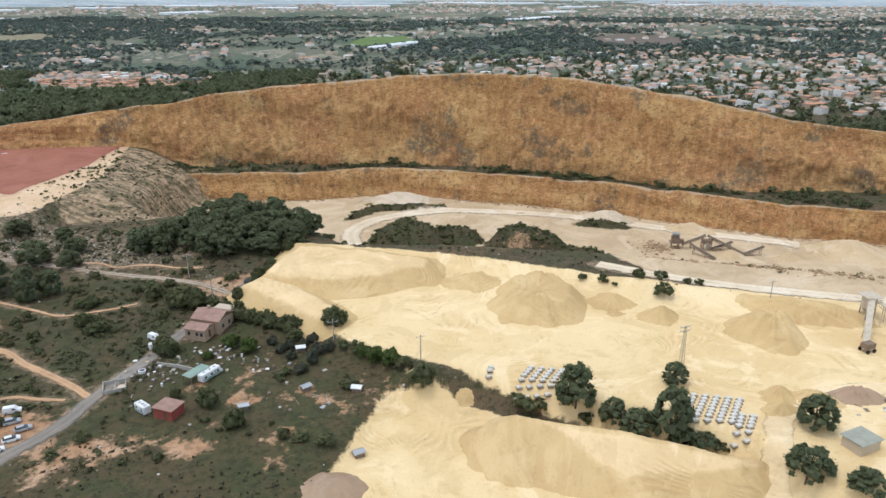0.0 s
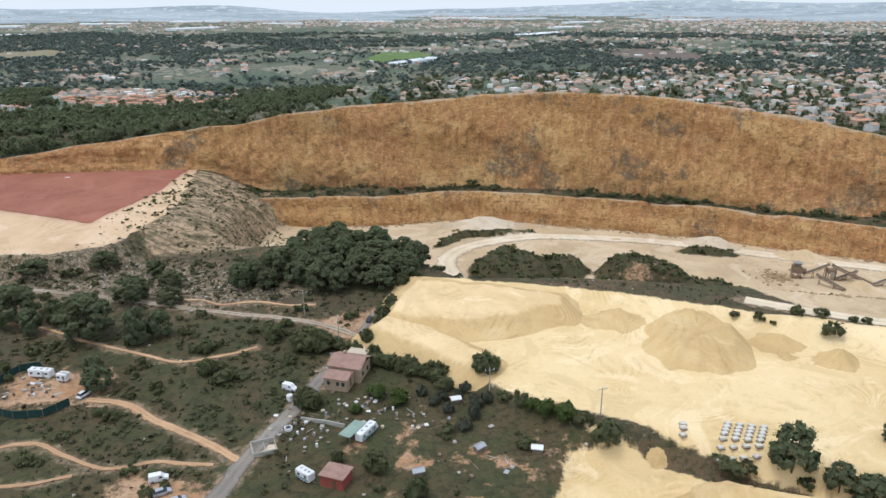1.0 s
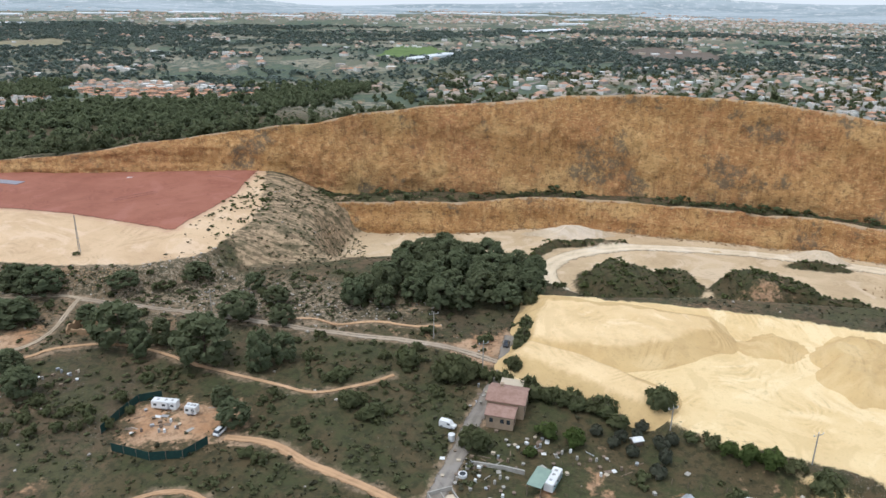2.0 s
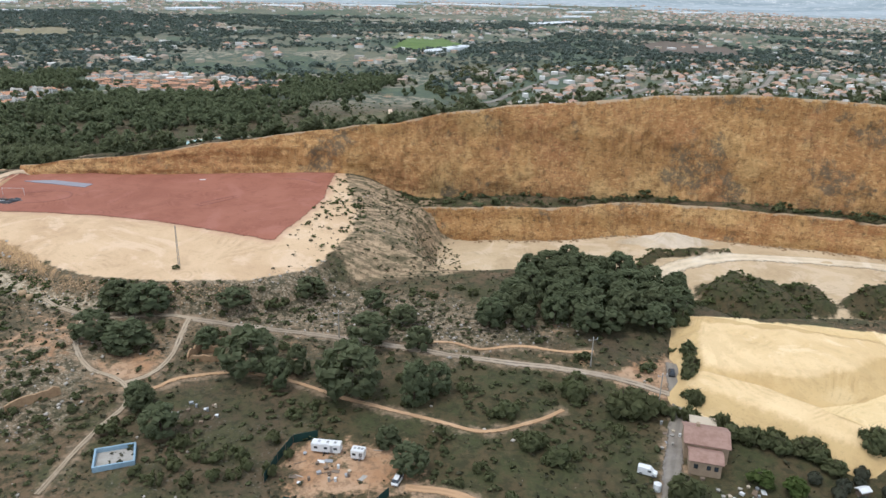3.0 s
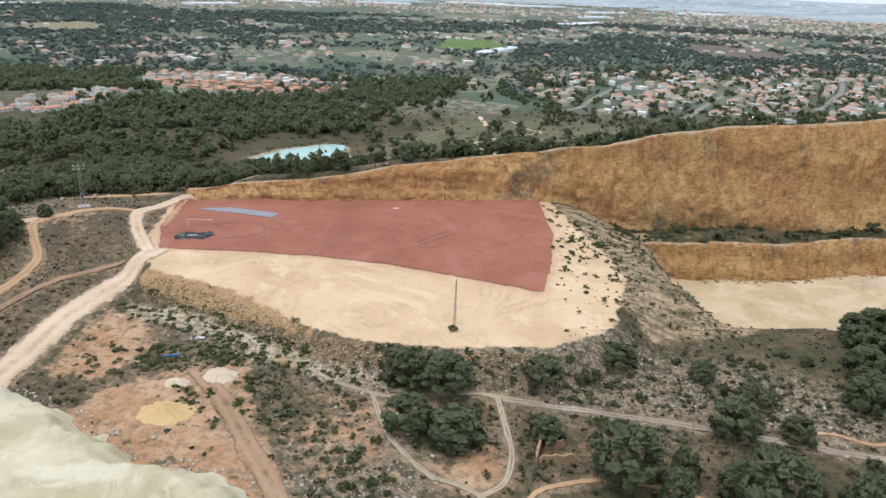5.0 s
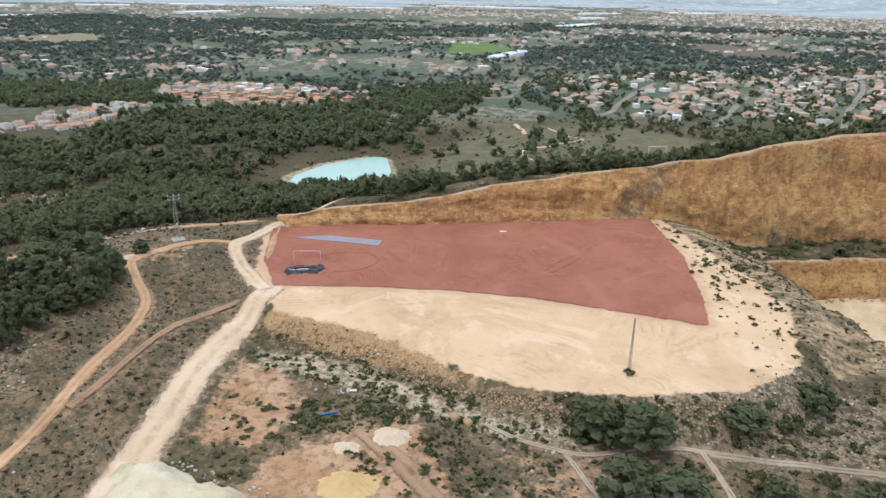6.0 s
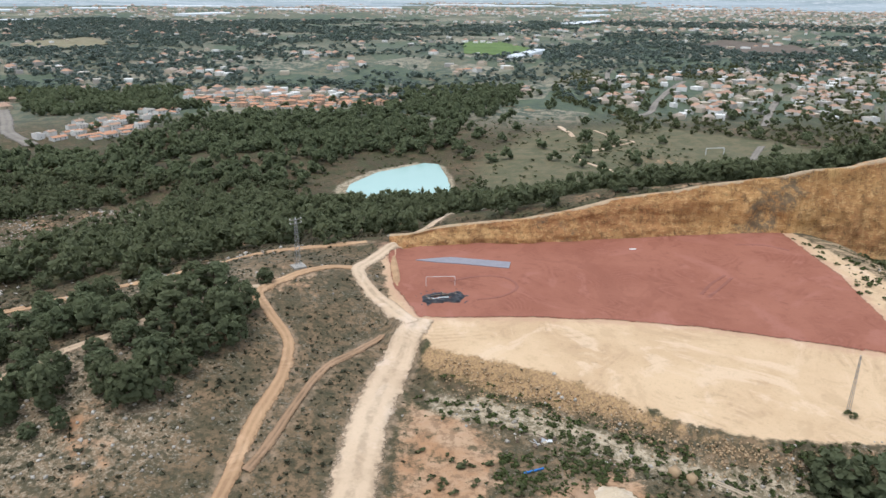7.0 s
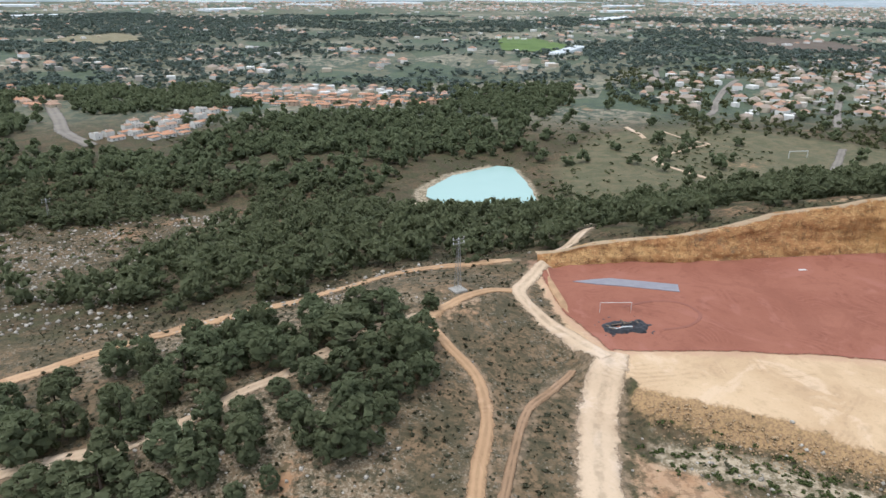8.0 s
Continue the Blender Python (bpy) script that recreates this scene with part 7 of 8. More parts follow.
conveyor("pale belt conveyor at the sand plant", (91, 137, 8.1), (96.8, 147.2, 14.2), 1.1, CREAMSTEEL, CREAMSTEEL)
conveyor("grey belt conveyor at the sand plant", (106, 138, 8.2), (99, 147.5, 13.2), 1.1, CREAMSTEEL, CREAMSTEEL)
loader = tagged(new("feed_hopper"), "small rusty feed hopper with wheels", "hopper")
part("bin", boxes((-1.3, 1.3, -0.9, 0.9, 0.9, 2.1), bevel=0.08), STEEL, loader)
for sx in (-0.9, 0.9):
    for sy in (-1.0, 1.0):
        part("wheel", rods(((sx, sy - 0.13, 0.45), (sx, sy + 0.13, 0.45), 0.45), n=14), RUBBER, loader)
at(loader, 90.3, 135.2, 20)

PALEWRAP = plain_mat("pale_wrap", (0.66, 0.62, 0.54), (0.52, 0.48, 0.41), 0.8, 0.6)
# wrapped stone pallets in rows
def pallet():
    top = tagged(new("pallet_stack"), "white wrapped stack of stone on a wooden pallet", "pallet", "stacked pallets")
    part("pallet", boxes((-0.6, 0.6, -0.5, 0.5, 0, 0.14)), WOOD, top)
    part("load", boxes((-0.55, 0.55, -0.42, 0.42, 0.145, 0.55), bevel=0.03), PALEWRAP, top)
    return top


places = []
for ox, oy, dx, dy, n, rows, rx in ((14.4, 121.8, 0.6, 1.02, 7, 4, 2.0), (43.4, 110.4, 0.6, 1.02, 8, 5, 2.0), (51.0, 105.4, 0.6, 1.02, 6, 2, 1.8), (9.2, 125.8, 0.3, 1.1, 3, 1, 1)):
    for j in range(rows):
        for i in range(n):
            places.append((ox + rx * j + dx * i, oy - 0.45 * j + dy * i))
r = random.Random(7)
one = pallet()
for x, y in places[1:]:
    copy_thing(one, pose(x, y, float(ground_at(x, y)), 0, 0, 15 + r.uniform(-6, 6)))
at(one, *places[0], 15)


# ---- vehicles ----
def wheels(top, xs, half, r=0.33):
    for x in xs:
        for s in (-1, 1):
            w = part("wheel", rods(((x, s * half - 0.1, r), (x, s * half + 0.1, r), r), n=14), RUBBER, top)
            part("rim", rods(((x, s * half - 0.105, r), (x, s * half + 0.105, r), r * 0.55), n=10), SILVER, w)


def loft(rows):
    """A body from cross-sections along x: x, half width, low, high, half width on top."""
    bm = bmesh.new()
    rings = [[bm.verts.new(p) for p in ((x, -w, lo), (x, w, lo), (x, w, (lo + hi) / 2), (x, t, hi), (x, -t, hi), (x, -w, (lo + hi) / 2))] for x, w, lo, hi, t in rows]
    for a, b in zip(rings[:-1], rings[1:]):
        for i in range(6):
            bm.faces.new((a[i], b[i], b[(i + 1) % 6], a[(i + 1) % 6]))
    bm.faces.new(rings[0]), bm.faces.new(rings[-1][::-1])
    bmesh.ops.recalc_face_normals(bm, faces=bm.faces[:])
    bmesh.ops.bevel(bm, geom=bm.edges[:], offset=0.04, segments=1, affect="EDGES")
    return bm


def car(label, paint, tall=0.0):
    top = tagged(new("car"), label, "car")
    part("body", loft([(-2.1, 0.72, 0.35, 0.75, 0.66), (-1.9, 0.84, 0.25, 0.95, 0.78), (1.2, 0.86, 0.22, 0.95 + tall * 0.2, 0.8), (1.95, 0.82, 0.25, 0.8, 0.72), (2.1, 0.7, 0.35, 0.65, 0.62)]), paint, top)
    part("cabin", loft([(-1.85, 0.76, 0.94, 1.0, 0.72), (-1.45, 0.76, 0.93, 1.4 + tall, 0.6), (0.35, 0.76, 0.93, 1.43 + tall, 0.6), (1.15, 0.76, 0.92, 0.99, 0.72)]), GLASS, top, "dark glazed cabin")
    part("roof", boxes((-1.42, 0.3, -0.58, 0.58, 1.41 + tall, 1.48 + tall), bevel=0.03), paint, top)
    wheels(top, (-1.3, 1.3), 0.78)
    for s in (-1, 1):
        part("headlight", boxes((2.02, 2.12, s * 0.55 - 0.14, s * 0.55 + 0.14, 0.55, 0.7)), SILVER, top)
    return top


def van(label, paint):
    top = tagged(new("van"), label, "van")
    part("body", loft([(-2.2, 0.84, 0.3, 1.8, 0.76), (-2.1, 0.9, 0.25, 1.92, 0.82), (0.6, 0.9, 0.25, 1.92, 0.8), (1.3, 0.88, 0.25, 1.15, 0.8), (2.1, 0.82, 0.3, 0.95, 0.7), (2.2, 0.72, 0.4, 0.8, 0.62)]), paint, top)
    part("windscreen", boxes((0.75, 0.8, -0.7, 0.7, 1.2, 1.7)), GLASS, top)
    for s in (-1, 1):
        part("side_window", boxes((0.1, 0.85, s * 0.9 - 0.02, s * 0.9 + 0.02, 1.15, 1.6)), GLASS, top)
    wheels(top, (-1.4, 1.4), 0.82)
    return top


def caravan(label, length, stripe=None, motor=False):
    top = tagged(new("motorhome" if motor else "caravan"), label, "motorhome" if motor else "caravan")
    h = length / 2
    part("body", boxes((-h, h, -1.1, 1.1, 0.45, 2.65), bevel=0.14), WHITE, top)
    n = max(2, int(length / 1.8))
    for s in (-1, 1):
        for i in range(n):
            x = -h + (i + 0.5) * length / n
            part("window", boxes((x - 0.42, x + 0.42, s * 1.1 - 0.025, s * 1.1 + 0.025, 1.35, 1.95)), GLASS, top)
        if stripe:
            part("stripe", boxes((-h + 0.2, h - 0.2, s * 1.1 - 0.02, s * 1.1 + 0.02, 0.75, 1.15)), stripe, top, "teal stripe")
    for x in (-h * 0.5, h * 0.1, h * 0.6):
        part("roof_hatch", boxes((x - 0.3, x + 0.3, -0.35, 0.35, 2.652, 2.76), bevel=0.03), GREY if x > 0 else SILVER, top)
    part("door", boxes((h * 0.3, h * 0.3 + 0.65, -1.125, -1.102, 0.55, 2.3)), SILVER, top)
    wheels(top, (-h * 0.55, h * 0.55) if motor else (-0.45, 0.45), 0.95)
    if motor:
        part("cab", loft([(h - 0.02, 0.95, 0.4, 1.9, 0.85), (h + 0.5, 0.9, 0.4, 1.5, 0.8), (h + 1.1, 0.8, 0.45, 1.0, 0.7)]), WHITE, top)
    else:
        part("drawbar", rods(((h, 0, 0.5), (h + 1.2, 0, 0.5), 0.06), n=6), STEEL, top)
    return top


at(van("white panel van parked on the lane", WHITE), -65.2, 144.5, -25, size=0.72)
at(car("dark pickup-like car parked at the lane's end", DARKPAINT, 0.25), -51.5, 174.5, 75, size=0.72)
at(caravan("long white travel trailer parked on bare sand", 7.0, motor=False), -118.5, 149.6, -8, size=0.72)
at(caravan("small white camper beside the long trailer", 3.2), -113.0, 147.9, -12, size=0.72)
at(car("white estate car parked at the camp", WHITE, 0.15), -106.3, 142.3, 72, size=0.72)
at(caravan("white and teal motorhome beside a green roof", 7.0, TEAL, True), -48.2, 129.2, 62, size=0.72)
at(caravan("old white caravan beside the red hut", 4.6, TEAL), -57.4, 117.6, -38, size=0.72)
at(car("silver car parked on the sandy lot", SILVER), -77.2, 111.8, 35, size=0.72)
at(car("white car parked on the sandy lot", WHITE), -77.6, 108.6, 35, size=0.72)
at(van("white van parked on the sandy lot", WHITE), -82.0, 117.0, 20, size=0.72)
at(car("grey car parked on the sandy lot", SILVER, 0.1), -80.2, 113.6, 30, size=0.72)
at(car("white car parked at the edge of the lot", WHITE), -78.5, 105.2, 40, size=0.72)


# ---- the farmhouse and its plot ----
home = tagged(new("farmhouse"), "ochre farmhouse with faded red tiled roofs", "farmhouse")
part("wall", boxes((-4.2, 4.2, -3.6, 3.6, -0.6, 3.4)), ROUGHWALL, home)
ob = part("roof", gable_roof(8.4, 7.2, 3.42, 1.5), PINKROOF, home)
part("front_wing", boxes((-3.4, 2.6, -8.2, -3.62, -0.6, 2.5)), ROUGHWALL, home)
ob = part("wing_roof", gable_roof(6.0, 4.5, 2.52, 0.8), PINKROOF, home)
ob.location = (-0.4, -5.9, 0)
part("back_wing", boxes((-2.6, 2.4, 3.62, 7.4, -0.6, 3.0)), ROUGHWALL, home)
part("terrace", boxes((-2.8, 2.6, 3.7, 7.6, 3.02, 3.25)), CREAM, home, "pale flat terrace roof")
for x in (-2.2, 0.2, 1.6):
    part("window", boxes((x - 0.4, x + 0.4, -8.23, -8.202, 0.9, 1.9)), GLASS, home)
for y in (-1.8, 1.2):
    part("window", boxes((4.202, 4.23, y - 0.45, y + 0.45, 1.0, 2.1)), GLASS, home)
part("door", boxes((2.602, 2.64, -6.4, -5.5, 0, 2.05)), DOOR, home)
part("chimney", boxes((-2.0, -1.3, 0.6, 1.3, 3.5, 5.6)), ROUGHWALL, home)
at(home, -53.6, 150.6, -16, size=0.84)

hut = tagged(new("hut"), "small red-painted hut with a flat faded roof", "hut")
part("wall", boxes((-2.5, 2.5, -2.1, 2.1, -0.3, 2.5)), REDPAINT, hut)
part("roof", boxes((-2.8, 2.8, -2.4, 2.4, 2.51, 2.68), bevel=0.04), PINKROOF, hut, "faded pink flat roof")
part("door", boxes((0.2, 1.1, -2.13, -2.102, 0, 2.0)), DOOR, hut)
at(hut, -52.0, 116.6, -20, size=0.84)
shelter = tagged(new("carport"), "green sheet roof on posts beside the motorhome", "carport")
part("roof", boxes((-1.5, 1.5, -3.2, 3.2, 2.4, 2.5)), GREENROOF, shelter)
for sx in (-1.35, 1.35):
    for sy in (-3.0, 3.0):
        part("post", boxes((sx - 0.06, sx + 0.06, sy - 0.06, sy + 0.06, -0.2, 2.4)), WOOD, shelter)
at(shelter, -50.6, 128.6, -28, size=0.84)
shed = tagged(new("shed"), "grey-green sheet-roofed shed behind the trees", "shed")
part("wall", boxes((-2.8, 2.8, -2.2, 2.2, -0.4, 2.4)), CREAM, shed)
part("roof", boxes((-3.2, 3.2, -2.6, 2.6, 2.41, 2.55)), plain_mat("pale_sheet_roof", (0.36, 0.36, 0.29), (0.3, 0.3, 0.24), 1.2, 0.7), shed)
at(shed, 70.3, 101.5, 25, size=0.84)
for x, y, mat, a in ((-31.4, 140.2, WHITE, 15), (-27.5, 124.8, SILVER, 40), (-17.2, 124.2, WHITE, -10), (-38.3, 118.2, SILVER, 20), (-15.0, 106.5, SILVER, 30)):
    k = tagged(new("coop"), "small light-roofed animal coop in the meadow", "coop", "coops in the meadow")
    part("wall", boxes((-0.9, 0.9, -0.6, 0.6, 0, 0.9)), WOOD, k)
    ob = part("roof", gable_roof(1.9, 1.3, 0.91, 0.35, 0.15), mat, k)
    at(k, x, y, a)
ruin = tagged(new("foundation"), "roofless concrete foundation beside the lane", "foundation")
for i, b in enumerate(((-2.6, 2.6, -2.2, -1.95, 0, 0.9), (-2.6, 2.6, 1.95, 2.2, 0, 1.2), (-2.6, -2.35, -1.94, 1.94, 0, 1.0), (2.35, 2.6, -1.94, 1.94, 0, 0.7), (0.0, 0.25, -1.94, 1.94, 0, 0.6))):
    part("wall", boxes(b), CONCRETE, ruin)
part("slab", boxes((-2.55, 2.55, -2.1, 2.1, -0.2, 0.08)), SAND_PALE, ruin)
at(ruin, -66.2, 125.4, 22, size=0.84)
basin = tagged(new("basin"), "round white concrete basin beside the lane", "basin")
bm = rods(((0, 0, 0), (0, 0, 0.7), 0.9), n=24)
part("rim", bm, WHITE, basin)
part("water", rods(((0, 0, 0.69), (0, 0, 0.72), 0.65), n=24), DARKPAINT, basin)
at(basin, -63.0, 131.4, size=0.84)
dish = tagged(new("tank"), "white round water tank beside the lane", "tank")
part("shell", rods(((0, 0, 0), (0, 0, 1.5), 0.75), n=20), WHITE, dish)
part("lid", rods(((0, 0, 1.5), (0, 0, 1.75), 0.75, 0.2), n=20), WHITE, dish)
at(dish, -64.6, 141.0, size=0.84)

JUNK_MATS = [WHITE, SILVER, WOOD, CONCRETE, STEEL, CREAM, WOOD, CONCRETE]


def junk(n, cx, cy, sx, sy, seed, label, group):
    """Odds and ends lying about: planks, sheets, drums, crates and tubs."""
    r = random.Random(seed)
    for i in range(n):
        x, y = cx + r.gauss(0, sx), cy + r.gauss(0, sy)
        k = r.choice(("plank", "sheet", "drum", "crate", "tub"))
        mat = r.choice(JUNK_MATS)
        if k == "plank":
            bm = boxes((-r.uniform(0.6, 1.8), r.uniform(0.6, 1.8), -0.1, 0.1, 0, 0.09), bevel=0.01)
        elif k == "sheet":
            bm = boxes((-r.uniform(0.4, 1.1), r.uniform(0.4, 1.1), -0.5, 0.5, 0, 0.05), bevel=0.01)
        elif k == "drum":
            bm = rods(((0, 0, 0), (0, 0, 0.85), 0.29), n=14)
        elif k == "crate":
            bm = boxes((-0.45, 0.45, -0.35, 0.35, 0, 0.5), bevel=0.03)
        else:
            bm = rods(((0, 0, 0), (0, 0, 0.45), 0.3, 0.42), n=14)
        me = bpy.data.meshes.new(k)
        bm.to_mesh(me)
        bm.free()
        me.materials.append(mat)
        at(tagged(new(k, me), label % k, k, group), x, y, r.uniform(0, 180), 0.02, 0.8)


junk(46, -58.5, 132, 3.2, 3.6, 1, "discarded light-coloured %s lying on the plot", "clutter on the plot")
junk(30, -49.5, 138.5, 4, 2.2, 2, "discarded light-coloured %s near the farmhouse", "clutter on the plot")
junk(16, -40, 133.5, 4, 1.5, 3, "discarded light-coloured %s by the meadow fence", "clutter on the plot")
junk(12, -58, 153, 1.5, 2.5, 4, "discarded pale %s beside the lane", "clutter on the plot")
junk(26, -117, 144.5, 4.2, 2.4, 5, "discarded %s on the sandy camp floor", "clutter at the camp")
junk(14, -144, 160, 4.5, 1.6, 6, "dumped %s on the rubble heap", "clutter on the tip")
junk(14, -215.4, 210.3, 1.5, 0.8, 7, "dumped pale %s on the overgrown tip", "clutter on the tip")
junk(10, -27, 122, 6, 4, 8, "stray light-coloured %s lying in the meadow", "clutter on the plot")
junk(10, 80, 112.5, 2.5, 1.5, 9, "stray %s by the works road", "clutter by the road")
wallrun = [(-61, 134.6), (-56.5, 133.4), (-52.5, 131.9)]
for a, b in zip(wallrun[:-1], wallrun[1:]):
    L = math.hypot(b[0] - a[0], b[1] - a[1])
    w = tagged(new("garden_wall"), "low grey garden wall on the plot", "wall", "garden walls")
    part("masonry", boxes((0, L - 0.02, -0.15, 0.15, -0.2, 0.75)), CONCRETE, w)
    at(w, *a, math.degrees(math.atan2(b[1] - a[1], b[0] - a[0])))

# camp fence of green net
def fence(label, pts, h, mat, post_mat, step=2.5):
    top = tagged(new("fence"), label, "fence")
    ox, oy = pts[0]
    for a, b in zip(pts[:-1], pts[1:]):
        L = math.hypot(b[0] - a[0], b[1] - a[1])
        n = max(1, int(L / step))
        for k in range(n):
            p = [(a[0] + (b[0] - a[0]) * q / n, a[1] + (b[1] - a[1]) * q / n) for q in (k, k + 1)]
            z = [float(ground_at(*q)) for q in p]
            part("post", rods(((p[0][0] - ox, p[0][1] - oy, z[0] - 0.3), (p[0][0] - ox, p[0][1] - oy, z[0] + h), 0.05), n=6), post_mat, top)
            if mat:
                d = Vector((-(b[1] - a[1]), b[0] - a[0], 0)).normalized() * 0.02
                bm = bmesh.new()
                c = [Vector((p[0][0] - ox, p[0][1] - oy, z[0] + 0.05)), Vector((p[1][0] - ox, p[1][1] - oy, z[1] + 0.05)), Vector((p[1][0] - ox, p[1][1] - oy, z[1] + h)), Vector((p[0][0] - ox, p[0][1] - oy, z[0] + h))]
                v, w = [bm.verts.new(q + d) for q in c], [bm.verts.new(q - d) for q in c]
                bm.faces.new(v), bm.faces.new(w[::-1])
                for i in range(4):
                    bm.faces.new((v[i], w[i], w[(i + 1) % 4], v[(i + 1) % 4]))
                part("net", bm, mat, top)
    top.location = (ox, oy, 0)
    return top


fence("sagging green net fence round the camp", [(-107.5, 139), (-110.5, 134.8), (-116, 134.3), (-123.5, 137)], 1.7, NET, STEEL)
fence("sagging green net fence behind the camp", [(-127.5, 142), (-126.4, 147.5), (-124.6, 152.2), (-120.5, 153.4)], 1.7, NET, STEEL)
fence("thin post and wire fence across the meadow", [(-46, 134.2), (-40, 133.4), (-33, 131.6), (-26, 128.6), (-18, 127)], 1.1, None, WOOD, 2.0)

# empty pool
pool = tagged(new("pool"), "empty swimming pool with pale blue walls", "pool")
for b in ((-3.2, 3.2, -2.7, -2.4, -0.3, 0.9), (-3.2, 3.2, 2.4, 2.7, -0.3, 0.9), (-3.2, -2.9, -2.39, 2.39, -0.3, 0.9), (2.9, 3.2, -2.39, 2.39, -0.3, 0.9)):
    part("wall", boxes(b), POOLBLUE, pool)
part("floor", boxes((-2.89, 2.89, -2.39, 2.39, -0.3, 0.12)), CONCRETE, pool, "pale bare concrete pool floor")
at(pool, -152.8, 147, 18)
for pts, h, lab in (([(-176, 157.6), (-169.4, 164.2)], 1.8, "leaning brown brick wall standing in the scrub"), ([(-150.2, 177.4), (-148.2, 183.6)], 2.2, "broken ochre wall of a ruined cottage"), ([(-149.8, 177.2), (-143.6, 177.8)], 1.4, "broken low wall of a ruined cottage"), ([(-148.2, 180.6), (-144.8, 181.2)], 1.7, "broken inner wall of a ruined cottage")):
    (ax, ay), (bx, by) = pts
    L = math.hypot(bx - ax, by - ay)
    w = tagged(new("ruined_wall"), lab, "wall")
    bm = bmesh.new()
    r = random.Random(int(L * 100))
    n = 9
    v = []
    for i in range(n + 1):
        z = h * (0.75 + 0.3 * r.random() - (0.3 if i in (0, n) else 0))
        v.append([bm.verts.new((L * i / n, s, q)) for s, q in ((-0.2, -0.4), (-0.2, z), (0.2, z), (0.2, -0.4))])
    for a, b in zip(v[:-1], v[1:]):
        for i in range(4):
            bm.faces.new((a[i], b[i], b[(i + 1) % 4], a[(i + 1) % 4]))
    bm.faces.new(v[0]), bm.faces.new(v[-1][::-1])
    part("masonry", bm, BRICKY, w)
    at(w, ax, ay, math.degrees(math.atan2(by - ay, bx - ax)))

# ---- on the plateau ----
def sheet_on(name, label, category, outline, mat, lift):
    cx, cy = sum(p[0] for p in outline) / len(outline), sum(p[1] for p in outline) / len(outline)
    z = float(ground_at(cx, cy)) + lift
    bm = bmesh.new()
    v = [bm.verts.new((x - cx, y - cy, 0.05)) for x, y in outline]
    w = [bm.verts.new((x - cx, y - cy, -0.12)) for x, y in outline]
    bm.faces.new(v), bm.faces.new(w[::-1])
    for i in range(len(v)):
        bm.faces.new((w[i], w[(i + 1) % len(v)], v[(i + 1) % len(v)], v[i]))
    bmesh.ops.recalc_face_normals(bm, faces=bm.faces[:])
    me = bpy.data.meshes.new(name)
    bm.to_mesh(me)
    bm.free()
    me.materials.append(mat)
    ob = tagged(new(name, me), label, category)
    ob.location = (cx, cy, z)
    return ob


sheet_on("netting", "long blue-grey sheet laid out on the red earth", "sheet", [(-233.5, 278.2), (-228, 279.4), (-224.5, 279.8), (-210.2, 275.8), (-211.2, 271.8), (-222, 275.0), (-229, 276.6)], SHEET, 0.25)
LINER = [(-232, 256.2), (-230, 258), (-226.5, 257.6), (-224.2, 258.3), (-223.6, 255), (-224.6, 252.6), (-228, 252.9), (-231, 252.0), (-232.4, 253.6)]
height_sheet("liner", "crumpled black plastic liner in a shallow pit", "liner", -234, -222, 250.5, 260,
             lambda x, y: ground_at(x, y) + 0.5 * ease(-0.5, 0.6, inside(x, y, LINER) + 0.5 * vnoise(x, y, 1.6, 61)) - 0.3 * ease(1.0, 2.2, inside(x, y, LINER)) + 0.28 * np.abs(fbm(x, y, 1.3, 62)) - 0.12, BLACK, 0.22)
r = random.Random(9)
for i in range(9):
    x, y = -228 + r.uniform(-3.6, 3.6), 255.2 + r.uniform(-2, 2)
    bm = boxes((-r.uniform(0.5, 1.6), r.uniform(0.5, 1.6), -0.12, 0.12, 0, 0.2), bevel=0.03)
    me = bpy.data.meshes.new("timber")
    bm.to_mesh(me)
    bm.free()
    me.materials.append(WOOD if i % 3 else WHITE)
    at(tagged(new("timber", me), "loose timber lying across the black liner", "timber", "timbers on the liner"), x, y, r.uniform(0, 180), 0.36)
frame_top = tagged(new("trellis"), "thin white pipe frame standing beside the liner", "frame")
for x in (0, 6.5):
    part("post", rods(((x, 0, 0), (x, 0, 2.2), 0.05), n=8), WHITE, frame_top)
part("crossbar", rods(((0, 0, 2.2), (6.5, 0, 2.2), 0.05), n=8), WHITE, frame_top)
at(frame_top, -231.5, 262, 0, 0.12)
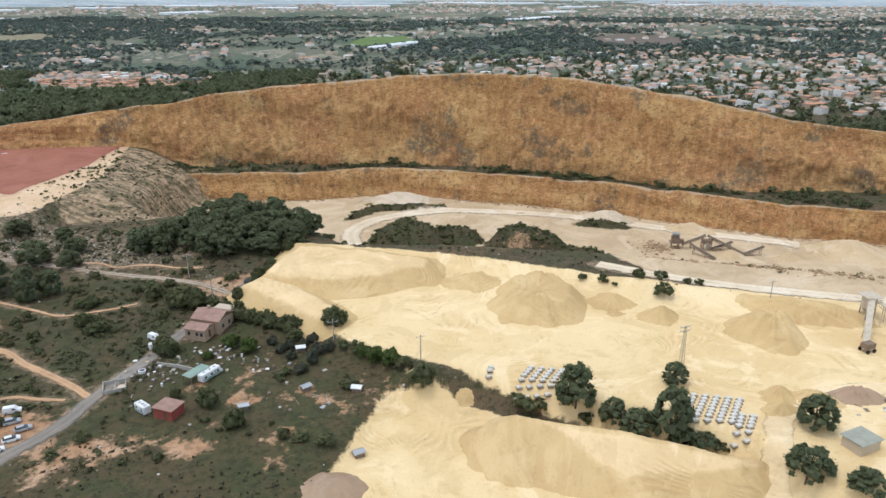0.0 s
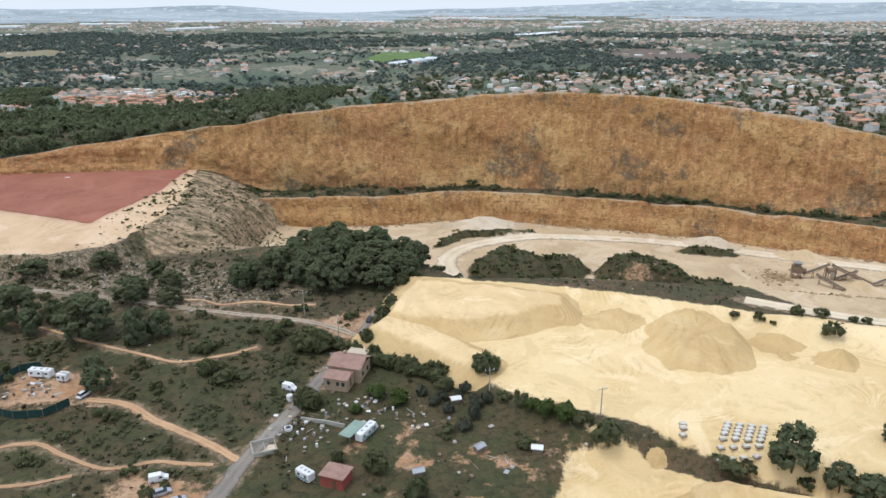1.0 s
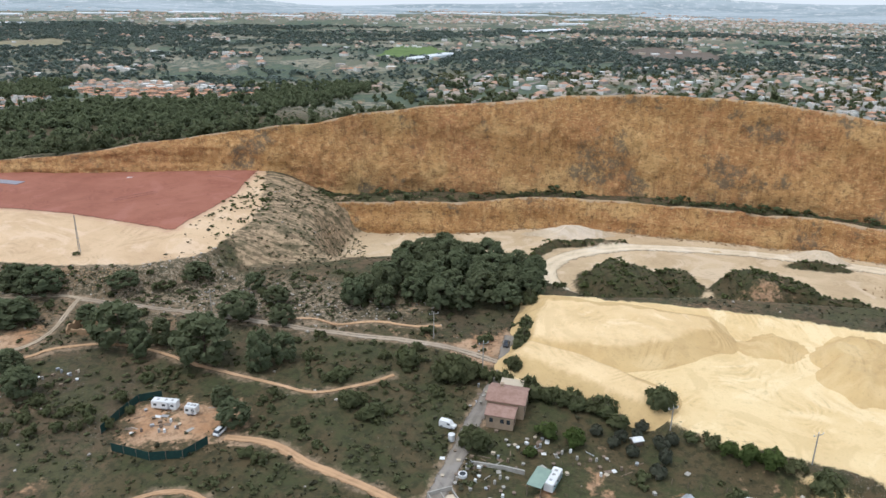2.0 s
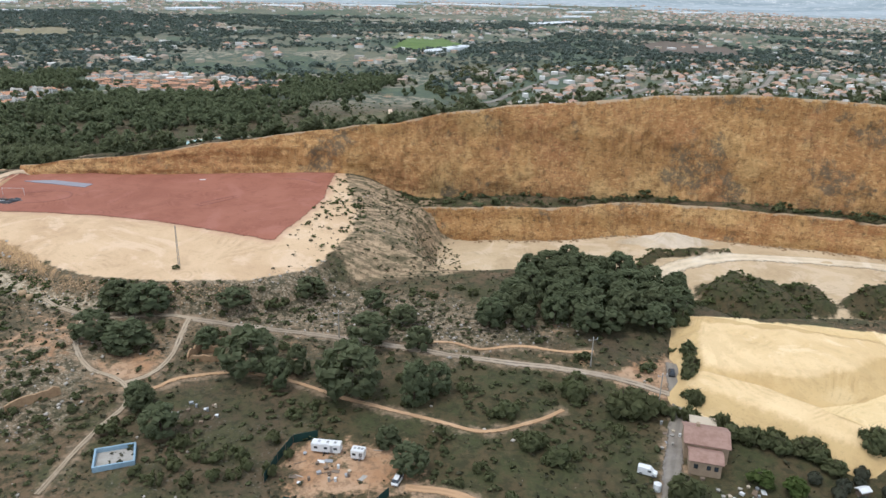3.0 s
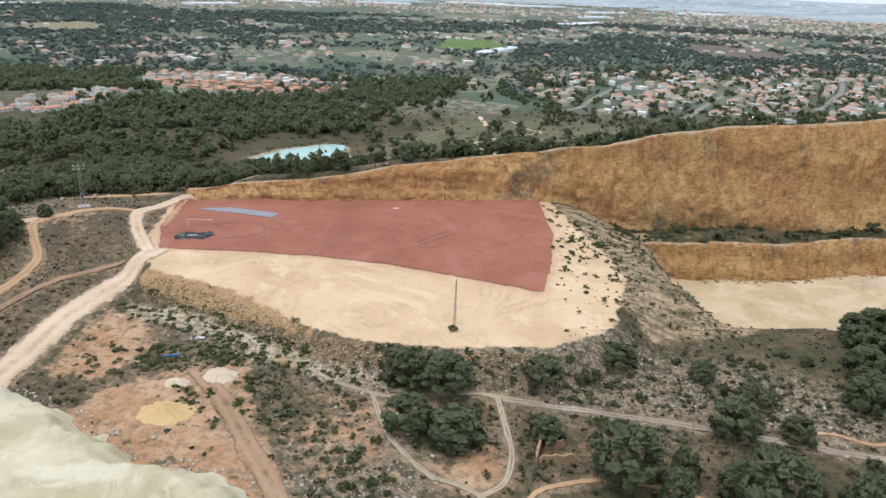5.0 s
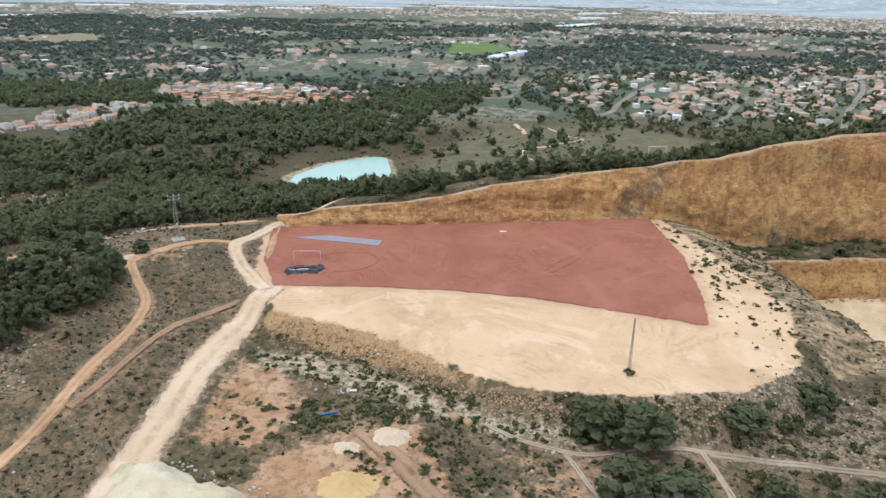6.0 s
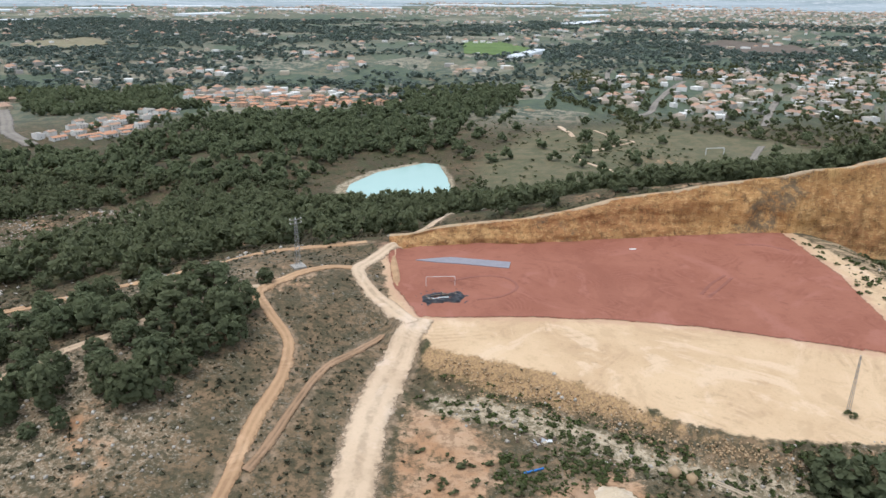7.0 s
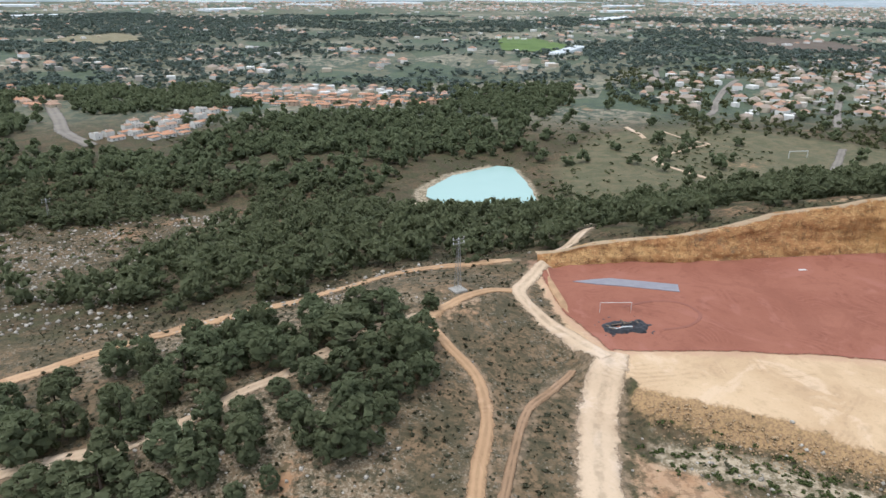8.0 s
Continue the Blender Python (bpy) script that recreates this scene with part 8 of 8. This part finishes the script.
pipe = tagged(new("pipe", mesh_of("pipe", [(0, 0, 0)], [])), "bright blue plastic pipe lying in green weeds", "pipe")
bm = rods(((-1.7, 0, 0.2), (1.7, 0, 0.2), 0.17), n=12)
bm.to_mesh(pipe.data)
bm.free()
pipe.data.materials.append(BLUE)
at(pipe, -217.3, 203.4, 18)
for x, y, s in ((-195.6, 202.2, 0.9), (-193.4, 200.9, 0.8), (-216.5, 178.5, 0.7)):
    q = (CUBE * np.random.default_rng(int(s * 100)).uniform(0.8, 1.2, (8, 1))) * s * 1.4
    at(tagged(new("boulder", mesh_of("boulder", q, CUBE_FACES, OCHRE)), "pale ochre squared boulder lying on the slope", "boulder"), x, y, 30 * s, s * 0.4)
sheet_on("board", "small white board lying on the red earth", "board", [(-178, 283.5), (-176.2, 283.6), (-176.2, 284.2), (-178, 284.1)], WHITE, 0.2)
RUT = earth_surface("dark_red_rut", (0.29, 0.118, 0.08), (0.25, 0.1, 0.07))
for k, pts in enumerate((([(-226, 264.5), (-219, 267), (-213, 266), (-211, 260.5), (-215, 255.5), (-221, 253.8)]), ([(-170, 253), (-165, 258), (-160, 263.5)]), ([(-171, 254.5), (-166.5, 260), (-161, 265)]), ([(-150, 284), (-143, 283), (-138, 279)]))):
    draped("tyre_track", "dark curved tyre track in the red earth", "tyre track", pts, 0.8, RUT, 0.22, 0.3)
goal = tagged(new("goal"), "white football goal on the far meadow", "goal")
for x in (0, 7.3):
    part("post", rods(((x, 0, 0), (x, 0, 2.4), 0.12), n=8), WHITE, goal)
part("crossbar", rods(((0, 0, 2.4), (7.3, 0, 2.4), 0.12), n=8), WHITE, goal)
at(goal, -58, 515, 8, size=1.6)

# worn verges beside the roads
near_road = np.full(len(X), -9.0)
sel = (X > -345) & (X < 165) & (Y > 80) & (Y < 330)
for l, w in ROAD_LINES:
    if min(p[1] for p in l) < 320:
        near_road[sel] = np.maximum(near_road[sel], w / 2 + 0.5 - line_dist(X[sel], Y[sel], l))
set_attr(GROUND_MESH, "verge", near_road)
